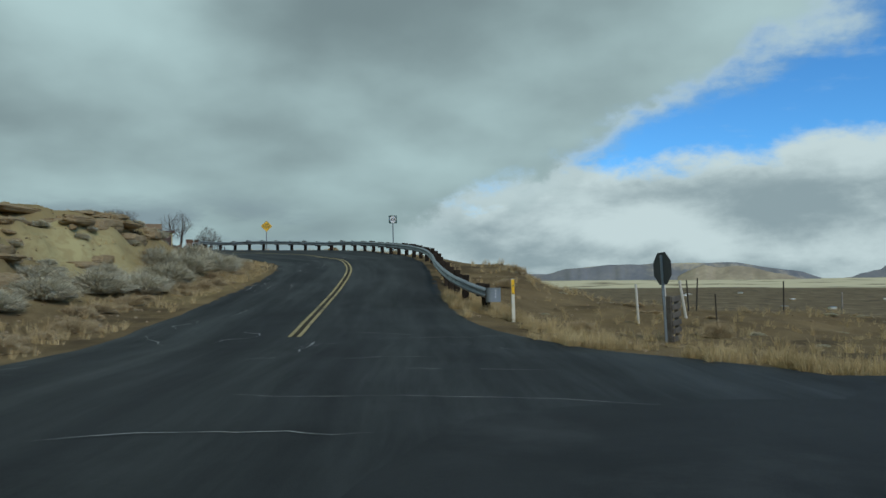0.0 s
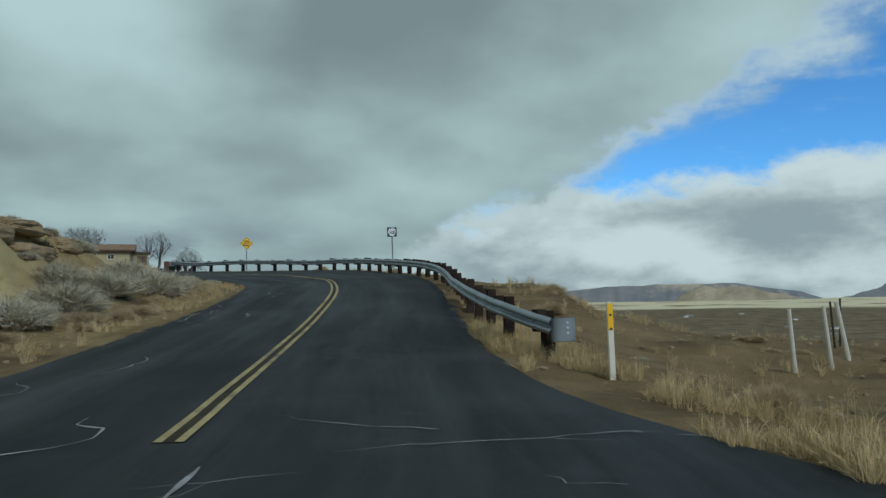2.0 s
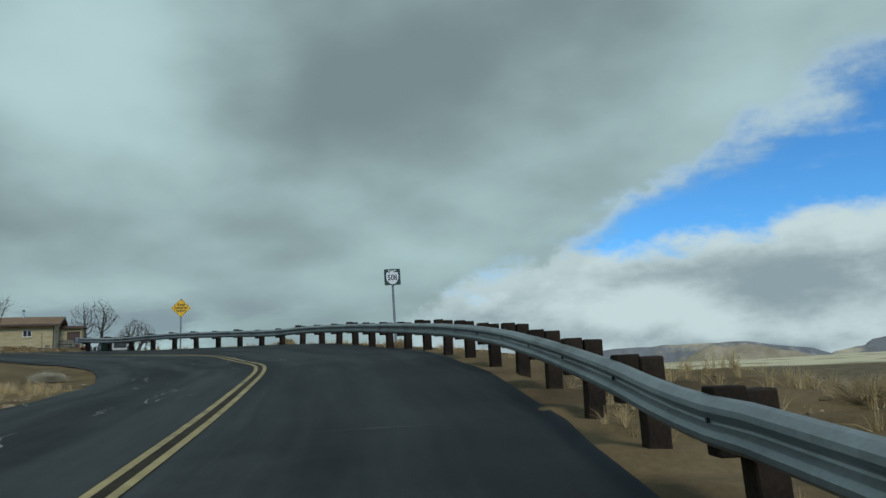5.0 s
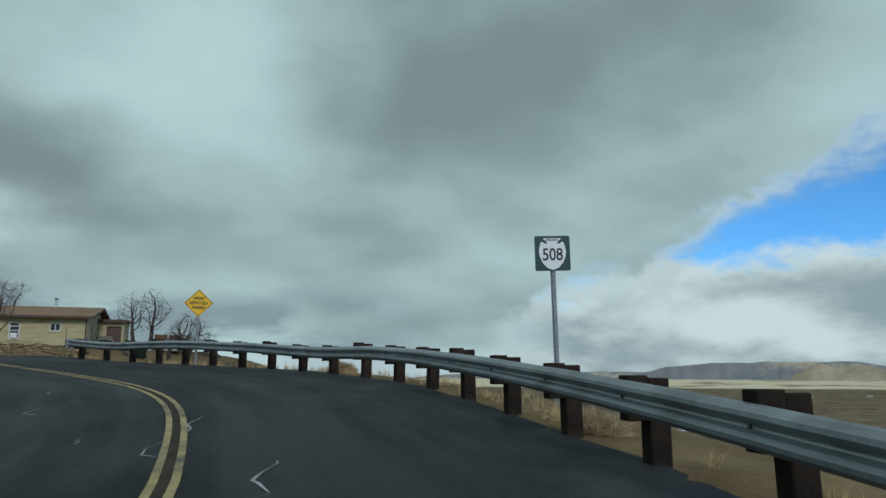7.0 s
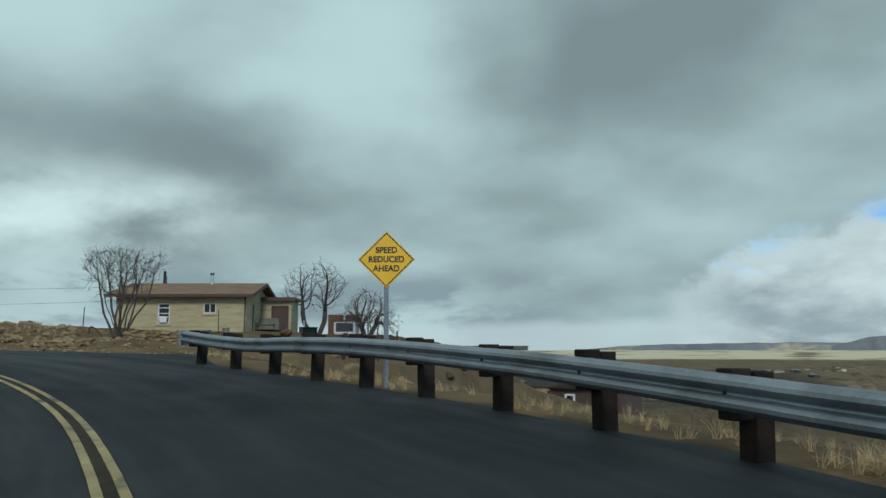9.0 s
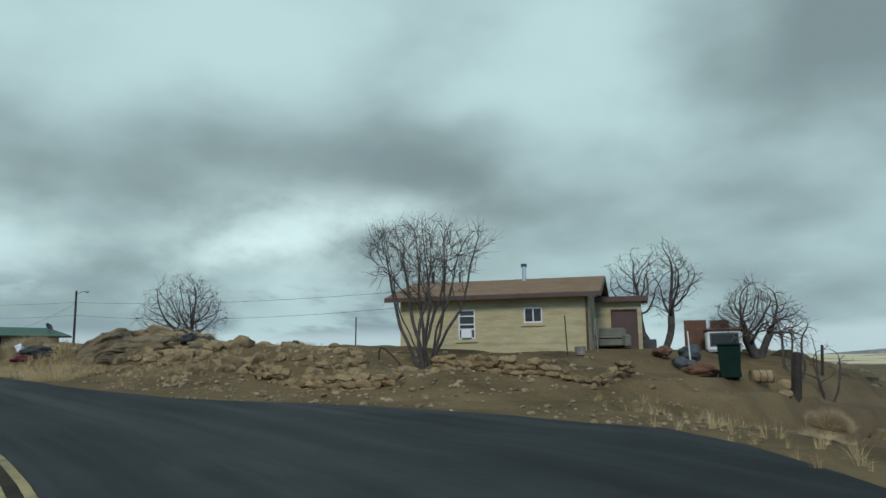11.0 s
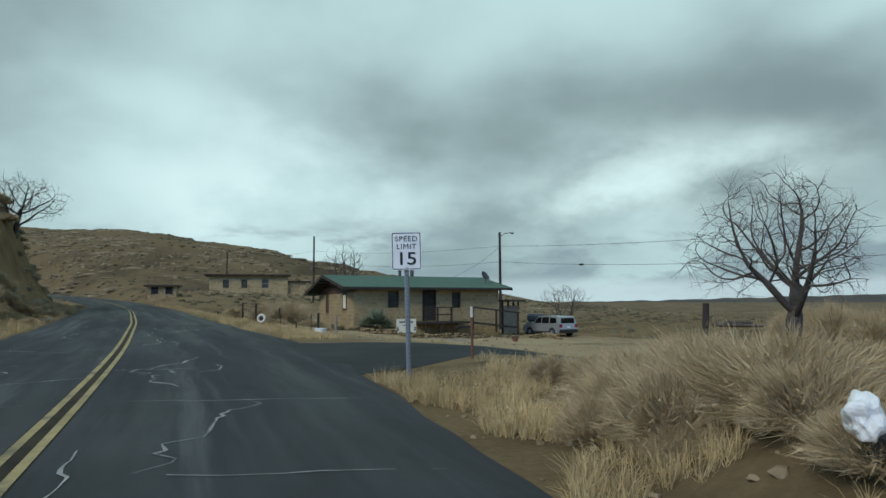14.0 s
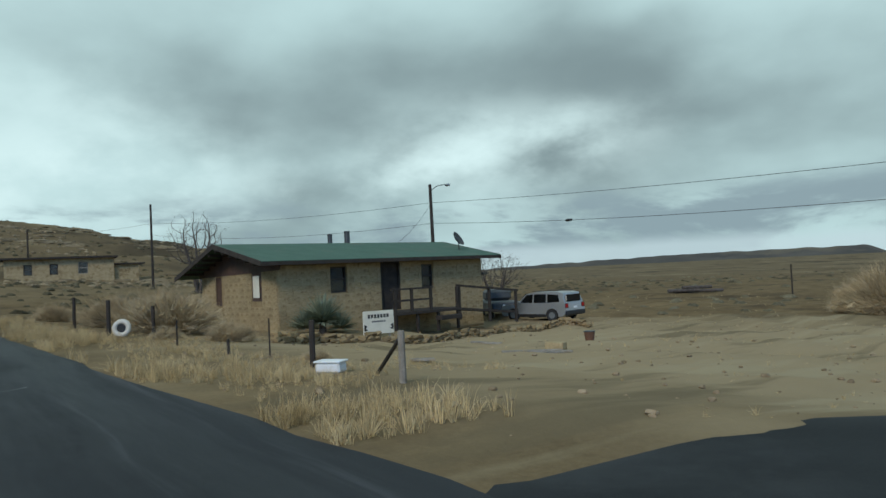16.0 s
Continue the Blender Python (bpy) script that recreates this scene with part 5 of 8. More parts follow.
def stone_house():
    m = pose(-89.7, 82.4, 4.9, 0, 0, 94.9)
    h = thing("stone_house", m, "sandstone block house with a green roof and dark gable", "house")
    L, W = 10.6, 7.0
    E, B, R, RY = 2.62, 2.3, 3.45, 3.5
    ident = Matrix()
    front_holes = [(2.3, 1.38, 3.05, 2.42), (4.75, 0.5, 5.75, 2.55), (6.95, 1.35, 7.6, 2.38)]
    wall_with_holes("wall", 0, L, -0.6, E, front_holes, 0, 0.3, SANDSTONE, h)
    side = pose(0, 0, 0, 0, 0, 90)
    wall_with_holes("wall", 0.3, W, -0.6, B + 0.05, [(1.25, 1.2, 2.08, 2.33), (4.95, 1.0, 6.35, 2.2)], -0.3, 0, SANDSTONE, h, side)
    wall_with_holes("wall", 0.3, W, -0.6, B + 0.05, [], -L, -L + 0.3, SANDSTONE, h, side)
    wall_with_holes("wall", 0.3, L - 0.3, -0.6, B, [], W - 0.3, W, SANDSTONE, h)
    # dark boarded gable, set under the wide roof
    for i in range(12):
        y0, y1 = -0.3 + i * 0.62, -0.3 + (i + 1) * 0.62 - 0.012
        top = [min(R - 0.05, E - 0.02 + (R - E) * (y + 0.55) / (RY + 0.55)) if y < RY else R - 0.05 - (R - B) * (y - RY) / (W + 0.6 - RY) for y in (y0, y1)]
        bot = [max(B - 0.25, 2.36 - 0.02 * y) for y in (y0, y1)]
        if top[0] > bot[0] + 0.02 and top[1] > bot[1] + 0.02:
            part("gable_board", poly_prism(bmesh.new(), [(y0, bot[0]), (y1, bot[1]), (y1, top[1]), (y0, top[0])], "x", -0.06, -0.02), BROWN_PAINT, h)
    window_in(h, 2.3, 1.38, 3.05, 2.42, 0.05, ident, DARK_WOOD, "dark framed window with a half-drawn curtain", (0.52,), (), 0.12, 0.06, (0.5, 1.0))
    window_in(h, 6.95, 1.35, 7.6, 2.38, 0.05, ident, DARK_WOOD, "dark framed window", (0.52,), (), 0.12, 0.06, (0.0, 0.9))
    window_in(h, 1.25, 1.2, 2.08, 2.33, -0.11, side, BROWN_PAINT, "deep brown framed window with a pale curtain", (), (), 0.12, 0.15, (0.12, 0.88))
    boarded = window_in(h, 4.95, 1.0, 6.35, 2.2, -0.09, side, BROWN_PAINT, "brown boarded window", (0.5,), (), 0.1, 0.1)
    part("board", box(bmesh.new(), 5.03, -0.05, 1.08, 6.27, -0.02, 2.12, side), BROWN_PAINT, boarded)
    door = part("door", boxed(4.82, 0.1, 0.5, 5.68, 0.15, 2.48, 0.004), DARK_WOOD, h, "dark wooden door behind a porch")
    for z_ in (0.65, 1.55):
        part("panel", boxed(4.93, 0.085, z_, 5.57, 0.1, z_ + 0.75, 0.004), DARK_WOOD, door)
    bm = bmesh.new()
    box(bm, 4.75, 0.0, 0.5, 4.82, 0.2, 2.55)
    box(bm, 5.68, 0.0, 0.5, 5.75, 0.2, 2.55)
    box(bm, 4.82, 0.0, 2.48, 5.68, 0.2, 2.55)
    part("door_frame", bm, DARK_WOOD, h)
    # roof
    x0, x1, ya, yb = -0.95, L + 0.75, -0.62, W + 0.7
    for a, b, za, zb in ((ya, RY, E - 0.02, R), (RY, yb, R, B - 0.1)):
        bm = bmesh.new()
        vs_ = [bm.verts.new((x, y, z + t)) for t in (0.0, 0.1) for x, y, z in ((x0, a, za), (x1, a, za), (x1, b, zb), (x0, b, zb))]
        for f in ((3, 2, 1, 0), (4, 5, 6, 7), (0, 1, 5, 4), (1, 2, 6, 5), (2, 3, 7, 6), (3, 0, 4, 7)):
            bm.faces.new([vs_[i] for i in f])
        part("roof", bm, ROOF_GREEN, h, "green composition roofing")
    part("fascia", boxed(x0, ya - 0.03, E - 0.08, x1, ya - 0.003, E + 0.06), DARK_WOOD, h, "dark wooden fascia")
    for x_ in (x0 - 0.035, x1 + 0.003):
        bm = bmesh.new()
        poly_prism(bm, [(ya, E - 0.1), (RY, R - 0.1), (RY, R + 0.11), (ya, E + 0.09)], "x", x_, x_ + 0.032)
        poly_prism(bm, [(yb, B - 0.2), (RY, R - 0.1), (RY, R + 0.11), (yb, B)], "x", x_, x_ + 0.032)
        part("bargeboard", bm, DARK_WOOD, h, "dark bargeboard")
    for i in range(11):
        y_ = 0.2 + i * 0.65
        if y_ < W:
            zt = (E + (R - E) * (y_ + 0.6) / (RY + 0.6) if y_ < RY else R - (R - B) * (y_ - RY) / (yb - RY)) - 0.16
            part("rafter", boxed(x0 + 0.05, y_ - 0.04, zt - 0.06, 0, y_ + 0.04, zt + 0.05), DARK_WOOD, h)
    for x_, t_, r_ in ((5.0, 4.0, 0.11), (5.95, 4.15, 0.13)):
        f = part("stovepipe", tubed((x_, 4.2, R - 0.4), (x_, 4.2, t_ - 0.05), r_, sides=12), SIGN_BACK, h, "dark stovepipe")
        part("cap", tubed((x_, 4.2, t_ - 0.05), (x_, 4.2, t_), r_ * 1.15, sides=12), SIGN_BACK, f)
    # porch with rails and a ramp
    part("porch_deck", boxed(4.1, -1.75, 0.36, 7.6, 0.0, 0.48, 0.01), DARK_WOOD, h, "dark plank porch deck")
    for x_ in (4.2, 5.3, 6.4, 7.5):
        part("deck_post", boxed(x_ - 0.05, -1.7, -0.4, x_ + 0.05, -1.6, 0.36), DARK_WOOD, h)
    for x_ in (4.15, 5.0, 6.0, 7.45):
        part("rail_post", boxed(x_ - 0.05, -1.74, 0.48, x_ + 0.05, -1.64, 1.36), DARK_WOOD, h)
    part("handrail", boxed(4.0, -1.76, 1.36, 6.1, -1.62, 1.43), DARK_WOOD, h)
    part("handrail", boxed(4.0, -1.72, 0.9, 6.1, -1.66, 0.98), DARK_WOOD, h)
    part("step", boxed(6.15, -2.15, 0.05, 7.3, -1.75, 0.22, 0.01), DARK_WOOD, h)
    ramp = bmesh.new()
    poly_prism(ramp, [(7.6, 0.36), (7.6, 0.46), (11.2, 0.06), (11.2, -0.04)], "y", -1.7, -0.6)
    part("ramp", ramp, DARK_WOOD, h, "dark plank ramp")
    for x_, z_ in ((7.6, 0.44), (9.4, 0.25), (11.1, 0.06)):
        part("rail_post", boxed(x_ - 0.05, -1.72, z_ - 0.5, x_ + 0.05, -1.62, z_ + 0.95), DARK_WOOD, h)
    bm = bmesh.new()
    poly_prism(bm, [(7.5, 1.36), (7.5, 1.45), (11.2, 1.05), (11.2, 0.96)], "y", -1.74, -1.6)
    part("handrail", bm, DARK_WOOD, h)
    # satellite dish on the roof's far end
    dish = bmesh.new()
    bmesh.ops.create_uvsphere(dish, u_segments=16, v_segments=8, radius=0.42)
    bmesh.ops.delete(dish, geom=[v for v in dish.verts if v.co.z > -0.12], context="VERTS")
    bmesh.ops.transform(dish, matrix=Matrix.Translation((10.2, 0.9, 3.62)) @ Euler((radians(58), 0, radians(24))).to_matrix().to_4x4() @ Matrix.Diagonal((1, 1, 0.55, 1)), verts=dish.verts)
    d = part("satellite_dish", dish, SIGN_BACK, h, "dark satellite dish", True)
    part("mast", tubed((10.2, 1.0, 2.85), (10.2, 1.05, 3.55), 0.03), SIGN_BACK, d)
    return h


stone = stone_house()


def far_house():
    m = pose(-172.0, 80.0, gz(-171, 86) - 0.1, 0, 0, 83)
    h = thing("far_house", m, "tan stone house with a flat dark roof at the hill's foot", "house")
    wall_with_holes("wall", 0, 13, -1, 3.1, [(2.2, 1.0, 3.2, 2.4), (5.2, 1.0, 6.2, 2.4), (8.6, 1.0, 9.8, 2.6)], 0, 0.3, SANDSTONE, h)
    wall_with_holes("wall", 0.3, 6, -1, 3.1, [], -0.3, 0, SANDSTONE, h, pose(0, 0, 0, 0, 0, 90))
    wall_with_holes("wall", 0.3, 6, -1, 3.1, [], -13, -12.7, SANDSTONE, h, pose(0, 0, 0, 0, 0, 90))
    wall_with_holes("wall", 0.3, 12.7, -1, 3.1, [], 5.7, 6, SANDSTONE, h)
    for x0, x1, z1 in ((2.2, 3.2, 2.4), (5.2, 6.2, 2.4), (8.6, 9.8, 2.6)):
        window_in(h, x0, 1.0, x1, z1, 0.08, Matrix(), GREY_WOOD if x0 > 8 else DARK_WOOD, "small framed window", (0.5,), (), 0.1, 0.1)
    part("roof", boxed(-0.8, -0.7, 3.1, 13.5, 6.5, 3.35), DARK_WOOD, h, "flat dark roof")
    part("annex_wall", boxed(13.0, 0.5, -1, 16.2, 4, 2.1), SANDSTONE, h)
    part("annex_roof", boxed(13.02, 0.1, 2.1, 17, 4.4, 2.3), DARK_WOOD, h)
    return h


far = far_house()


# ---- far ridges ----
def ridge(name, az0, az1, dist, top, base, mat, label, seed, depth=500):
    """A far flat-topped ridge: slope, cliff band and level top, seen from the village."""
    vs, fs = [], []
    n = int(abs(az1 - az0) / 0.25) + 2
    rows = ((0, 0.0), (0.25 * depth, 0.3), (0.5 * depth, 0.66), (0.58 * depth, 0.92), (0.7 * depth, 1.0), (2.2 * depth, 1.02))
    for i in range(n + 1):
        a = radians(az0 + (az1 - az0) * i / n)
        wob = noise.noise(Vector((i * 0.13, seed, 0))) * 90 + noise.noise(Vector((i * 0.5, seed, 3))) * 40
        t = top(math.degrees(a)) + noise.noise(Vector((i * 0.2, seed, 7))) * 5
        for d, f in rows:
            r = dist + wob * (1 - f * 0.3) + d
            zz = base + (t - base) * f + noise.noise(Vector((i * 0.9, d * 0.01, seed))) * 3 * (0 < f < 1)
            vs.append((-20 - math.sin(a) * r, 60 + math.cos(a) * r, zz))
        if i:
            w = len(rows)
            for j in range(w - 1):
                fs.append(((i - 1) * w + j, i * w + j, i * w + j + 1, (i - 1) * w + j + 1))
    return tagged(place(name, mesh_of(name, vs, fs, mat, True)), label, "mesa", "far mesas", "structure")


def skyline(rows, dist):
    """A ridge's top in metres from a few heights in degrees along its azimuths."""
    return lambda a: 5 + dist * math.tan(radians(float(np.interp(a, [r[0] for r in rows], [r[1] for r in rows]))))


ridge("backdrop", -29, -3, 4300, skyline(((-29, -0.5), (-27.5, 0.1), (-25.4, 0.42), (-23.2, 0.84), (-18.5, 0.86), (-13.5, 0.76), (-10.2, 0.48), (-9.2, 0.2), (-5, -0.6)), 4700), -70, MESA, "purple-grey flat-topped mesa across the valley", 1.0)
# extra ridge added to carry the mesa's painted sunlit part
ridge("backdrop", -28.5, -18.0, 4150, skyline(((-28.5, -0.75), (-26.5, -0.1), (-25.2, 0.2), (-23.4, 0.62), (-22.0, 0.5), (-20.8, 0.66), (-19.8, 0.3), (-18, -0.6)), 4500), -70, MESA_SUNLIT, "sunlit part of the mesa, coloured tan as a ridge before it", 4.0)
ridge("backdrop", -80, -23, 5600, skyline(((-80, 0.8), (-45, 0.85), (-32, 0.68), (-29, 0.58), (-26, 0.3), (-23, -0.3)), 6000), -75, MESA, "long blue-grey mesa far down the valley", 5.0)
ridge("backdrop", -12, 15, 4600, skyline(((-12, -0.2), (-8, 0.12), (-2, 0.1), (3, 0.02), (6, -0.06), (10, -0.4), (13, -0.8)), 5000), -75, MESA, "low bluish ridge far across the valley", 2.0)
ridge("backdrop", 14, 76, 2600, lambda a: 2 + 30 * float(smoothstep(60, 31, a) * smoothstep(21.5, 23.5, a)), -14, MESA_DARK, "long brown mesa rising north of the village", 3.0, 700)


# ---- plants ----
def blades(rng, n, length, spread, width, droop, base_r, mat, name, lift=0.0):
    """Thin bent strips springing from one root."""
    vs, fs = [], []
    for _ in range(n):
        a = rng.uniform(0, 2 * math.pi)
        tilt = abs(rng.gauss(0, 1)) * spread
        l = length * rng.uniform(0.45, 1.1)
        d = Vector((math.cos(a) * math.sin(tilt), math.sin(a) * math.sin(tilt), math.cos(tilt)))
        b = rng.uniform(0, 2 * math.pi)
        p = Vector((math.cos(b), math.sin(b), 0)) * base_r * math.sqrt(rng.random()) + Vector((0, 0, lift))
        side = d.cross(Vector((rng.uniform(-1, 1), rng.uniform(-1, 1), 0.3))).normalized() * width * 0.5
        q = p + d * l * 0.55
        r = p + d * l + Vector((d.x, d.y, -0.6)) * droop * l * 0.5
        i = len(vs)
        vs += [p - side, p + side, q + side * 0.7, q - side * 0.7, r]
        fs += [(i, i + 1, i + 2, i + 3), (i + 3, i + 2, i + 4)]
    return vs, fs


rng = random.Random(77)


def grass_stuff(name, spots, label, mat=None):
    """One sheet of dry tufts; spots are (x, y, tuft height)."""
    vs, fs = [], []
    lane = catmull(SPUR, 0.5)
    spots = [s for s in spots if np.min(np.hypot(lane[:, 0] - s[0], lane[:, 1] - s[1]) - lane[:, 2] / 2) > -0.1]
    pts = np.array([(s[0], s[1]) for s in spots])
    zs = ground_z(pts[:, 0], pts[:, 1])
    kinds = [blades(rng, 24, 1.0, 0.40, 0.017, 0.5, 0.13, None, "tuft") for _ in range(8)]
    for (x, y, h), z in zip(spots, zs):
        kv, kf = kinds[rng.randrange(8)]
        a = rng.uniform(0, 6.28)
        ca, sa_ = math.cos(a) * h, math.sin(a) * h
        i = len(vs)
        w = min(1.0, 0.5 / h)
        for v in kv:
            vs.append((x + (v[0] * ca - v[1] * sa_) * (0.6 + 0.4 * w), y + (v[0] * sa_ + v[1] * ca) * (0.6 + 0.4 * w), z - 0.03 + v[2] * h))
        fs += [tuple(i + k for k in f) for f in kf]
    return tagged(place(name, mesh_of(name, vs, fs, mat or GRASS)), label, "grass", kind="stuff")


def beside(y0, y1, x_test, lat0, lat1, n, h, side=1, bias=1.0):
    """Random spots beside the road between two offsets from its edge."""
    got = []
    ks = [k for k in range(len(ROAD)) if y0 <= ROAD[k, 1] <= y1 and x_test(ROAD[k, 0])]
    for _ in range(n):
        k = rng.choice(ks)
        off = lat0 + (lat1 - lat0) * rng.random() ** bias
        lat = (ROAD[k, 4] + off) if side > 0 else -(ROAD[k, 3] + off)
        p = ROAD[k, :2] + RIGHT[k] * lat + _tan[k] * rng.uniform(-0.6, 0.6)
        if noise.noise(Vector((p[0] * 0.5, p[1] * 0.5, 0))) > -0.02:
            got.append((p[0], p[1], h * rng.uniform(0.5, 1.25)))
    return got


def inside(x0, y0, x1, y1, n, h):
    got = []
    for _ in range(n):
        x, y = rng.uniform(x0, x1), rng.uniform(y0, y1)
        k, lat = road_at(x, y)
        if -ROAD[k[0], 3] - 0.1 < lat[0] < ROAD[k[0], 4] + 0.1:
            continue
        if noise.noise(Vector((x * 0.35, y * 0.35, 4))) > -0.1:
            got.append((x, y, h * rng.uniform(0.4, 1.25)))
    return got


g = beside(9.5, 26, lambda x: x > -6, 0.1, 2.0, 2300, 0.38, 1, 1.5) + beside(20, 66, lambda x: x > -23, 0.3, 1.6, 800, 0.28, 1, 1.3) + inside(2.5, 10, 16, 24, 420, 0.40) + inside(4, 22, 22, 42, 420, 0.34) + inside(1.6, 30, 7, 46, 256, 0.45) + inside(8, 16, 24, 60, 700, 0.36) + inside(24, 24, 60, 110, 700, 0.4)
grass_stuff("dry_grass", g, "pale dry bunch grass along the road's shoulder")
g = beside(8, 46, lambda x: x > -8, 0.5, 2.9, 1300, 0.38, -1, 1.0) + inside(-22, 12, -8, 44, 832, 0.3)
grass_stuff("dry_grass", g, "pale dry grass along the foot of the bank")
g = beside(60, 80, lambda x: -56 < x < -43.5, 0.1, 2.2, 1300, 0.36, 1, 1.3) + inside(-47.5, 74.3, -38, 79.5, 700, 0.26) + inside(-48.7, 75.0, -48.0, 75.6, 12, 0.75) + inside(-47.4, 74.9, -42.5, 76.4, 150, 0.34) + inside(-48.2, 76.2, -44.0, 77.6, 90, 0.3) + beside(60, 80, lambda x: -46.5 < x < -40.5, 0.4, 2.4, 60, 0.2, 1, 1.0) + inside(-66, 76.5, -52, 92, 1440, 0.34) + beside(60, 80, lambda x: -59 < x < -52, 0.1, 3.5, 760, 0.34, 1, 1.2)
grass_stuff("dry_grass", g, "tall straw-coloured grass by the spoil heap")
g = beside(60, 80, lambda x: -125 < x < -70.5, 0.1, 2.2, 3600, 0.36, 1, 1.3) + inside(-88, 75, -73, 80, 1500, 0.2) + inside(-110, 84, -70, 125, 800, 0.2) + inside(-96, 77.5, -64, 104, 1500, 0.13) + beside(40, 80, lambda x: -150 < x < -42, 0.1, 3.0, 1500, 0.4, -1) + inside(-31, 70.5, -25, 80, 320, 0.3)
grass_stuff("dry_grass", g, "bleached grass tufts edging the asphalt and yard")


def bush_mesh(seed, mat, n=520, flat=0.75, width=0.016):
    r = random.Random(seed)
    vs, fs = [], []
    for _ in range(n):
        a, u = r.uniform(0, 6.283), r.random()
        tilt = math.acos(1 - u * 0.97)
        d = Vector((math.cos(a) * math.sin(tilt), math.sin(a) * math.sin(tilt), math.cos(tilt) * flat + 0.08))
        lump = 0.72 + 0.32 * noise.noise(Vector((d.x * 2.2, d.y * 2.2, seed))) + r.uniform(-0.14, 0.12)
        p = Vector((r.gauss(0, 0.12), r.gauss(0, 0.12), 0.0)) + d * 0.15 * r.random()
        if r.random() < 0.6:
            p = d * lump * r.uniform(0.3, 0.72)
        q = d * lump
        mid = (p + q) / 2 + Vector((r.gauss(0, 0.05), r.gauss(0, 0.05), r.gauss(0, 0.04)))
        q = q + Vector((r.gauss(0, 0.07), r.gauss(0, 0.07), r.gauss(0, 0.06)))
        side = (q - p).cross(Vector((r.uniform(-1, 1), r.uniform(-1, 1), r.uniform(-1, 1)))).normalized() * width
        i = len(vs)
        vs += [p - side, p + side, mid + side, mid - side, q]
        fs += [(i, i + 1, i + 2, i + 3), (i + 3, i + 2, i + 4)]
        for _ in range(2):
            e = q + Vector((r.gauss(0, 0.09), r.gauss(0, 0.09), r.gauss(0.02, 0.08)))
            j = len(vs)
            vs += [mid, mid + side * 0.8, e]
            fs.append((j, j + 1, j + 2))
    return mesh_of("brush", vs, fs, mat)


SAGES = [bush_mesh(i, SAGE, 2600, 0.72, 0.010) for i in range(3)]
BROWNS = [bush_mesh(i + 10, BUSH_BROWN, 3200, 0.85, 0.0065) for i in range(3)]
DARKS = [bush_mesh(20, material("dark_green_brush", (0.025, 0.026, 0.016), (0.06, 0.06, 0.04), 3, 0.9, 0, 0, 20, island=0.3), 900, 0.9, 0.02)]


def stem_mesh(seed):
    """The dark woody stems at a bush's heart."""
    r = random.Random(seed)
    bm = bmesh.new()
    for _ in range(34):
        a, tilt = r.uniform(0, 6.283), r.uniform(0.1, 1.25)
        d = Vector((math.cos(a) * math.sin(tilt), math.sin(a) * math.sin(tilt), math.cos(tilt)))
        tube(bm, (r.gauss(0, 0.06), r.gauss(0, 0.06), -0.05), d * r.uniform(0.4, 0.7), 0.016, 0.006, 4)
    me = bpy.data.meshes.new("stems")
    bm.to_mesh(me)
    bm.free()
    me.materials.append(BARK)
    return me


STEMS = [stem_mesh(i) for i in range(3)]


def bush(kind, x, y, r, h, label, group, name="bush"):
    me = kind[rng.randrange(len(kind))]
    if r > 0.55:
        ob = thing(name, pose(x, y, gz(x, y) - 0.05, 0, 0, rng.uniform(0, 360)) @ Matrix.Diagonal((r, r, h, 1)), label, "bush", group)
        place("foliage", me, ob)
        place("stems", STEMS[len(me.vertices) % 3], ob, "dark woody stems")
        return ob
    ob = place(name, me, None, "", pose(x, y, gz(x, y) - 0.05, 0, 0, rng.uniform(0, 360)) @ Matrix.Diagonal((r, r, h, 1)))
    return tagged(ob, label, "bush", group)


for x, y, r, h in ((-11.4, 17.8, 0.9, 0.8), (-11.7, 20.6, 1.2, 1.0), (-12.9, 22.3, 1.0, 0.9), (-11.6, 23.7, 1.35, 1.15), (-11.0, 25.6, 1.2, 1.05), (-12.6, 26.2, 0.9, 0.8), (-11.2, 28.4, 1.4, 1.2), (-12.4, 30.3, 1.2, 1.1), (-11.3, 31.2, 1.2, 1.1),
                   (-11.1, 33.6, 1.5, 1.25), (-12.6, 35.2, 1.3, 1.2), (-11.3, 36.2, 1.1, 0.95), (-13.6, 38.6, 1.1, 1.0), (-12.6, 41.4, 0.9, 0.7), (-14.6, 43.6, 0.8, 0.6), (-13.4, 47.6, 0.6, 0.45), (-15.9, 33.4, 0.7, 0.6), (-14.9, 36.4, 0.8, 0.7), (-16.8, 24.5, 0.7, 0.5), (-18.5, 29.0, 0.7, 0.5), (-11.6, 14.8, 0.7, 0.6)):
    bush(SAGES, x, y, r * 1.1, h * 1.05, "grey-green rounded sagebrush on the bank", "sagebrush on the bank", "sagebrush")
for i in range(120):
    a = rng.random()
    x, y = -12.6 - 6.5 * rng.random(), 17 + 26 * a
    q = rng.uniform(0.22, 0.5)
    bush(SAGES, x, y, q, q * 0.8, "small grey sagebrush tuft on the bank", "sagebrush tufts on the bank", "sagebrush")
for i in range(30):
    k = int(road_at(-5, 13 + i * 0.95)[0][0])
    p = ROAD[k, :2] - RIGHT[k] * (ROAD[k, 3] + rng.uniform(1.5, 2.7))
    q = rng.uniform(0.45, 0.85)
    bush(BROWNS, p[0], p[1], q, q * 0.6, "low tawny brush along the road's shoulder", "brush along the shoulder", "dry_bush")
bush(DARKS, -14.3, 32.8, 0.55, 0.8, "dark green juniper bush on the bank", "", "juniper_bush")
bush(DARKS, -17.5, 27.0, 0.5, 0.6, "small dark bush on the bank", "", "juniper_bush")
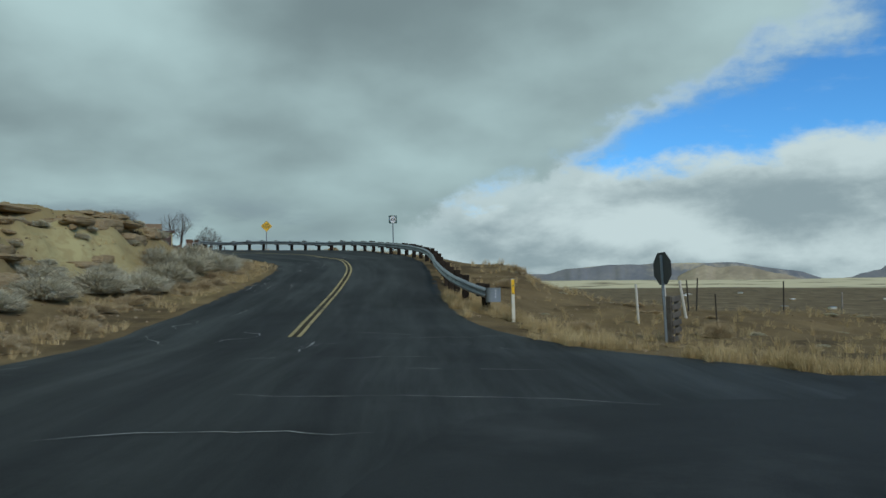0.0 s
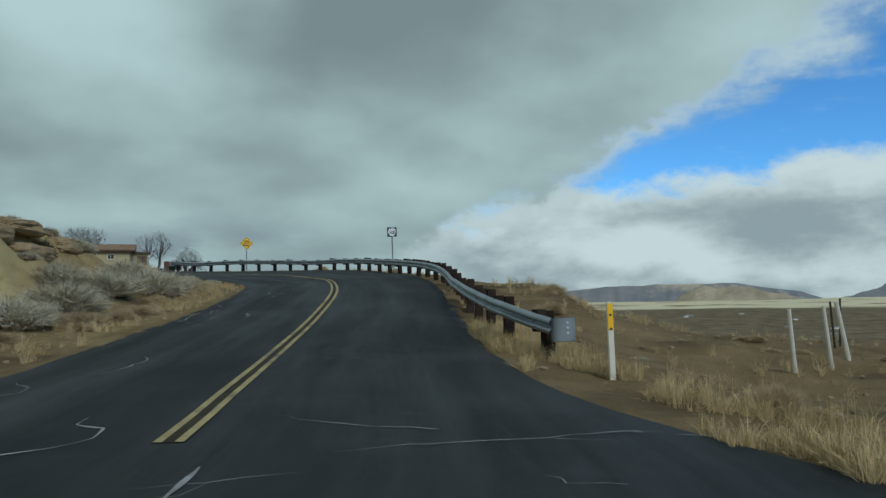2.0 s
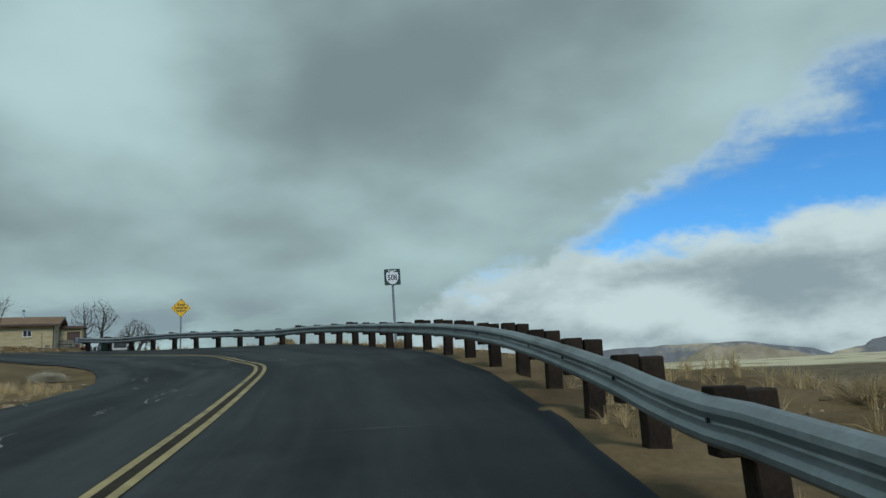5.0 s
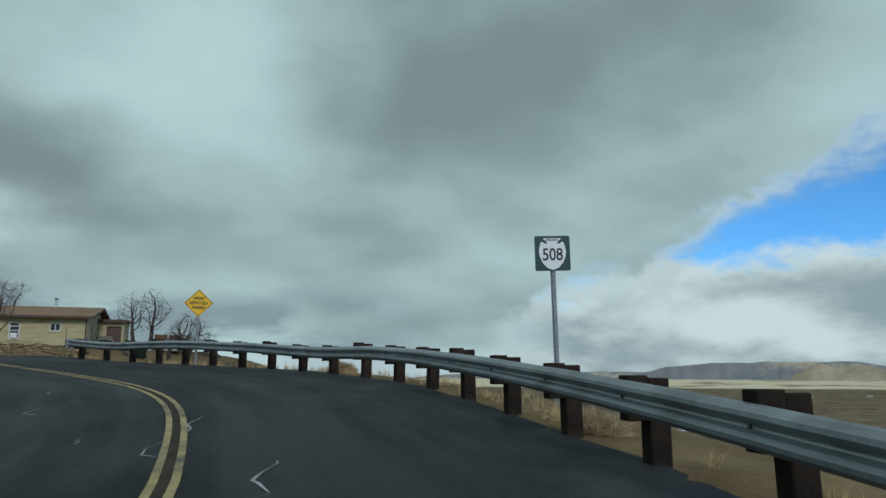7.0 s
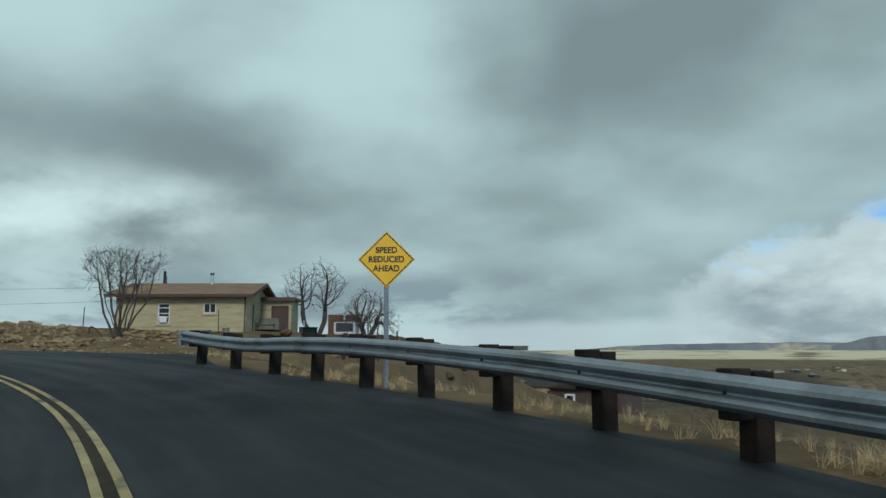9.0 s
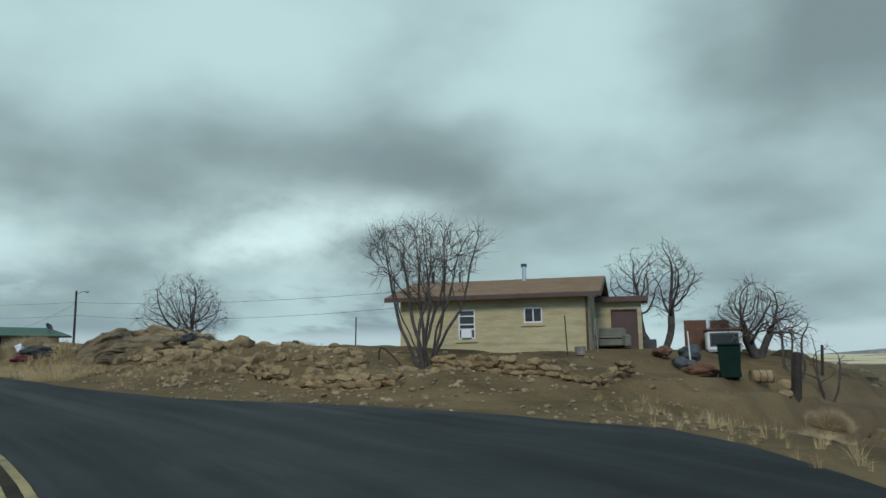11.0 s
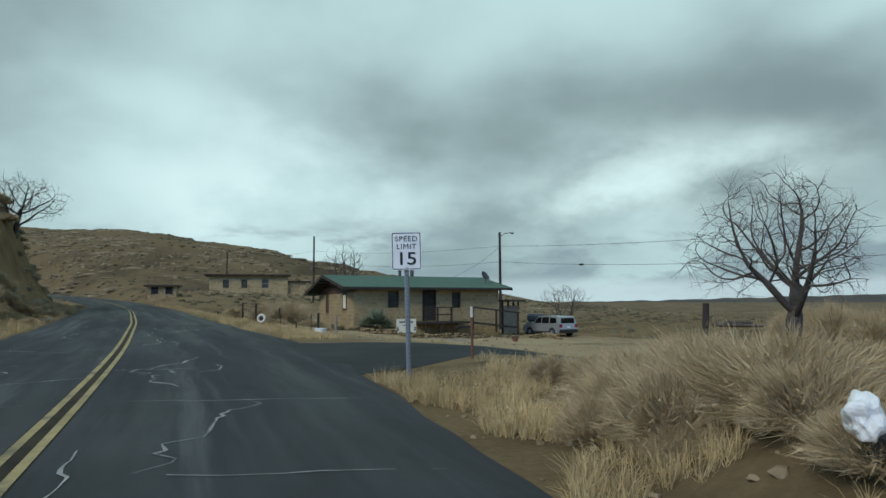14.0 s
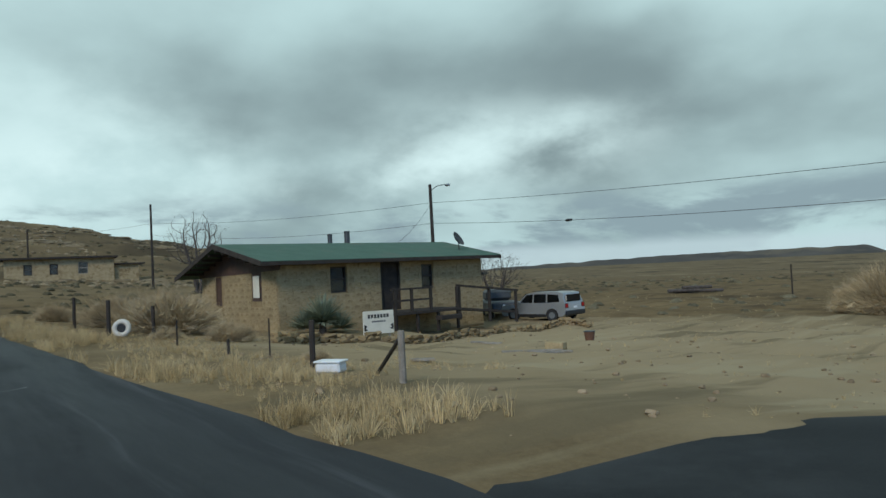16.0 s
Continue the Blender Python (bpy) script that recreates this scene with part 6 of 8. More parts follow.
for x, y, r, h in ((-51.2, 76.6, 0.6, 0.35), (-49.2, 77.9, 0.8, 0.35), (-52.8, 77.6, 0.9, 0.5), (-52.3, 75.7, 1.3, 1.12), (-53.4, 75.6, 1.1, 0.95), (-54.4, 76.3, 1.0, 0.9), (-51.3, 75.5, 1.15, 1.02), (-50.7, 75.05, 0.7, 0.75), (-51.9, 74.8, 0.8, 0.9), (-52.9, 74.7, 0.6, 0.6), (-56.0, 76.9, 0.8, 0.6), (-46.1, 77.4, 0.5, 0.45), (-45.5, 77.1, 0.4, 0.4), (-46.7, 77.5, 0.4, 0.45), (-44.6, 77.4, 0.45, 0.3), (-47.9, 75.3, 0.35, 0.3), (-46.5, 75.3, 0.4, 0.3), (-46.8, 79.3, 0.7, 0.45), (-46.4, 78.2, 0.9, 0.5), (-45.4, 78.3, 0.9, 0.55), (-47.8, 78.3, 0.8, 0.5), (-44.4, 78.9, 0.6, 0.4), (-41.0, 79.0, 0.45, 0.35), (-38.9, 79.2, 0.5, 0.35), (-57.0, 80.0, 1.7, 0.8), (-54.9, 80.8, 1.6, 0.7), (-59.3, 81.8, 1.3, 1.1),
                   (-88.8, 78.3, 2.1, 1.9), (-91.3, 78.6, 2.0, 2.0), (-93.8, 77.8, 1.8, 1.6), (-84.2, 78.6, 0.9, 0.8), (-80.9, 108.9, 1.7, 2.0), (-79.0, 108.0, 2.4, 3.3), (-76.4, 107.9, 2.4, 3.4), (-73.4, 107.4, 2.3, 3.0), (-77.2, 111.0, 2.2, 3.0), (-70.4, 108.0, 2.2, 2.8), (-96.0, 77.5, 1.3, 1.1), (-101.0, 76.5, 1.4, 1.1), (-54.5, 75.6, 0.6, 0.5), (-49.95, 74.75, 0.6, 0.55), (-66.0, 64.2, 1.0, 0.8), (-70.5, 63.6, 1.3, 1.1), (-75.5, 63.9, 1.2, 1.0), (-81.0, 63.2, 1.4, 1.2), (-88.0, 62.6, 1.5, 1.3), (-56.8, 76.6, 0.7, 0.6), (-53.0, 74.9, 0.45, 0.4), (-51.6, 74.6, 0.4, 0.45), (-45.5, 74.5, 0.35, 0.3), (-43.4, 74.9, 0.35, 0.3), (-76.8, 77.6, 0.4, 0.35), (-84.6, 77.0, 0.6, 0.5), (2.6, 30.2, 0.6, 0.5), (3.6, 36.4, 0.8, 0.6), (4.4, 43.0, 0.9, 0.7),
                   (-3.4, 50.6, 0.5, 0.5), (-9.6, 61.3, 0.6, 0.5), (-27.3, 81.5, 0.9, 0.7), (-25.5, 84.0, 1.0, 0.8), (-28.0, 86.5, 0.9, 0.8), (7.2, 18.6, 0.6, 0.6), (3.4, 17.6, 0.5, 0.5)):
    bush(BROWNS, x, y, r, h, "dry brown tangled brush", "dry brush", "dry_bush")
for i in range(70):
    x, y = rng.uniform(3.2, 18), rng.uniform(14, 44)
    q = rng.uniform(0.18, 0.45)
    bush(BROWNS if i % 3 else SAGES, x, y, q, q * 0.55, "low dry brush on the brown slope", "low brush on the slope", "dry_bush")
for i in range(60):
    x, y = rng.uniform(-116, -84), rng.uniform(57, 65.5)
    q = rng.uniform(0.5, 1.3)
    bush(BROWNS, x, y, q, q * 0.7, "dry brush on the bank across the road", "brush across the road", "dry_bush")
for i in range(90):
    x = rng.uniform(-116, -90)
    y = rng.uniform(60.0, 65.8)
    q = rng.uniform(0.35, 0.55)
    bush(SAGES if i % 3 else BROWNS, x, y, q, q * 0.9, "small grey-brown brush tuft on the steep bank", "brush across the road", "dry_bush")
for i in range(34):
    x, y = rng.uniform(-47.5, -39.5), rng.uniform(74.6, 77.8)
    q = rng.uniform(0.22, 0.42)
    bush(BROWNS, x, y, q, q * 0.95, "small dry brush growing between the heap's stones", "brush on the spoil heap", "dry_bush")


def tree(name, x, y, height, crown, stems, seed, label, fork=1.5, base_r=0.11, n_points=800, flare=0.5, step=0.15, droop=0.0, bald=0.35, low=0.35, keep=0.55, cone=0.0):
    """A bare tree grown towards points spread through its crown. crown: middle height, half width, half height."""
    r = np.random.default_rng(seed)
    z = gz(x, y)
    t = thing(name, pose(x, y, z), label, "tree", "bare trees")
    mid, rx, rz = crown
    pts = r.normal(size=(n_points, 3))
    pts /= np.linalg.norm(pts, axis=1)[:, None]
    pts *= (bald + (1 - bald) * r.random(n_points) ** 0.5)[:, None]
    lobes = 1 + 0.16 * np.sin(3 * np.arctan2(pts[:, 1], pts[:, 0]) + seed) + 0.10 * np.sin(5 * np.arctan2(pts[:, 2], pts[:, 0]) + 2 * seed)
    pts *= lobes[:, None]
    pts = pts * np.array([rx, rx, rz]) + np.array([0, 0, mid])
    pts[:, 2] -= droop * (np.hypot(pts[:, 0], pts[:, 1]) / rx) ** 2
    pts = pts[pts[:, 2] > low]
    if cone:
        pts = pts[np.hypot(pts[:, 0], pts[:, 1]) < 0.3 + cone * (pts[:, 2] - 0.7)]
    # the trunk, or several stems fanning out of one root
    pos, par = [], []
    for s in range(stems):
        a = 6.283 * (s + 0.4 * r.random()) / stems
        p = np.array([0.07 * math.cos(a), 0.07 * math.sin(a), -0.25]) if stems > 1 else np.array([0.0, 0.0, -0.25])
        fl = flare * (1.0 if stems < 5 else r.uniform(0.25, 1.15))
        d = np.array([fl * math.cos(a), fl * math.sin(a), 1.0]) if stems > 1 else np.array([0.05, 0.0, 1.0])
        last = -1
        n = max(2, int((fork + 0.25) / step))
        for i in range(n):
            pos.append(p.copy())
            par.append(last)
            last = len(pos) - 1
            d = d + r.normal(0, 0.07, 3)
            d[2] = max(d[2], 0.6)
            p = p + d / np.linalg.norm(d) * step
    pos, par = np.array(pos), list(par)
    alive = np.ones(len(pts), bool)
    near = np.full(len(pts), 1e9)
    who = np.zeros(len(pts), int)
    fresh = np.arange(len(pos))
    forks = {}
    for _ in range(140):
        if not alive.any() or not len(fresh):
            break
        d2 = np.linalg.norm(pts[:, None, :] - pos[None, fresh, :], axis=2)
        j = d2.argmin(1)
        m = d2[np.arange(len(pts)), j]
        better = m < near
        near[better], who[better] = m[better], fresh[j[better]]
        alive &= near > step * 1.3
        pull = {}
        for i in np.nonzero(alive & (near < 2.6 * max(rx, rz)))[0]:
            v = pts[i] - pos[who[i]]
            pull.setdefault(int(who[i]), []).append(v / np.linalg.norm(v))
        grown = []
        for w, vs_ in pull.items():
            if forks.get(w, 0) > 1:
                continue
            forks[w] = forks.get(w, 0) + 1
            d = np.mean(vs_, axis=0) + r.normal(0, 0.07, 3)
            if par[w] >= 0:
                d = d + keep * (pos[w] - pos[par[w]]) / step
            grown.append(pos[w] + d / (np.linalg.norm(d) + 1e-6) * step)
            par.append(w)
        if not grown or len(pos) > 8000:
            par = par[:len(pos)]
            break
        fresh = np.arange(len(pos), len(pos) + len(grown))
        pos = np.vstack([pos, np.array(grown)])
    par = np.array(par)
    # thickness: the twigs carried by each piece
    load = np.ones(len(pos))
    kids = np.zeros(len(pos), int)
    for i in range(len(pos) - 1, -1, -1):
        if par[i] >= 0:
            load[par[i]] += load[i]
            kids[par[i]] += 1
    rad = np.maximum(base_r * (load / load.max()) ** 0.55, 0.0065)
    wood, fine = ([], []), ([], [])

    def piece(p, q, r0, r1):
        vs, fs = wood if r0 > 0.02 else fine
        n = 7 if r0 > 0.05 else 5 if r0 > 0.02 else 3
        p, q = Vector(p), Vector(q)
        m = (q - p).to_track_quat("Z", "Y").to_matrix()
        i = len(vs)
        for c_, rr in ((p, r0), (q, r1)):
            vs.extend(c_ + m @ Vector((rr * math.cos(6.2832 * k / n), rr * math.sin(6.2832 * k / n), 0)) for k in range(n))
        fs.extend((i + k, i + (k + 1) % n, i + n + (k + 1) % n, i + n + k) for k in range(n))
    for i in range(len(pos)):
        if par[i] >= 0:
            d = (pos[i] - pos[par[i]]) * 0.06
            piece(pos[par[i]] - d, pos[i] + d, rad[par[i]] if rad[par[i]] < 1.6 * rad[i] else rad[i] * 1.15, rad[i])
        if kids[i] == 0 or (rad[i] < 0.012 and r.random() < 0.35):
            back = (pos[i] - pos[par[i]]) / step if par[i] >= 0 else np.array([0, 0, 1.0])
            for _ in range(3):
                d = back + r.normal(0, 0.36, 3) + np.array([0, 0, 0.10 - droop * 0.3])
                piece(pos[i], pos[i] + d / np.linalg.norm(d) * r.uniform(0.2, 0.55) * min(1.3, rx / 2), 0.0055, 0.002)
    place("trunk", mesh_of("trunk", *wood, BARK, True), t, "dark forking trunk and limbs")
    place("crown", mesh_of("crown", *fine, TWIG), t, "leafless grey twigs")
    return t


tree("bare_tree", -37.1, 80.45, 4.0, (2.9, 2.25, 1.2), 10, 5, "bare many-stemmed tree before the stucco house", fork=2.1, base_r=0.055, n_points=2200, flare=0.5, bald=0.0, step=0.15, low=1.7, keep=1.3, cone=0.58)
tree("bare_tree", -62.5, 88.25, 5.8, (4.2, 2.5, 1.75), 1, 15, "bare round-crowned tree with a forked dark trunk", fork=2.2, base_r=0.25, n_points=1200, droop=0.6, step=0.16)
tree("bare_tree", -36.9, 97.5, 5.0, (3.5, 2.2, 1.6), 2, 23, "bare spreading tree behind the lean-to", fork=1.3, base_r=0.17, n_points=700, flare=0.5)
tree("bare_tree", -32.15, 96.0, 3.0, (2.1, 1.9, 1.1), 3, 31, "low bare tree with drooping grey twigs", fork=0.9, base_r=0.17, n_points=1900, flare=0.35, droop=1.0, step=0.14)
tree("bare_tree", -141.2, 95.4, 8.6, (5.6, 2.9, 2.9), 3, 44, "tall bare tree beyond the stone house", fork=2.0, base_r=0.2, n_points=700, flare=0.25, step=0.26)
tree("bare_tree", -106.0, 61.5, 4.6, (2.6, 3.1, 1.6), 2, 52, "bare tree on the bank across the road", fork=1.0, base_r=0.18, n_points=900, step=0.18)
tree("bare_tree", -112.0, 112.0, 4.5, (2.8, 2.6, 1.6), 4, 63, "bare shrubby tree behind the stone house", fork=0.9, base_r=0.1, n_points=800, step=0.2)
tree("bare_tree", -30.0, 92.6, 2.4, (1.5, 0.8, 0.9), 3, 71, "dead blackened shrub by the drive", fork=0.6, base_r=0.06, n_points=60)
tree("bare_tree", -28.8, 91.2, 2.1, (1.3, 0.9, 0.8), 3, 72, "dead blackened shrub by the drive", fork=0.5, base_r=0.05, n_points=60)


# ---- stones ----
def stone_mesh(seed, flat=0.6, blocky=0.5, mat=None, name="stone"):
    r = random.Random(seed)
    bm = bmesh.new()
    for _ in range(22):
        v = Vector((r.gauss(0, 1), r.gauss(0, 1), r.gauss(0, 1))).normalized()
        m_ = max(abs(v.x), abs(v.y), abs(v.z))
        v = v.lerp(v / m_, blocky) * 0.5
        bm.verts.new((v.x, v.y * 0.85, v.z * flat))
    bmesh.ops.convex_hull(bm, input=bm.verts[:])
    bmesh.ops.delete(bm, geom=[v for v in bm.verts if not v.link_faces], context="VERTS")
    me = bpy.data.meshes.new(name)
    bm.to_mesh(me)
    bm.free()
    me.materials.append(mat or ROCK)
    return me


STONES = [stone_mesh(100 + i, 0.66, 0.92) for i in range(8)]


def boulder_mesh(seed, flat=0.75, mat=None, cuts=7, depth=0.40):
    """A weathered rock: a ball cut by a few flat breaks, with pits and worn edges."""
    r = random.Random(seed)
    bm = bmesh.new()
    bmesh.ops.create_icosphere(bm, subdivisions=4, radius=0.55)
    planes = []
    for _ in range(cuts):
        n = Vector((r.gauss(0, 1), r.gauss(0, 1), r.gauss(0, 0.8))).normalized()
        planes.append((n, r.uniform(depth - 0.09, depth + 0.07)))
    for v in bm.verts:
        p = v.co * (1 + 0.10 * noise.noise(v.co * 2.5 + Vector((seed, 0, 0))))
        for n, d in planes:
            over = p.dot(n) - d
            if over > 0:
                p = p - n * over * 0.93
        v.co = p * (1 + 0.045 * noise.noise(p * 7 + Vector((0, seed, 0))) + 0.02 * noise.noise(p * 18))
        v.co.z *= flat
    me = bpy.data.meshes.new("boulder")
    bm.to_mesh(me)
    bm.free()
    me.materials.append(mat or ROCK)
    me.shade_smooth()
    return me


BOULDERS = [boulder_mesh(200 + i, 0.7) for i in range(10)]


def slab_mesh(seed, flat=0.42):
    """A weathered bedded sandstone block: split layers, worn edges, pitted faces."""
    bm = bmesh.new()
    bmesh.ops.create_cube(bm, size=1.0)
    bmesh.ops.subdivide_edges(bm, edges=bm.edges[:], cuts=12, use_grid_fill=True)
    for v in bm.verts:
        p = v.co
        q = p.normalized() * 0.62
        p = p.lerp(q, 0.42)
        layer = math.floor((p.z + 0.5) * 5 + noise.noise(Vector((p.x * 1.5, p.y * 1.5, seed))) * 0.6)
        push = 1 + 0.16 * noise.noise(Vector((layer * 3.7, seed * 2.1, math.atan2(p.y, p.x) * 0.8))) + 0.14 * noise.noise(p * 2.2 + Vector((seed, 0, 0))) + 0.05 * noise.noise(p * 7 + Vector((0, seed, 0)))
        v.co = Vector((p.x * push, p.y * push * 0.85, p.z * flat * (1 + 0.2 * noise.noise(p * 1.7 + Vector((0, 0, seed))))))
    me = bpy.data.meshes.new("slab")
    bm.to_mesh(me)
    bm.free()
    me.materials.append(OUTCROP)
    return me


SLABS = [slab_mesh(300 + i) for i in range(6)]


def stone_wall(line, courses, size, label, seed, lift=0.0, mat_set=None):
    r = random.Random(seed)
    a = catmull([(*p, 0) for p in line], 0.15)
    seg = np.r_[0, np.cumsum(np.linalg.norm(np.diff(a[:, :2], axis=0), axis=1))]
    w = thing("stone_wall", pose(a[0, 0], a[0, 1], gz(a[0, 0], a[0, 1])), label, "stone wall")
    inv = w.matrix_world.inverted()
    count = 0
    for c_ in range(courses):
        s = r.uniform(0, 0.2)
        while s < seg[-1] and count < 300:
            l = size * r.uniform(0.75, 1.6)
            if c_ == courses - 1 and r.random() < 0.3:
                s += l
                continue
            x, y = np.interp(s + l / 2, seg, a[:, 0]), np.interp(s + l / 2, seg, a[:, 1])
            i = min(int(np.searchsorted(seg, s + l / 2)), len(a) - 1)
            turn = math.degrees(math.atan2(a[i, 1] - a[i - 1, 1], a[i, 0] - a[i - 1, 0]))
            h = size * 0.62 * r.uniform(0.8, 1.15)
            z = gz(x, y) + lift + (c_ + 0.42) * size * 0.52
            m_ = pose(x + r.uniform(-0.05, 0.05), y + r.uniform(-0.05, 0.05), z, r.uniform(-7, 7), r.uniform(-7, 7), turn + r.uniform(-12, 12)) @ Matrix.Diagonal((l * 1.08, size * r.uniform(0.9, 1.3), h * 1.5, 1))
            place("stone", STONES[r.randrange(8)], w, "", inv @ m_)
            count += 1
            s += l * 0.98
    return w


stone_wall([(-31.7, 82.6), (-31.9, 81.6), (-32.6, 80.4), (-34.0, 79.95), (-35.6, 80.1), (-36.5, 80.3)], 4, 0.27, "dry-laid tan field-stone retaining wall before the house", 3, -0.12)
stone_wall([(-34.8, 77.0), (-35.7, 76.6), (-37.0, 76.2), (-38.6, 76.0), (-39.6, 76.2)], 3, 0.29, "tumbled field-stone wall at the road bank", 4, -0.1)
stone_wall([(-81.9, 78.9), (-83.6, 80.9), (-83.8, 82.6), (-83.9, 84.6), (-85.1, 88.3), (-86.3, 91.6), (-86.9, 94.6), (-85.9, 95.0)], 3, 0.25, "low dry-stone border wall round the yard", 5, -0.08)


def boulder(x, y, s, seed, label="tan sandstone boulder lying on the dirt", kinds=None, sink=0.3, flat=1.0, group="loose boulders"):
    r = random.Random(seed)
    kinds = kinds or BOULDERS
    ob = place("boulder", kinds[r.randrange(len(kinds))], None, "", pose(x, y, gz(x, y) + s * (0.36 - sink) * flat, r.uniform(-14, 14), r.uniform(-14, 14), r.uniform(0, 360)) @ Matrix.Diagonal((s, s * r.uniform(0.8, 1.1), s * flat, 1)))
    return tagged(ob, label, "boulder", group)


r2 = random.Random(9)
for i in range(46):
    f = r2.random() ** 1.5
    x = -37.2 - 13.5 * f
    y = 75.6 + r2.uniform(0, 2.6) + 1.4 * (1 - f) * r2.random()
    boulder(x, y, r2.choice((0.16, 0.2, 0.26, 0.34, 0.42)) * r2.uniform(0.8, 1.2), 500 + i, "tan sandstone block in the spoil heap by the road", STONES, 0.2, group="spoil heap blocks")


def outcrop(x, y, z, size, turn, dip, seed, label, mat=None):
    """One big tilted sandstone bed: split layers stepping back along its edge, worn round on top."""
    bm = bmesh.new()
    bmesh.ops.create_cube(bm, size=1.0)
    bmesh.ops.subdivide_edges(bm, edges=bm.edges[:], cuts=40 if mat else 26, use_grid_fill=True)
    cut = 0.26 if mat else 0.13
    for v in bm.verts:
        p = v.co
        p = p.lerp(p.normalized() * 0.58, 0.55)
        bed = (p.z + 0.5) * 6 + 0.8 * noise.noise(Vector((p.x * 1.3, p.y * 1.3, seed)))
        step = math.floor(bed)
        lip = min(1.0, (bed - step) * 3.5)
        push = 1 + cut * noise.noise(Vector((step * 3.7, seed, math.atan2(p.y, p.x) * 1.1))) * lip + 0.12 * noise.noise(p * 2.4 + Vector((seed, 0, 0))) + 0.035 * noise.noise(p * 9) + 0.015 * noise.noise(p * 22)
        q = 1 + 0.16 * noise.noise(p * 2.0 + Vector((0, 0, seed))) + 0.03 * noise.noise(p * 11)
        w = Vector((p.x * size[0], p.y * size[1], p.z * size[2]))
        push += 0.07 * noise.noise(w * 2.2 + Vector((seed, 0, 0))) + 0.03 * noise.noise(w * 7)
        v.co = Vector((p.x * push, p.y * push, p.z * (q + 0.16 * noise.noise(w * 1.6) + 0.08 * noise.noise(w * 5))))
    ob = part("boulder", bm, mat or OUTCROP, smooth=True)
    ob.matrix_world = pose(x, y, z, 0, dip, turn) @ Matrix.Diagonal((*size, 1))
    return tagged(ob, label, "boulder", "tilted sandstone slabs")


outcrop(-47.15, 76.25, 5.60, (2.35, 1.7, 1.2), 4, -26, 3.0, "large tilted bedded sandstone slab in the spoil heap", HEAP_STONE)
outcrop(-46.0, 75.7, 5.55, (1.5, 0.9, 0.5), -12, -10, 5.0, "thin tilted sandstone slab in the spoil heap", HEAP_STONE)
outcrop(-44.9, 76.6, 5.75, (1.5, 1.1, 1.05), 20, -8, 7.0, "rounded pale sandstone block in the spoil heap", HEAP_STONE)
outcrop(-43.3, 77.1, 5.85, (0.7, 0.65, 0.5), -30, 10, 9.0, "pale sandstone block in the spoil heap", HEAP_STONE)
LICHEN = material("dark_lichened_stone", (0.035, 0.032, 0.026), (0.105, 0.09, 0.068), 3, 0.95, 0, 0.5, 14)
for i, (x, y, lx, h) in enumerate(((-15.6, 22.6, 2.6, 0.5), (-15.9, 26.2, 3.2, 0.45), (-15.8, 29.8, 2.8, 0.5), (-15.6, 33.0, 2.4, 0.4), (-17.2, 24.4, 3.0, 0.4), (-17.4, 29.0, 3.4, 0.4), (-17.0, 33.8, 2.6, 0.35), (-15.0, 20.0, 2.0, 0.4), (-14.3, 31.4, 1.4, 0.35), (-13.6, 21.6, 1.2, 0.3))):
    ob = outcrop(x, y, gz(x, y) + 0.02, (lx, 1.1, h * 0.7), 88 + 12 * math.sin(i * 2.3), 3 * math.sin(i * 1.7), 20.0 + i, "yellow bedded sandstone ledge along the bank's top")
    tagged(ob, "yellow bedded sandstone ledge along the bank's top", "ledge", "sandstone ledges on the bank")
for i in range(22):
    y = 19.5 + 18.5 * r2.random()
    k, _ = road_at(-5.0, y)
    p = ROAD[k[0], :2] - RIGHT[k[0]] * (ROAD[k[0], 3] + r2.uniform(4.6, 7.6))
    ob = outcrop(p[0], p[1], gz(p[0], p[1]) - 0.05, (r2.uniform(0.9, 2.2), r2.uniform(0.5, 0.9), r2.uniform(0.3, 0.6)), 90 + r2.uniform(-18, 18), r2.uniform(-5, 5), 50.0 + i, "yellow sandstone rib standing out of the cut bank")
    tagged(ob, "yellow sandstone rib standing out of the cut bank", "ledge", "sandstone ribs in the cut bank")
for i in range(40):
    boulder(r2.uniform(-50.6, -48.0), r2.uniform(75.3, 76.9), r2.choice((0.2, 0.28, 0.36, 0.46)), 700 + i, "angular brown sandstone block in the spoil heap", STONES, 0.16, 0.8, "spoil heap blocks")
for i in range(78):
    f = r2.random()
    x, y = -46.4 + 4.5 * f, 75.7 + 1.6 * r2.random()
    boulder(x, y, r2.choice((0.18, 0.24, 0.3, 0.38, 0.46)) * r2.uniform(0.85, 1.2), 1300 + i, "angular tan sandstone block piled on the heap", STONES if i % 4 else SLABS, 0.12, 0.85, "piled blocks on the heap")
for i in range(16):
    boulder(r2.uniform(-42.5, -36.5), r2.uniform(76.0, 79.3), r2.choice((0.3, 0.4, 0.55)), 1400 + i, "flat sandstone slab lying on the dirt slope", SLABS, 0.3, 0.8, "slabs on the dirt slope")
DARK_STONE = [boulder_mesh(400 + i, 0.85, LICHEN, 4, 0.46) for i in range(3)]
for i, (x, y, s_) in enumerate(((-45.5, 77.6, 0.28), (-44.95, 77.5, 0.36), (-44.65, 77.7, 0.33), (-44.2, 77.5, 0.3), (-43.95, 77.6, 0.26), (-43.4, 77.5, 0.28), (-40.6, 78.6, 0.25), (-50.5, 76.5, 0.24), (-49.8, 76.9, 0.26))):
    boulder(x, y, s_, 760 + i, "dark lichened stone on the heap's crest", DARK_STONE, 0.1, 1.0, "dark stones on the heap")
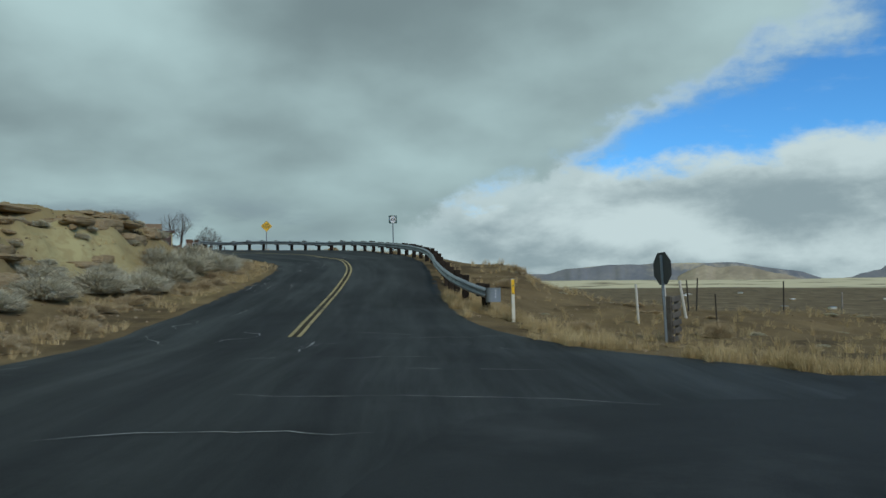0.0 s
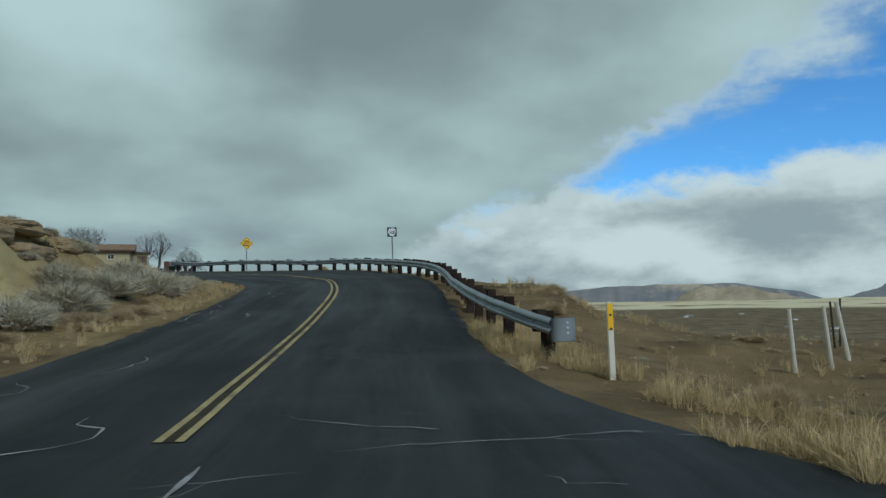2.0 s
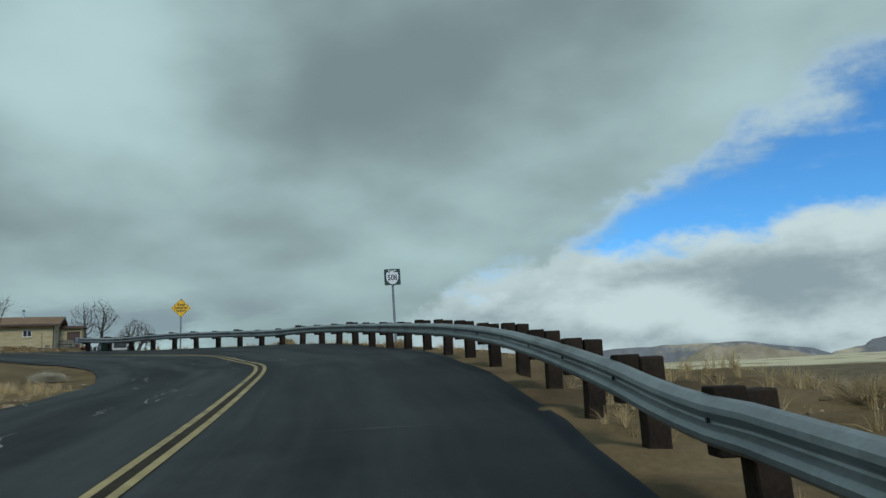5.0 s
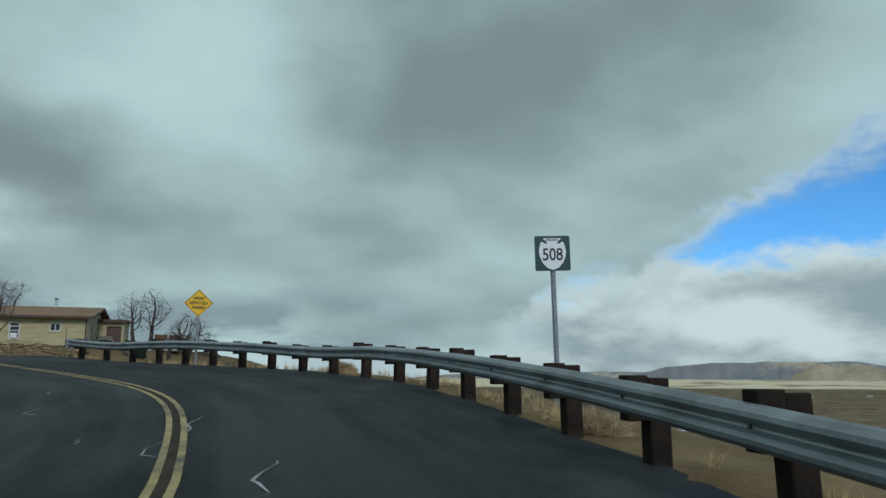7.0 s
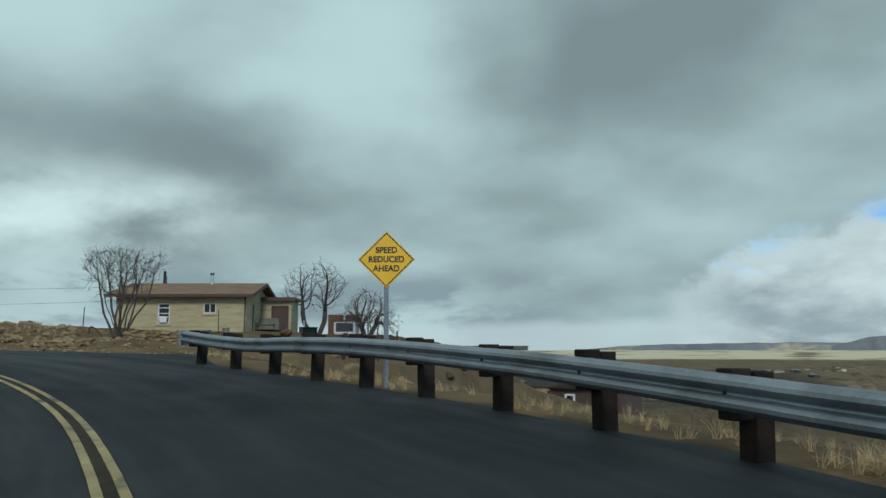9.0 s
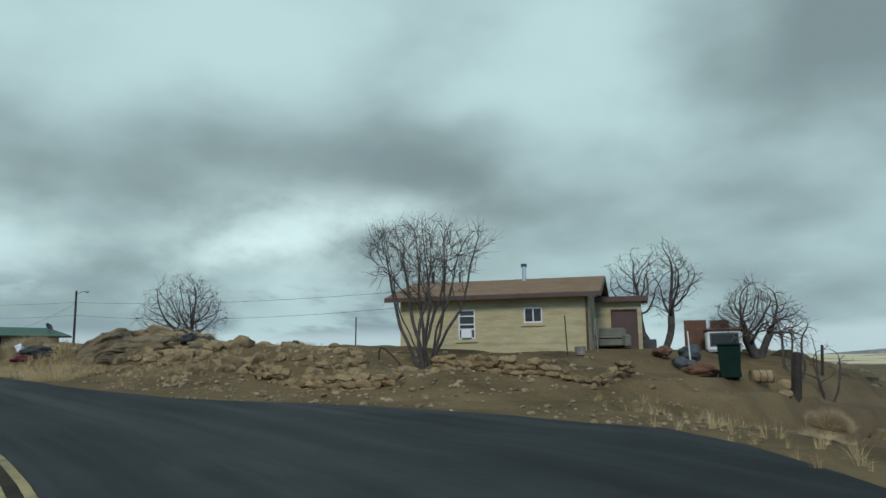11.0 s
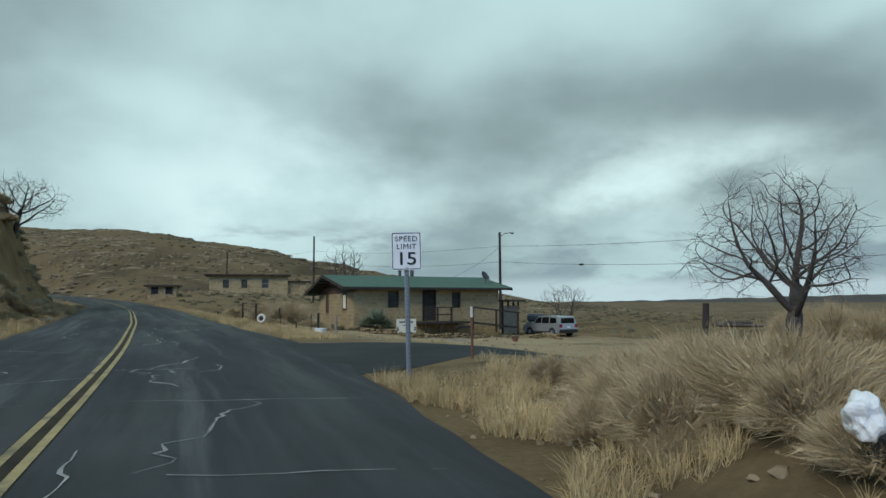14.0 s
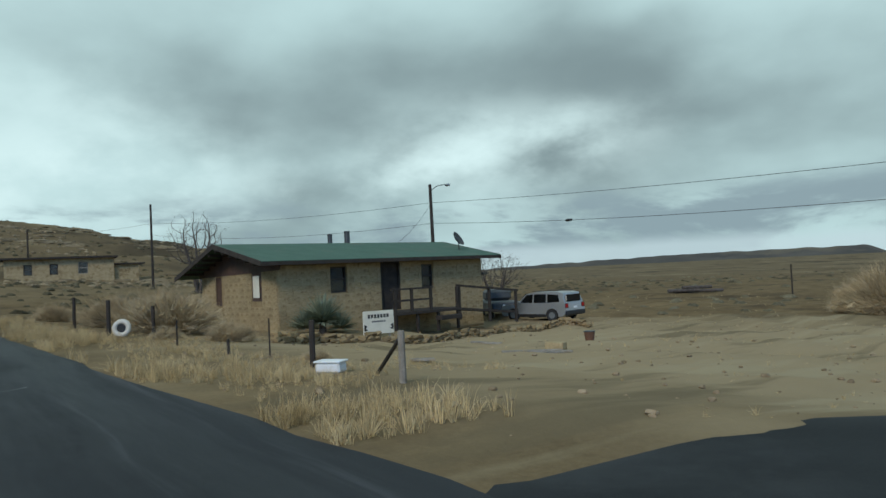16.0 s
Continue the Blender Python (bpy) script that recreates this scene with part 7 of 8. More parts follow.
for i, (x, y, s) in enumerate(((-38.5, 76.3, 0.5), (-36.6, 77.2, 0.45), (-37.7, 77.0, 0.35), (-35.2, 78.6, 0.3), (-34.0, 80.2, 0.28), (-39.4, 75.9, 0.35), (-42.6, 78.9, 0.55), (-43.6, 79.3, 0.6), (-41.2, 83.0, 0.5), (-43.9, 83.2, 0.45), (-31.0, 82.0, 0.2), (-30.2, 84.2, 0.25), (-28.9, 86.2, 0.35), (-29.6, 89.3, 0.45), (-27.0, 90.2, 1.3), (2.9, 27.6, 0.28))):
    boulder(x, y, s, 800 + i)
for i in range(64):
    a = r2.random()
    boulder(-14.6 - 5.0 * r2.random() ** 1.5 - 1.5 * a, 20 + 22 * a + r2.uniform(-1, 1), r2.uniform(0.25, 0.85), 900 + i, "yellow sandstone ledge block on the cut bank", SLABS, 0.34, 0.7, "ledge blocks on the bank")

for i in range(90):
    a = r2.random()
    boulder(-11.5 - 6.0 * r2.random(), 16 + 27 * a, r2.choice((0.12, 0.16, 0.22, 0.3, 0.4)) * r2.uniform(0.8, 1.2), 1100 + i, "small yellow sandstone block fallen on the bank", STONES, 0.25, 1.0, "fallen stones on the bank")

# small stones everywhere on the dirt
vs, fs = [], []
pts = []
for _ in range(500):
    pts.append((r2.uniform(-46, -32), r2.uniform(74.2, 80)))
for _ in range(5000):
    pts.append(r2.choice(((r2.uniform(-44, -26), r2.uniform(73.5, 84)), (r2.uniform(-56, -36), r2.uniform(73, 80)), (r2.uniform(-92, -66), r2.uniform(75, 100)), (r2.uniform(-24, -8), r2.uniform(8, 46)), (r2.uniform(-18, -9), r2.uniform(16, 42)), (r2.uniform(1, 14), r2.uniform(10, 46)))))
pts = np.array(pts)
k_, l_ = road_at(pts[:, 0], pts[:, 1])
pts = pts[(l_ > ROAD[k_, 4] + 0.1) | (l_ < -ROAD[k_, 3] - 0.1)]
lane = catmull(SPUR, 0.5)
pts = np.array([p for p in pts if np.min(np.hypot(lane[:, 0] - p[0], lane[:, 1] - p[1]) - lane[:, 2] / 2) > 0.1])
zs_ = ground_z(pts[:, 0], pts[:, 1])
kinds = [([v.co.copy() for v in m_.vertices], [tuple(p.vertices) for p in m_.polygons]) for m_ in (stone_mesh(600 + k, 0.55, 0.6) for k in range(6))]
for (x, y), z in zip(pts, zs_):
    s = 2.2 * r2.choice((0.015, 0.02, 0.03, 0.05) if not (-47 < x < -32 and y > 74) else (0.015, 0.02, 0.03, 0.045, 0.065)) * r2.uniform(0.7, 1.4)
    kv, kf = kinds[r2.randrange(6)]
    a = r2.uniform(0, 6.28)
    ca, sa_ = math.cos(a) * s, math.sin(a) * s
    i = len(vs)
    vs += [(x + v.x * ca - v.y * sa_, y + v.x * sa_ + v.y * ca, z + v.z * s + 0.12 * s) for v in kv]
    fs += [tuple(i + k for k in f) for f in kf]
tagged(place("gravel", mesh_of("gravel", vs, fs, material("loose_stone", (0.17, 0.12, 0.07), (0.34, 0.26, 0.165), 3, 0.95, 0, 0.2, 10, island=0.3))), "loose tan stones strewn over the dirt", "stones", kind="stuff")


# ---- cracks in the asphalt ----
def crack(k, lat, along, length, seed, w=0.03):
    """A wandering sand-filled crack that follows the road (along 1) or crosses it (0)."""
    r = random.Random(seed)
    pts = []
    u, v = 0.0, lat
    cross = along <= 0.5
    head = (math.pi / 2 if cross else 0.0) * r.choice((1, -1))
    pos = _along[k]
    n = int(length / 0.15)
    drift = r.uniform(-0.3, 0.3)
    jag = 0.0
    for i in range(n):
        pts.append((pos + u, v))
        if i % 3 == 0 or r.random() < 0.2:
            jag = r.gauss(0, 0.2 if cross else 0.55)
        hd = head + drift + jag + (0.25 if cross else 0.7) * noise.noise(Vector((i * 0.12, seed * 1.3, 0)))
        u += 0.15 * math.cos(hd)
        v += 0.15 * math.sin(hd)
    vs, fs = [], []
    last = None
    for i, (s, v) in enumerate(pts):
        f = np.interp(s, _along, np.arange(len(ROAD)))
        k0 = int(np.clip(f, 0, len(ROAD) - 2))
        fr = f - k0
        if not -ROAD[k0, 3] + 0.1 < v < ROAD[k0, 4] - 0.1 or noise.noise(Vector((i * 0.13, seed * 0.7, 21))) < -0.32:
            last = None
            continue
        c_ = ROAD[k0] * (1 - fr) + ROAD[k0 + 1] * fr
        rt = RIGHT[k0] * (1 - fr) + RIGHT[k0 + 1] * fr
        i2 = min(i + 1, len(pts) - 1)
        du, dv = pts[i2][0] - s, pts[i2][1] - v
        ln = math.hypot(du, dv) or 1
        nu, nv = -dv / ln, du / ln
        ww = w * (0.3 + (0.7 if cross else 1.6) * max(0.0, noise.noise(Vector((i * 0.22, seed, 9))) + 0.25) + 0.5 * abs(noise.noise(Vector((i * 0.9, seed, 2))))) * min(1.0, (i + 0.4) / 6, (len(pts) - i) / 6)
        pair = []
        for sg in (-1, 1):
            v2, u2 = v + sg * nv * ww, sg * nu * ww
            p = c_[:2] + rt * v2 + np.array([-rt[1], rt[0]]) * u2
            z = (c_[2] + c_[5] * np.clip(v2, -6, 9) - 0.012 * abs(np.clip(v2, -5, 5)) * (c_[5] < 0.02)) + 0.007
            vs.append((p[0], p[1], z))
            pair.append(len(vs) - 1)
        if last:
            fs.append((last[0], last[1], pair[1], pair[0]))
        last = pair
    return vs, fs


def near_k(x, y):
    return int(np.argmin((ROAD[:, 0] - x) ** 2 + (ROAD[:, 1] - y) ** 2))


av, af = [], []
r3 = random.Random(21)
specs = []
for _ in range(17):
    specs.append((near_k(-3, r3.uniform(6, 17)), r3.uniform(-3.5, 5.0), r3.choice((0.9, 0.1, 0.1)), r3.uniform(1.4, 4.2)))
for _ in range(24):
    specs.append((near_k(-4.5, r3.uniform(14, 48)), r3.uniform(-3.2, -1.0), r3.choice((0.9, 0.9, 0.1)), r3.uniform(1.2, 5)))
for _ in range(8):
    specs.append((near_k(-4.5, r3.uniform(17, 40)), r3.uniform(0.8, 3.5), 0.1, r3.uniform(0.8, 2)))
for _ in range(6):
    specs.append((near_k(-10, r3.uniform(44, 60)), r3.uniform(-3.4, 3.5), r3.random(), r3.uniform(1.2, 4)))
for i in range(46):
    specs.append((near_k(-39 - i * 1.9 + r3.uniform(-0.7, 0.7), 69.5), r3.choice((-3.4, 0.3, 0.4, -0.5)), 0.1, r3.uniform(1.6, 4.5)))
for _ in range(34):
    specs.append((near_k(r3.uniform(-100, -38), 69.5), r3.choice((0.5, 0.9, 1.4, -1.6, -2.4)), 0.9, r3.uniform(1.5, 6)))
for i, (k, lat, al, ln) in enumerate(specs):
    cv, cf = crack(k, lat, al, ln, 40 + i, 0.018 if k < near_k(-55, 68.5) else 0.024)
    o = len(av)
    av += cv
    af += [tuple(o + q for q in f) for f in cf]
tagged(place("pavement_crack", mesh_of("pavement_crack", av, af, CRACK), road), "pale sand-filled cracks", kind="stuff")


# ---- loose things by the stucco house ----
def armchair(x, y, turn):
    c_ = thing("armchair", pose(x, y, gz(x, y), 0, 0, turn) @ Matrix.Diagonal((1.3, 1.1, 0.85, 1)), "worn grey-green upholstered armchair standing outdoors", "armchair")
    part("seat", boxed(-0.38, -0.35, 0.12, 0.38, 0.3, 0.46, 0.06), SOFA, c_)
    part("backrest", box(bmesh.new(), -0.45, 0.0, 0.1, 0.45, 0.26, 1.02, pose(0, 0.26, 0, -8, 0, 0), 0.09), SOFA, c_)
    for sx in (-1, 1):
        part("armrest", boxed(sx * 0.38, -0.4, 0.08, sx * 0.6, 0.35, 0.66, 0.07), SOFA, c_)
    part("cushion", boxed(-0.36, -0.37, 0.46, 0.36, 0.24, 0.58, 0.05), SOFA, c_)


def bin_(x, y, w, h, mat, label, name="wheelie_bin"):
    b = thing(name, pose(x, y, gz(x, y), 0, 0, 18), label, "bin")
    bm = bmesh.new()
    bmesh.ops.create_cone(bm, cap_ends=True, segments=4, radius1=w * 0.6, radius2=w * 0.72, depth=h, matrix=Matrix.Translation((0, 0, h / 2)) @ pose(0, 0, 0, 0, 0, 45))
    bmesh.ops.bevel(bm, geom=bm.edges[:], offset=0.03, segments=1, affect="EDGES")
    part("body", bm, mat, b)
    part("lid", boxed(-w * 0.55, -w * 0.58, h, w * 0.55, w * 0.55, h + 0.07, 0.025), mat, b)
    for sx in (-1, 1):
        part("wheel", tubed((sx * w * 0.4, w * 0.5, 0.1), (sx * w * 0.5, w * 0.5, 0.1), 0.1, sides=12), RUBBER, b)


armchair(-36.3, 91.0, 22)
bin_(-30.3, 86.1, 0.62, 0.92, GREEN_BIN, "dark green wheeled rubbish bin on the drive")
for x, y, w, d, h, mat, lab in ((-35.0, 97.0, 0.95, 0.6, 1.5, RUST, "rusty brown metal cabinet standing in the yard"), (-34.1, 97.6, 0.8, 0.6, 1.45, RUST, "brown wooden cupboard standing outdoors"), (-36.9, 96.2, 0.7, 0.5, 0.7, SIGN_BACK, "dark scrap box by the lean-to")):
    b = thing("cabinet", pose(x, y, gz(x, y), 0, 0, 20), lab, "cabinet", "discarded cabinets")
    part("carcass", boxed(-w / 2, -d / 2, 0, w / 2, d / 2, h, 0.015), mat, b)
    for sx in (-1, 1):
        dr = part("door", boxed(sx * 0.01, -d / 2 - 0.025, 0.06, sx * (w / 2 - 0.03), -d / 2 - 0.003, h - 0.06, 0.006), mat, b)
        part("handle", boxed(sx * 0.06, -d / 2 - 0.045, h * 0.5, sx * 0.085, -d / 2 - 0.026, h * 0.62), SIGN_BACK, dr)


def camper(x, y, turn):
    c_ = thing("camper_shell", pose(x, y, gz(x, y), 0, 0, turn) @ Matrix.Diagonal((1.05, 1.1, 1.3, 1)), "white pickup camper shell with dark windows resting on the ground", "camper shell")
    part("shell", boxed(-0.66, -0.8, 0.05, 0.66, 1.1, 0.72, 0.08), WHITE, c_)
    w = part("rear_window", boxed(-0.48, -0.815, 0.26, 0.48, -0.802, 0.6, 0.003), GLASS, c_)
    part("window_frame", boxed(-0.53, -0.81, 0.21, 0.53, -0.803, 0.65, 0.003), SIGN_BACK, w)
    part("roof_cap", boxed(-0.7, -0.86, 0.72, 0.7, 1.15, 0.78, 0.03), RUST, c_, "rust-stained roof cap")


camper(-33.3, 95.4, 20)
dm = thing("oil_drum", pose(-29.85, 87.6, gz(-29.85, 87.6) + 0.16, 0, 90, 35), "faded pinkish drum lying on the slope", "drum")
part("barrel", tubed((0, 0, -0.32), (0, 0, 0.32), 0.19, sides=16), SANDSTONE, dm)
for z_ in (-0.3, -0.1, 0.1, 0.28):
    part("hoop", tubed((0, 0, z_), (0, 0, z_ + 0.025), 0.2, sides=16), RUST, dm)
stake("garden_stake", -34.75, 84.6, 1.25, 0.022, DARK_WOOD, "thin dark metal stake with a knob top", "stake", (0, -2.5), cap=(0.95, BLACK, "black knob"))
stake("garden_stake", -46.85, 87.2, 1.3, 0.03, DARK_WOOD, "thin dark stake beside the house", "stake", (0, 1))
stake("garden_stake", -32.5, 89.1, 1.15, 0.025, WHITE, "thin white marker stake on the drive", "stake", (0, -2))
stake("garden_stake", -28.75, 86.8, 1.2, 0.15, DARK_WOOD, "thick dark burnt post at the drive's edge", "post", (0, 5))
stake("garden_stake", -29.6, 95.0, 1.2, 0.06, DARK_WOOD, "dark leaning fence post at the drive's edge", "post", (0, 4))
for i, (x, y) in enumerate(((-36.3, 89.0), (-36.0, 88.2), (-35.6, 87.6))):
    stake("garden_stake", x + 0.7, y - 0.6, 0.9 + 0.15 * i, 0.02, GREY_WOOD, "thin grey stick leaning on the house wall", "stake", (4, 6 - 3 * i), group="sticks by the wall")
# bent pipe frame and stone block left of the house
bp = thing("pipe_frame", pose(-38.3, 80.1, gz(-38.3, 80.1) - 0.05) @ Matrix.Diagonal((0.62, 0.62, 0.8, 1)), "bent dark pipe frame standing in the dirt", "pipe frame")
bm = bmesh.new()
q = [(-0.5, 0, -0.2), (-0.45, 0, 0.5), (-0.3, 0, 0.62), (0.0, 0, 0.55), (0.7, 0.1, 0.1), (0.95, 0.1, -0.1)]
for a, b in zip(q, q[1:]):
    tube(bm, a, b, 0.035, sides=8)
part("pipe", bm, DARK_WOOD, bp)
cs = thing("chair_planter", pose(-34.3, 84.6, gz(-34.3, 84.6), 0, 0, 30) @ Matrix.Diagonal((0.7, 0.7, 0.7, 1)), "round pale planter basket by the house corner", "planter")
part("basket", tubed((0, 0, 0), (0, 0, 0.35), 0.2, 0.27, 14), GREY_WOOD, cs)
part("soil", tubed((0, 0, 0.3), (0, 0, 0.36), 0.24, 0.24, 14), DARK_WOOD, cs)


# ---- the rubbish at the heap's end ----
def crumpled(name, x, y, s, mat, label, category, seed, up=0.5):
    bm = bmesh.new()
    bmesh.ops.create_icosphere(bm, subdivisions=4, radius=0.5)
    for v in bm.verts:
        n_ = noise.noise(v.co * 2.6 + Vector((seed, 0, 0))) + 0.35 * noise.noise(v.co * 6 + Vector((0, seed, 0))) + 0.08 * noise.noise(v.co * 13 + Vector((0, 0, seed)))
        v.co *= 1 + 0.45 * n_
        v.co.z = max(v.co.z, -0.42)
    ob = part(name, bm, mat)
    ob.matrix_world = pose(x, y, gz(x, y) + s[2] * up, 0, 0, seed * 40) @ Matrix.Diagonal((*s, 1))
    return tagged(ob, label, category)


PLASTIC_BLACK = material("black_plastic_sheet", (0.008, 0.008, 0.009), (0.02, 0.02, 0.022), 3, 0.55, 0, 0.2, 20)
RED_CLOTH = material("faded_red_cloth", (0.10, 0.022, 0.028), (0.17, 0.045, 0.05), 3, 0.9, 0, 0.2, 20)
crumpled("rubbish_bag", -49.86, 74.5, (0.28, 0.22, 0.3), PLASTIC_WHITE, "torn white plastic bag caught in the brush", "rubbish bag", 3, 1.55)
crumpled("rubbish_bag", -49.25, 74.85, (1.25, 0.6, 0.5), PLASTIC_BLACK, "heap of black plastic sheeting", "rubbish", 5, 0.15)
crumpled("rubbish_bag", -49.3, 74.5, (1.0, 0.35, 0.22), RED_CLOTH, "dull red cloth lying in the weeds", "rubbish", 7)
crumpled("rubbish_bag", -43.75, 77.0, (0.5, 0.4, 0.35), PLASTIC_BLACK, "small dark rubbish bag on the heap", "rubbish bag", 11)
for x, y, s_, k in ((-33.2, 88.4, (1.1, 0.6, 0.45), 21), (-32.3, 87.9, (0.9, 0.6, 0.5), 22), (-31.5, 87.3, (1.0, 0.5, 0.4), 23), (-32.9, 90.2, (0.9, 0.6, 0.6), 24)):
    crumpled("scrap_sheet", x, y, s_, RUST if k % 2 else SIGN_BACK, "crumpled dark scrap sheet lying beside the drive", "scrap", k, 0.3)
stake("fence_post", -62.63, 85.15, 1.75, 0.1, DARK_WOOD, "dark charred fence post leaning in the grass", "fence post", (0, 4))
stake("fence_post", -61.4, 77.3, 1.15, 0.035, RUST, "rust-brown delineator stake with a pale cap", "marker post", (0, -1.5), cap=(0.8, PALE, "pale cap"))
stake("fence_post", -90.3, 120.9, 2.3, 0.06, DARK_WOOD, "dark fence post out in the field", "fence post", (0, 0))


# ---- the stone house's yard ----
yard_posts = ((-75.7, 77.0, 0.78, 0.055, (0, 1)), (-73.1, 77.1, 0.72, 0.055, (0, 0)), (-87.0, 76.05, 1.05, 0.065, (0, 1)), (-87.9, 77.5, 0.9, 0.065, (0, -1)), (-81.95, 76.55, 0.6, 0.022, (0, 0)), (-79.05, 76.75, 0.3, 0.035, (0, -2)), (-78.0, 77.2, 0.75, 0.018, (0, 0)), (-92.5, 76.0, 1.1, 0.06, (0, 1)))
for x, y, h, r, lean in yard_posts:
    stake("fence_post", x, y, h, r, GREY_WOOD if x > -74 else DARK_WOOD, "weathered dark wooden fence post in the grass" if r > 0.03 else "thin rusty steel fence post", "fence post", lean, group="fence posts along the yard")
br = thing("fence_brace", pose(-73.1, 77.1, gz(-73.1, 77.1)), "dark wooden brace propped against the corner post", "brace")
part("pole", tubed((-0.05, -0.0, 0.6), (-1.1, 0.25, 0.0), 0.03, sides=8), DARK_WOOD, br)


def tub(x, y):
    t = thing("white_tub", pose(x, y, gz(x, y), 0, 0, 35), "white plastic storage tub in the grass", "tub")
    part("body", boxed(-0.21, -0.14, 0.0, 0.21, 0.14, 0.16, 0.03), PLASTIC_WHITE, t)
    part("rim", boxed(-0.23, -0.16, 0.16, 0.23, 0.16, 0.19, 0.01), PLASTIC_WHITE, t)


tub(-74.85, 76.9)


def tyre_and_bucket(x, y):
    t = thing("old_tyre", pose(x, y, gz(x, y) + 0.26, 78, 0, 60), "pale whitewashed tyre lying against a post", "tyre")
    bm = bmesh.new()
    ring = []
    for i in range(20):
        a = 2 * math.pi * i / 20
        ring.append([bm.verts.new(((0.19 + 0.075 * math.cos(b)) * math.cos(a), (0.19 + 0.075 * math.cos(b)) * math.sin(a), 0.075 * math.sin(b))) for b in (2 * math.pi * j / 8 for j in range(8))])
    for i in range(20):
        for j in range(8):
            bm.faces.new((ring[i][j], ring[(i + 1) % 20][j], ring[(i + 1) % 20][(j + 1) % 8], ring[i][(j + 1) % 8]))
    part("carcass", bm, PALE, t, smooth=True)
    part("hub_disc", tubed((0, 0, -0.03), (0, 0, 0.03), 0.12, sides=14), RUBBER, t)


tyre_and_bucket(-86.3, 76.25)


def notice_board():
    b = thing("notice_board", pose(-86.3, 84.65, 4.7, 0, 0, 86), "cream painted notice board with dark lettering on short legs", "sign")
    part("panel", boxed(-0.6, -0.02, 0.14, 0.6, 0.02, 0.95, 0.006), CREAM, b)
    for sx in (-0.45, 0.45):
        part("leg", boxed(sx - 0.03, 0.02, -0.4, sx + 0.03, 0.07, 0.9), GREY_WOOD, b)
    for i in range(7):
        x0 = -0.42 + i * 0.122
        part("bar", boxed(x0, -0.025, 0.7, x0 + 0.085, -0.021, 0.83), BLACK, b)
    for i in range(7):
        x0 = -0.26 + i * 0.078
        part("bar", boxed(x0, -0.025, 0.55, x0 + 0.055, -0.021, 0.61), SIGN_BACK, b)
    for sx in (-1, 1):
        part("ornament", poly_prism(bmesh.new(), [(sx * 0.57, 0.5), (sx * 0.46, 0.42), (sx * 0.52, 0.36), (sx * 0.42, 0.3), (sx * 0.57, 0.26)][::sx], "y", -0.025, -0.021), BLACK, b)


notice_board()


def yucca(x, y, s, seed):
    r = random.Random(seed)
    y_ = thing("yucca", pose(x, y, gz(x, y)), "big spiky grey-green yucca clump before the stone house", "yucca")
    for bx, by, bz, k, n in ((0.0, 0.0, 0.42, 1.0, 420), (-0.35, -0.5, 0.2, 0.72, 220), (0.3, 0.55, 0.15, 0.62, 180)):
        vs, fs = [], []
        for _ in range(n):
            a, tilt = r.uniform(0, 6.283), math.acos(1 - 1.12 * r.random())
            d = Vector((math.cos(a) * math.sin(tilt), math.sin(a) * math.sin(tilt), math.cos(tilt)))
            p = Vector((bx, by, bz)) + d * 0.06
            l = s * k * r.uniform(0.75, 1.05)
            side = d.cross(Vector((0.01, 0, 1))).normalized() * 0.03
            up_ = side.cross(d).normalized() * 0.012
            q = p + d * l * 0.4
            i = len(vs)
            vs += [p - side * 0.7, p + up_ * -1, p + side * 0.7, q - side, q - up_, q + side, p + d * l - Vector((0, 0, 0.05 * l))]
            fs += [(i, i + 1, i + 4, i + 3), (i + 1, i + 2, i + 5, i + 4), (i + 3, i + 4, i + 6), (i + 4, i + 5, i + 6)]
        place("rosette", mesh_of("rosette", vs, fs, AGAVE), y_, "stiff spiky leaf rosette")
    part("trunk", tubed((0, 0, -0.1), (0, 0, 0.45), 0.16, 0.12, 8), BARK, y_)


yucca(-88.15, 83.4, 1.15, 5)


def bucket(x, y):
    b = thing("bucket", pose(x, y, gz(x, y)), "small dark bucket standing on the dirt", "bucket")
    part("body", tubed((0, 0, 0), (0, 0, 0.3), 0.13, 0.17, 14), RUST, b)
    part("rim", tubed((0, 0, 0.3), (0, 0, 0.325), 0.18, 0.18, 14), SIGN_BACK, b)


bucket(-80.0, 88.5)
bl = thing("concrete_block", pose(-79.2, 86.2, gz(-79.2, 86.2), 0, 0, 20), "reddish concrete block on the dirt", "block")
part("block_body", boxed(-0.28, -0.15, 0, 0.28, 0.15, 0.22, 0.015), SANDSTONE, bl)
for x, y, l, turn in ((-77.4, 83.6, 1.5, 62), (-77.0, 83.9, 1.0, 80), (-76.5, 79.75, 0.5, 60), (-82.4, 86.3, 1.1, 20)):
    p = thing("loose_plank", pose(x, y, gz(x, y) + 0.02, 0, 2, turn), "weathered plank lying on the dirt", "plank", "loose planks")
    part("board", boxed(-l / 2, -0.09, 0, l / 2, 0.09, 0.05, 0.006), GREY_WOOD, p)
for i, (x, y, l) in enumerate(((-101.0, 125.0, 3.2), (-100.6, 125.8, 3.4), (-101.4, 124.2, 2.8), (-100.8, 125.2, 2.6))):
    lg = thing("log", pose(x, y, gz(x, y) + 0.2 + (0.35 if i == 3 else 0), 0, 90, 50 + i * 3), "weathered brown log in a field pile", "log", "log pile")
    part("trunk", tubed((0, 0, -l / 2), (0, 0, l / 2), 0.17, 0.14, 10), BARK, lg)


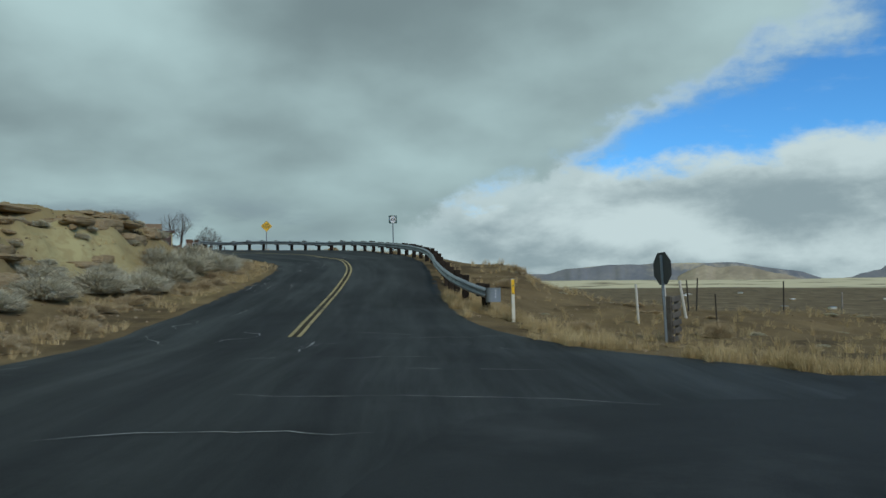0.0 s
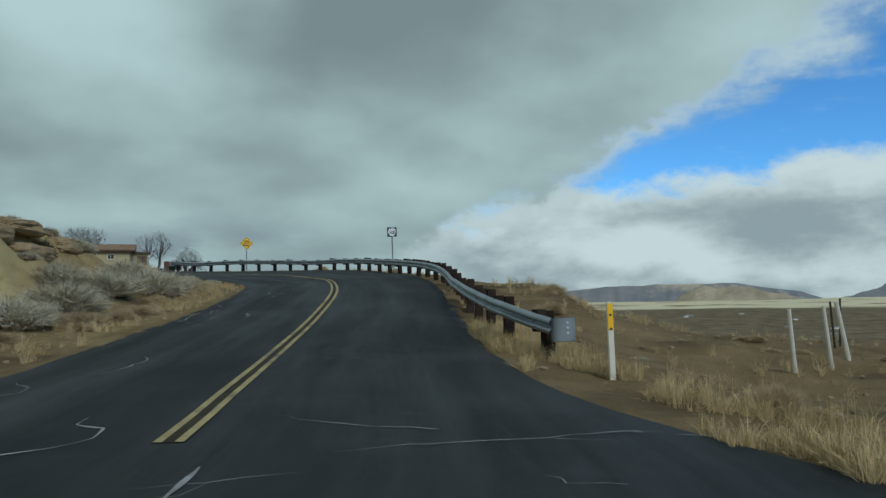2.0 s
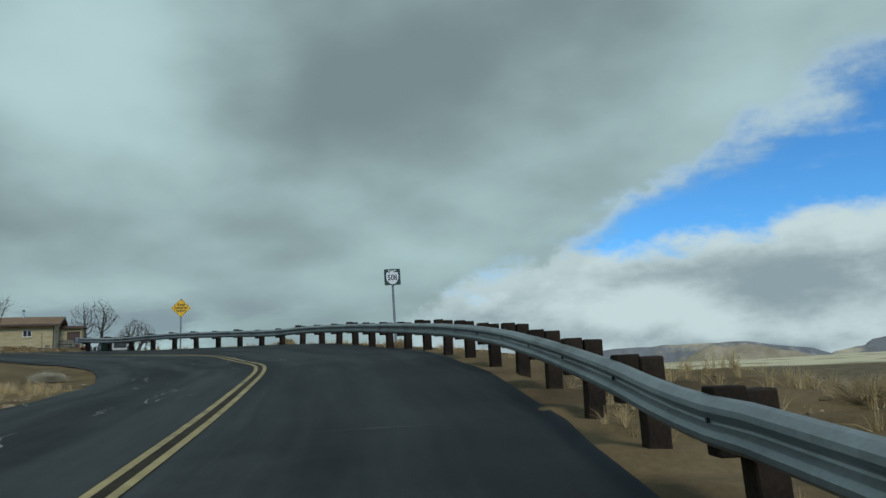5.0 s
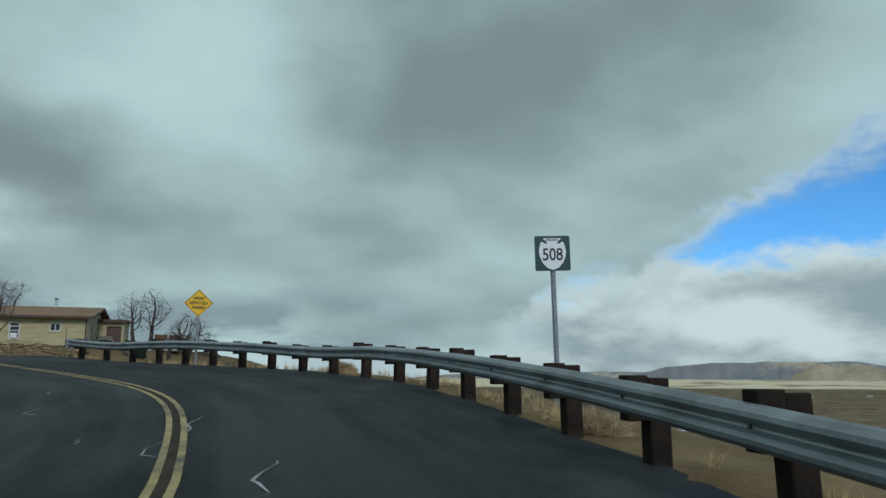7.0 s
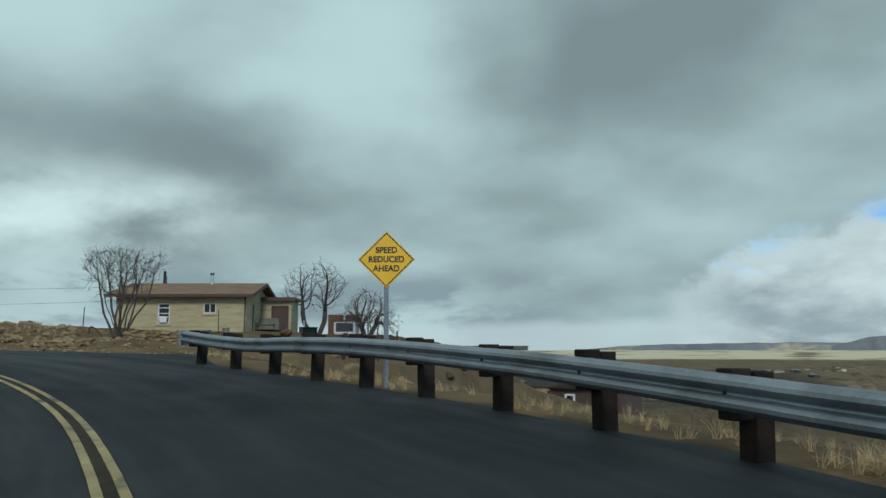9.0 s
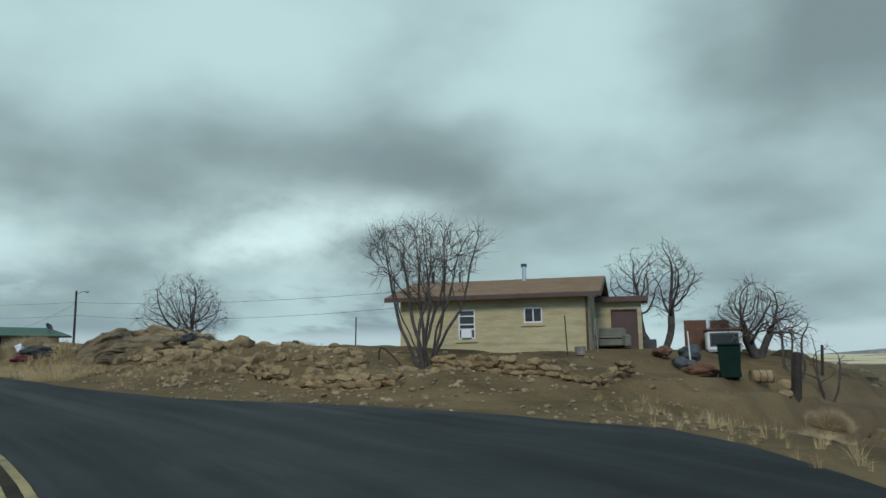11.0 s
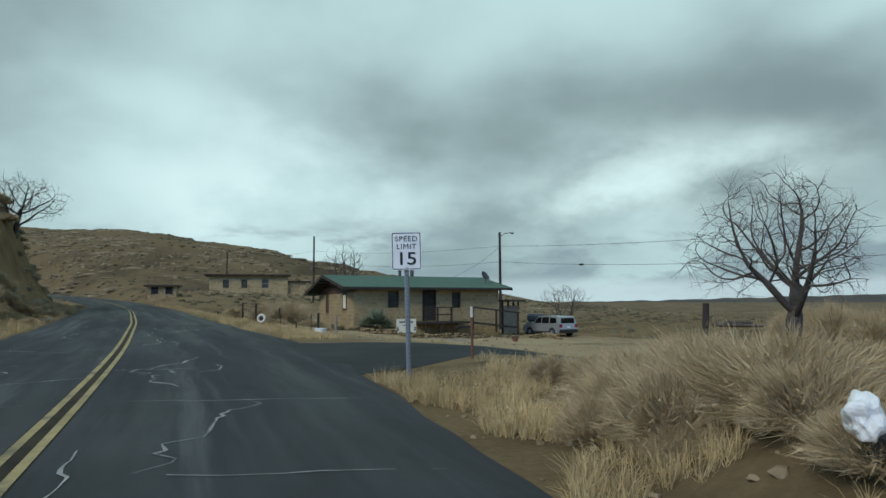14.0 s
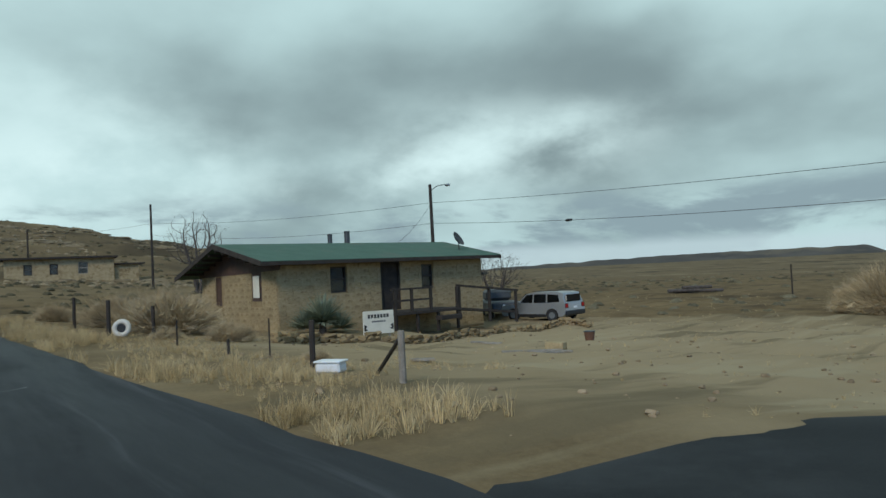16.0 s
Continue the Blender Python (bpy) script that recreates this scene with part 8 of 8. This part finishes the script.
def suv(x, y, turn):
    """A small boxy silver SUV: front along local +x."""
    z = gz(x, y)
    c_ = thing("car", pose(x, y, z - 0.04, 0, 0, turn) @ Matrix.Diagonal((0.96, 0.95, 0.86, 1)), "silver compact boxy SUV parked by the stone house", "car")
    L, Wd = 4.2, 0.9
    lower = [(-2.08, 0.42), (-2.12, 0.62), (-2.08, 1.02), (-1.2, 1.06), (0.7, 1.04), (1.1, 1.02), (1.95, 0.9), (2.1, 0.72), (2.1, 0.38), (1.9, 0.26), (1.72, 0.26)]
    for k in range(9):
        a = math.pi * k / 8
        lower.append((1.31 + 0.39 * math.cos(a), 0.34 + 0.40 * math.sin(a)))
    lower += [(0.92, 0.24), (-0.88, 0.24)]
    for k in range(9):
        a = math.pi * k / 8
        lower.append((-1.27 + 0.39 * math.cos(a), 0.34 + 0.40 * math.sin(a)))
    lower += [(-1.66, 0.27), (-1.98, 0.3)]
    bm = poly_prism(bmesh.new(), lower, "y", -Wd, Wd)
    body = part("body", bm, SILVER, c_)
    bm = bmesh.new()
    lo = [bm.verts.new((px, sy * (Wd - 0.03), pz)) for sy in (-1, 1) for px, pz in ((-2.05, 1.0), (1.02, 1.0))]
    hi = [bm.verts.new((px, sy * (Wd - 0.16), pz)) for sy in (-1, 1) for px, pz in ((-1.88, 1.62), (-1.5, 1.68), (-0.1, 1.68), (0.42, 1.6))]
    for f in ((lo[0], lo[1], hi[3], hi[2], hi[1], hi[0]), (lo[3], lo[2], hi[4], hi[5], hi[6], hi[7]), (lo[2], lo[0], hi[0], hi[4]), (lo[1], lo[3], hi[7], hi[3]), (hi[0], hi[1], hi[5], hi[4]), (hi[1], hi[2], hi[6], hi[5]), (hi[2], hi[3], hi[7], hi[6])):
        bm.faces.new(f)
    bmesh.ops.recalc_face_normals(bm, faces=bm.faces)
    part("cabin", bm, SILVER, body)

    def on_side(pts, sy, name, mat, label):
        bm = bmesh.new()
        vs_ = []
        for px, pz in pts:
            yy = (Wd - 0.03) - (pz - 1.0) / 0.66 * 0.13 + 0.008
            vs_.append(bm.verts.new((px, sy * yy, pz)))
        bm.faces.new(vs_ if sy < 0 else vs_[::-1])
        bmesh.ops.solidify(bm, geom=bm.faces[:], thickness=0.006)
        part(name, bm, mat, c_, label)
    for sy in (-1, 1):
        on_side([(-0.88, 1.06), (-0.08, 1.06), (-0.08, 1.56), (-0.85, 1.56)], sy, "side_window", CAR_GLASS, "dark side window")
        on_side([(0.0, 1.06), (0.82, 1.06), (0.42, 1.52), (0.0, 1.56)], sy, "side_window", CAR_GLASS, "dark side window")
        on_side([(-1.75, 1.12), (-0.98, 1.06), (-0.95, 1.55), (-1.62, 1.52)], sy, "side_window", CAR_GLASS, "dark side window")
        part("roof_rail", boxed(-1.6, sy * 0.66, 1.72, 0.1, sy * 0.7, 1.76, 0.01), BLACK, c_, "black roof rail")
        part("mirror", boxed(0.7, sy * 0.92, 1.02, 0.85, sy * 1.08, 1.16, 0.03), SILVER, c_)
        part("sill_cladding", boxed(-0.9, sy * 0.9, 0.22, 0.94, sy * 0.915, 0.4, 0.004), BLACK, c_, "black sill cladding")
        for px in (-1.27, 1.31):
            w = part("wheel", tubed((px, sy * 0.7, 0.34), (px, sy * 0.91, 0.34), 0.34, sides=20), RUBBER, c_, "black tyre")
            part("rim", tubed((px, sy * 0.88, 0.34), (px, sy * 0.92, 0.34), 0.21, 0.19, 12), GALV, w, "grey alloy rim")
        tl = part("tail_light", boxed(-2.13, sy * 0.62, 0.78, -2.08, sy * 0.86, 1.0, 0.02), RED_LIGHT, c_, "square red tail light")
        part("light_surround", boxed(-2.12, sy * 0.6, 0.75, -2.085, sy * 0.88, 1.03, 0.01), BLACK, tl)
        part("head_light", tubed((2.08, sy * 0.66, 0.82), (2.12, sy * 0.66, 0.82), 0.13, sides=14), SIGN_WHITE, c_)
    part("rear_window", poly_prism(bmesh.new(), [(-0.66, 1.1), (0.66, 1.1), (0.58, 1.52), (-0.58, 1.52)], "x", -2.04, -1.96), CAR_GLASS, c_, "dark rear window")
    part("rear_bumper", boxed(-2.18, -0.86, 0.34, -2.06, 0.86, 0.6, 0.04), BLACK, c_, "black rear bumper")
    part("front_bumper", boxed(2.04, -0.86, 0.3, 2.16, 0.86, 0.55, 0.04), BLACK, c_)
    part("number_plate", boxed(-2.135, -0.16, 0.72, -2.122, 0.16, 0.84, 0.003), SIGN_WHITE, c_, "white number plate")
    part("windscreen", poly_prism(bmesh.new(), [(-0.74, 0.0), (0.74, 0.0), (0.66, 0.74), (-0.66, 0.74)], "z", 0.0, 0.012), CAR_GLASS, c_).matrix_local = pose(1.03, 0, 1.02) @ Matrix(((0, -0.62, 0.78, 0), (1, 0, 0, 0), (0, 0.78, 0.62, 0), (0, 0, 0, 1))) @ pose(0, 0, 0)


suv(-91.3, 97.5, 189)


def carport():
    x, y = -93.3, 94.7
    c_ = thing("lean_to_shelter", pose(x, y, gz(x, y), 0, 0, 138), "grey paling shelter with a flat dark roof beside the house", "shelter")
    for px in (0, 1.7, 3.4, 5.0):
        part("post", boxed(px - 0.06, -0.06, -0.3, px + 0.06, 0.06, 2.35), DARK_WOOD, c_)
    part("roof", boxed(-0.3, -0.5, 2.35, 5.4, 1.5, 2.5, 0.01), DARK_WOOD, c_, "flat dark roof")
    for i in range(31):
        h = 1.95 + 0.16 * math.sin(i * 2.1)
        part("paling", boxed(0.1 + i * 0.155, -0.1, -0.1, 0.23 + i * 0.155, -0.065, h, 0.004), GREY_WOOD, c_)


carport()
ob = thing("pickup_truck", pose(-98.0, 100.3, gz(-98.0, 100.3), 0, 0, 150), "old dark pickup truck parked behind the silver car", "truck")
part("body", boxed(-2.5, -0.85, 0.5, 2.4, 0.85, 1.05, 0.08), SIGN_BACK, ob)
part("cabin", boxed(-0.3, -0.78, 1.05, 1.2, 0.78, 1.72, 0.16), SIGN_BACK, ob)
part("window", boxed(-0.1, -0.8, 1.15, 1.0, -0.782, 1.6, 0.005), GLASS, ob)
for px in (-1.6, 1.6):
    for sy in (-1, 1):
        w = part("wheel", tubed((px, sy * 0.65, 0.36), (px, sy * 0.87, 0.36), 0.36, sides=16), RUBBER, ob)
        part("rim", tubed((px, sy * 0.84, 0.36), (px, sy * 0.88, 0.36), 0.2, sides=10), GALV, w)


# ---- across the road and down in the valley ----
def hut(name, x, y, z, w, d, h, turn, wall, roof, label, pitch=0.0, group=""):
    b = thing(name, pose(x, y, z, 0, 0, turn), label, "house", group)
    part("wall", boxed(-w / 2, -d / 2, -1.5, w / 2, d / 2, h), wall, b)
    if pitch:
        bm = poly_prism(bmesh.new(), [(-d / 2 - 0.4, h), (d / 2 + 0.4, h), (0, h + pitch)], "x", -w / 2 - 0.4, w / 2 + 0.4)
    else:
        bm = boxed(-w / 2 - 0.4, -d / 2 - 0.4, h, w / 2 + 0.4, d / 2 + 0.4, h + 0.2)
    part("roof", bm, roof, b)
    for i in range(2):
        x0 = -w / 4 + i * w / 2
        win = part("window", boxed(x0 - 0.5, -d / 2 - 0.03, 0.9, x0 + 0.5, -d / 2 - 0.004, 1.9), GREY_WOOD, b)
        part("pane", boxed(x0 - 0.42, -d / 2 - 0.04, 0.98, x0 + 0.42, -d / 2 - 0.031, 1.82), GLASS, win)
    return b


hut("roadside_hut", -143.5, 72.3, gz(-143.5, 72.3) - 0.5, 3.4, 3.0, 1.9, 82, SANDSTONE, DARK_WOOD, "small stone hut with a flat dark roof beside the road")
rv = random.Random(5)
for i in range(70):
    a = radians(rv.uniform(-9, 9))
    d = rv.uniform(520, 1250)
    x, y = -20 - math.sin(a) * d, 60 + math.cos(a) * d
    hut("valley_house", x, y, gz(x, y), rv.uniform(8, 16), rv.uniform(6, 9), 2.8, rv.uniform(0, 180), rv.choice((CREAM, SANDSTONE, SANDSTONE, STUCCO, BROWN_PAINT)), rv.choice((SIGN_BACK, ROOF_TAN, SIGN_BACK, GALV)), "small far house in the valley settlement", 1.2, "valley houses")
for i in range(30):
    a = radians(rv.uniform(-40, -10))
    d = rv.uniform(600, 2300)
    x, y = -math.sin(a) * d, 20 + math.cos(a) * d
    hut("valley_house", x, y, gz(x, y), rv.uniform(8, 16), rv.uniform(6, 9), 2.8, rv.uniform(0, 180), rv.choice((CREAM, WHITE, SANDSTONE)), rv.choice((SIGN_BACK, GALV, WHITE)), "small far house in the valley settlement", 1.2, "valley houses")
hx, hy = -22.3, 126.6
low_house = hut("slope_house", hx, hy, -0.95, 9, 6.8, 1.75, 84, BROWN_PAINT, DARK_WOOD, "brown house with a low dark gable roof below the bend", 0.85)
for y_ in (1.4, -1.3):
    wf = part("window", boxed(-4.55, y_ - 0.5, 0.35, -4.49, y_ + 0.5, 1.25), WHITE, low_house, "white-framed window")
    part("pane", boxed(-4.57, y_ - 0.3, 0.5, -4.551, y_ + 0.3, 1.1), GLASS, wf)
hx, hy = -35.5, 158.0
hut("slope_house", hx, hy, gz(hx, hy) - 1.0, 7, 6, 2.4, 8, SANDSTONE, DARK_WOOD, "brown-roofed outbuilding below the bend", 1.0)


# scrub on the plain, ledge rock on the western hill
def clumps(name, pts, mat, label, lo, hi, flat, seed, category, long=1.0):
    r = random.Random(seed)
    pts = np.array(pts)
    zs = sheet_z(pts[:, 0], pts[:, 1])
    vs, fs = [], []
    for (x, y), z in zip(pts, zs):
        s = r.uniform(lo, hi)
        z -= 0.12 * s
        n = 6
        i = len(vs)
        a0 = r.uniform(0, 6)
        for lev, rad in ((0, 1.0), (0.55, 0.95), (1.0, 0.45)):
            for j in range(n):
                a = a0 + 6.283 * j / n
                q = s * rad * r.uniform(0.7, 1.15)
                vs.append((x + q * math.cos(a), y + q * long * math.sin(a), z - 0.1 + lev * s * flat * r.uniform(0.8, 1.1)))
        for l in range(2):
            for j in range(n):
                b = i + l * n
                fs.append((b + j, b + (j + 1) % n, b + n + (j + 1) % n, b + n + j))
        fs.append(tuple(i + 2 * n + j for j in range(n)))
    return tagged(place(name, mesh_of(name, vs, fs, mat)), label, category, kind="stuff")


rs = random.Random(8)
scrub = []
for _ in range(5200):
    a, d = radians(rs.uniform(-60, 112)), 40 + 620 * rs.random() ** 1.8
    x, y = -45 - math.sin(a) * d, 60 + math.cos(a) * d
    k, lat = road_at(x, y)
    if (lat[0] > ROAD[k[0], 4] + 14 or lat[0] < -ROAD[k[0], 3] - 6) and not (-96 < x < -66 and 70 < y < 105):
        scrub.append((x, y))
clumps("desert_scrub", scrub, material("desert_scrub", (0.07, 0.062, 0.038), (0.165, 0.14, 0.088), 2, 0.95, 0, 0.4, 8, island=0.35), "low grey-brown scrub dotting the plain", 0.2, 0.6, 0.7, 1, "scrub")
hill_rock, hill_scrub = [], []
while len(hill_rock) < 5200:
    x, y = rs.uniform(-345, -150), rs.uniform(-60, 170)
    n_ = noise.noise(Vector((x * 0.03, y * 0.05, 3)))
    if n_ > 0.02 + 0.2 * rs.random():
        hill_rock.append((x, y))
while len(hill_scrub) < 7000:
    x, y = rs.uniform(-345, -112), rs.uniform(-60, 170)
    k, lat = road_at(x, y)
    if (lat[0] > ROAD[k[0], 4] + 2 or lat[0] < -ROAD[k[0], 3] - 2) and not (-188 < x < -168 and 76 < y < 100):
        hill_scrub.append((x, y))
clumps("hill_rock", hill_rock, material("pale_hill_stone", (0.13, 0.098, 0.058), (0.29, 0.225, 0.14), 1.5, 0.95, 0, 0.5, 8, island=0.35), "pale broken stones strewn over the hillside", 0.15, 0.6, 0.8, 5, "rock")
clumps("desert_scrub", hill_scrub, material("hill_scrub", (0.05, 0.044, 0.026), (0.13, 0.11, 0.066), 2, 0.95, 0, 0.4, 8, island=0.35), "low dark scrub covering the hillside", 0.2, 0.55, 0.8, 6, "scrub")
ledge = []
for b in range(12):
    for _ in range(250):
        y = rs.uniform(-40, 150)
        if noise.noise(Vector((y * 0.06, b * 1.7, 2))) < 0.02:
            continue
        x = -180 - b * 8.5 + 0.25 * (y - 60) + 3.5 * noise.noise(Vector((y * 0.05, b * 3.1, 0))) + rs.gauss(0, 1.5)
        ledge.append((x, y))
clumps("ledge_rock", ledge, material("hill_ledge_stone", (0.13, 0.097, 0.056), (0.28, 0.22, 0.14), 0.9, 0.95, 0, 0.7, 6, island=0.3), "broken sandstone ledges across the hillside", 0.35, 0.85, 0.6, 2, "rock", 3.0)

# ---- sandstone blocks of the house walls ----
BLOCK_ME = []
for i in range(5):
    r = random.Random(40 + i)
    bm = bmesh.new()
    box(bm, -0.5, -0.5, -0.5, 0.5, 0.5, 0.5)
    for v in bm.verts:
        v.co += Vector((r.uniform(-0.04, 0.04), r.uniform(-0.2, 0.1), r.uniform(-0.05, 0.05)))
    bmesh.ops.bevel(bm, geom=bm.edges[:], offset=0.05, segments=1, affect="EDGES")
    me = bpy.data.meshes.new("block")
    bm.to_mesh(me)
    bm.free()
    me.materials.append(SANDSTONE)
    BLOCK_ME.append(me)


def block_face(parent, x0, x1, z0, z1, holes, turn, seed, top=None):
    """Courses of rough blocks proud of a wall's face, at most 300."""
    r = random.Random(seed)
    z, count = z0, 0
    while z < z1 - 0.1:
        h = r.uniform(0.2, 0.28)
        x = x0 + r.uniform(-0.2, 0)
        while x < x1 - 0.08 and count < 300:
            l = r.uniform(0.32, 0.68)
            a, b = max(x, x0), min(x + l, x1)
            zt = z + h
            cut = [q for q in holes if q[0] - 0.02 < b and q[2] + 0.02 > a and q[1] - 0.02 < zt and q[3] + 0.02 > z]
            if cut:
                q = cut[0]
                if a < q[0] - 0.12:
                    b = q[0] - 0.02
                elif b > q[2] + 0.12:
                    a = q[2] + 0.02
                else:
                    x += l
                    continue
            if b - a > 0.08 and zt < z1 + 0.12:
                m_ = turn @ pose((a + b) / 2, -0.012, (z + zt) / 2) @ Matrix.Diagonal((b - a - 0.006, 0.036 + r.uniform(0, 0.014), h - 0.007, 1))
                place("block", BLOCK_ME[r.randrange(5)], parent, "", m_)
                count += 1
            x += l
        z += h


front_wall = [c for c in stone.children if c.name.startswith("wall")]
block_face(front_wall[0], 0, 10.6, -0.5, 2.55, [(2.3, 1.38, 3.05, 2.42), (4.75, 0.5, 5.75, 2.55), (6.95, 1.35, 7.6, 2.38)], Matrix(), 1)
block_face(front_wall[1], -6.95, 0.0, 0.0, 2.3, [(-2.08, 1.2, -1.25, 2.33), (-5.5, 1.0, -4.7, 2.2)], pose(0, 0, 0, 0, 0, -90), 2)
for w in front_wall[:2]:
    w.data.materials[0] = MORTAR
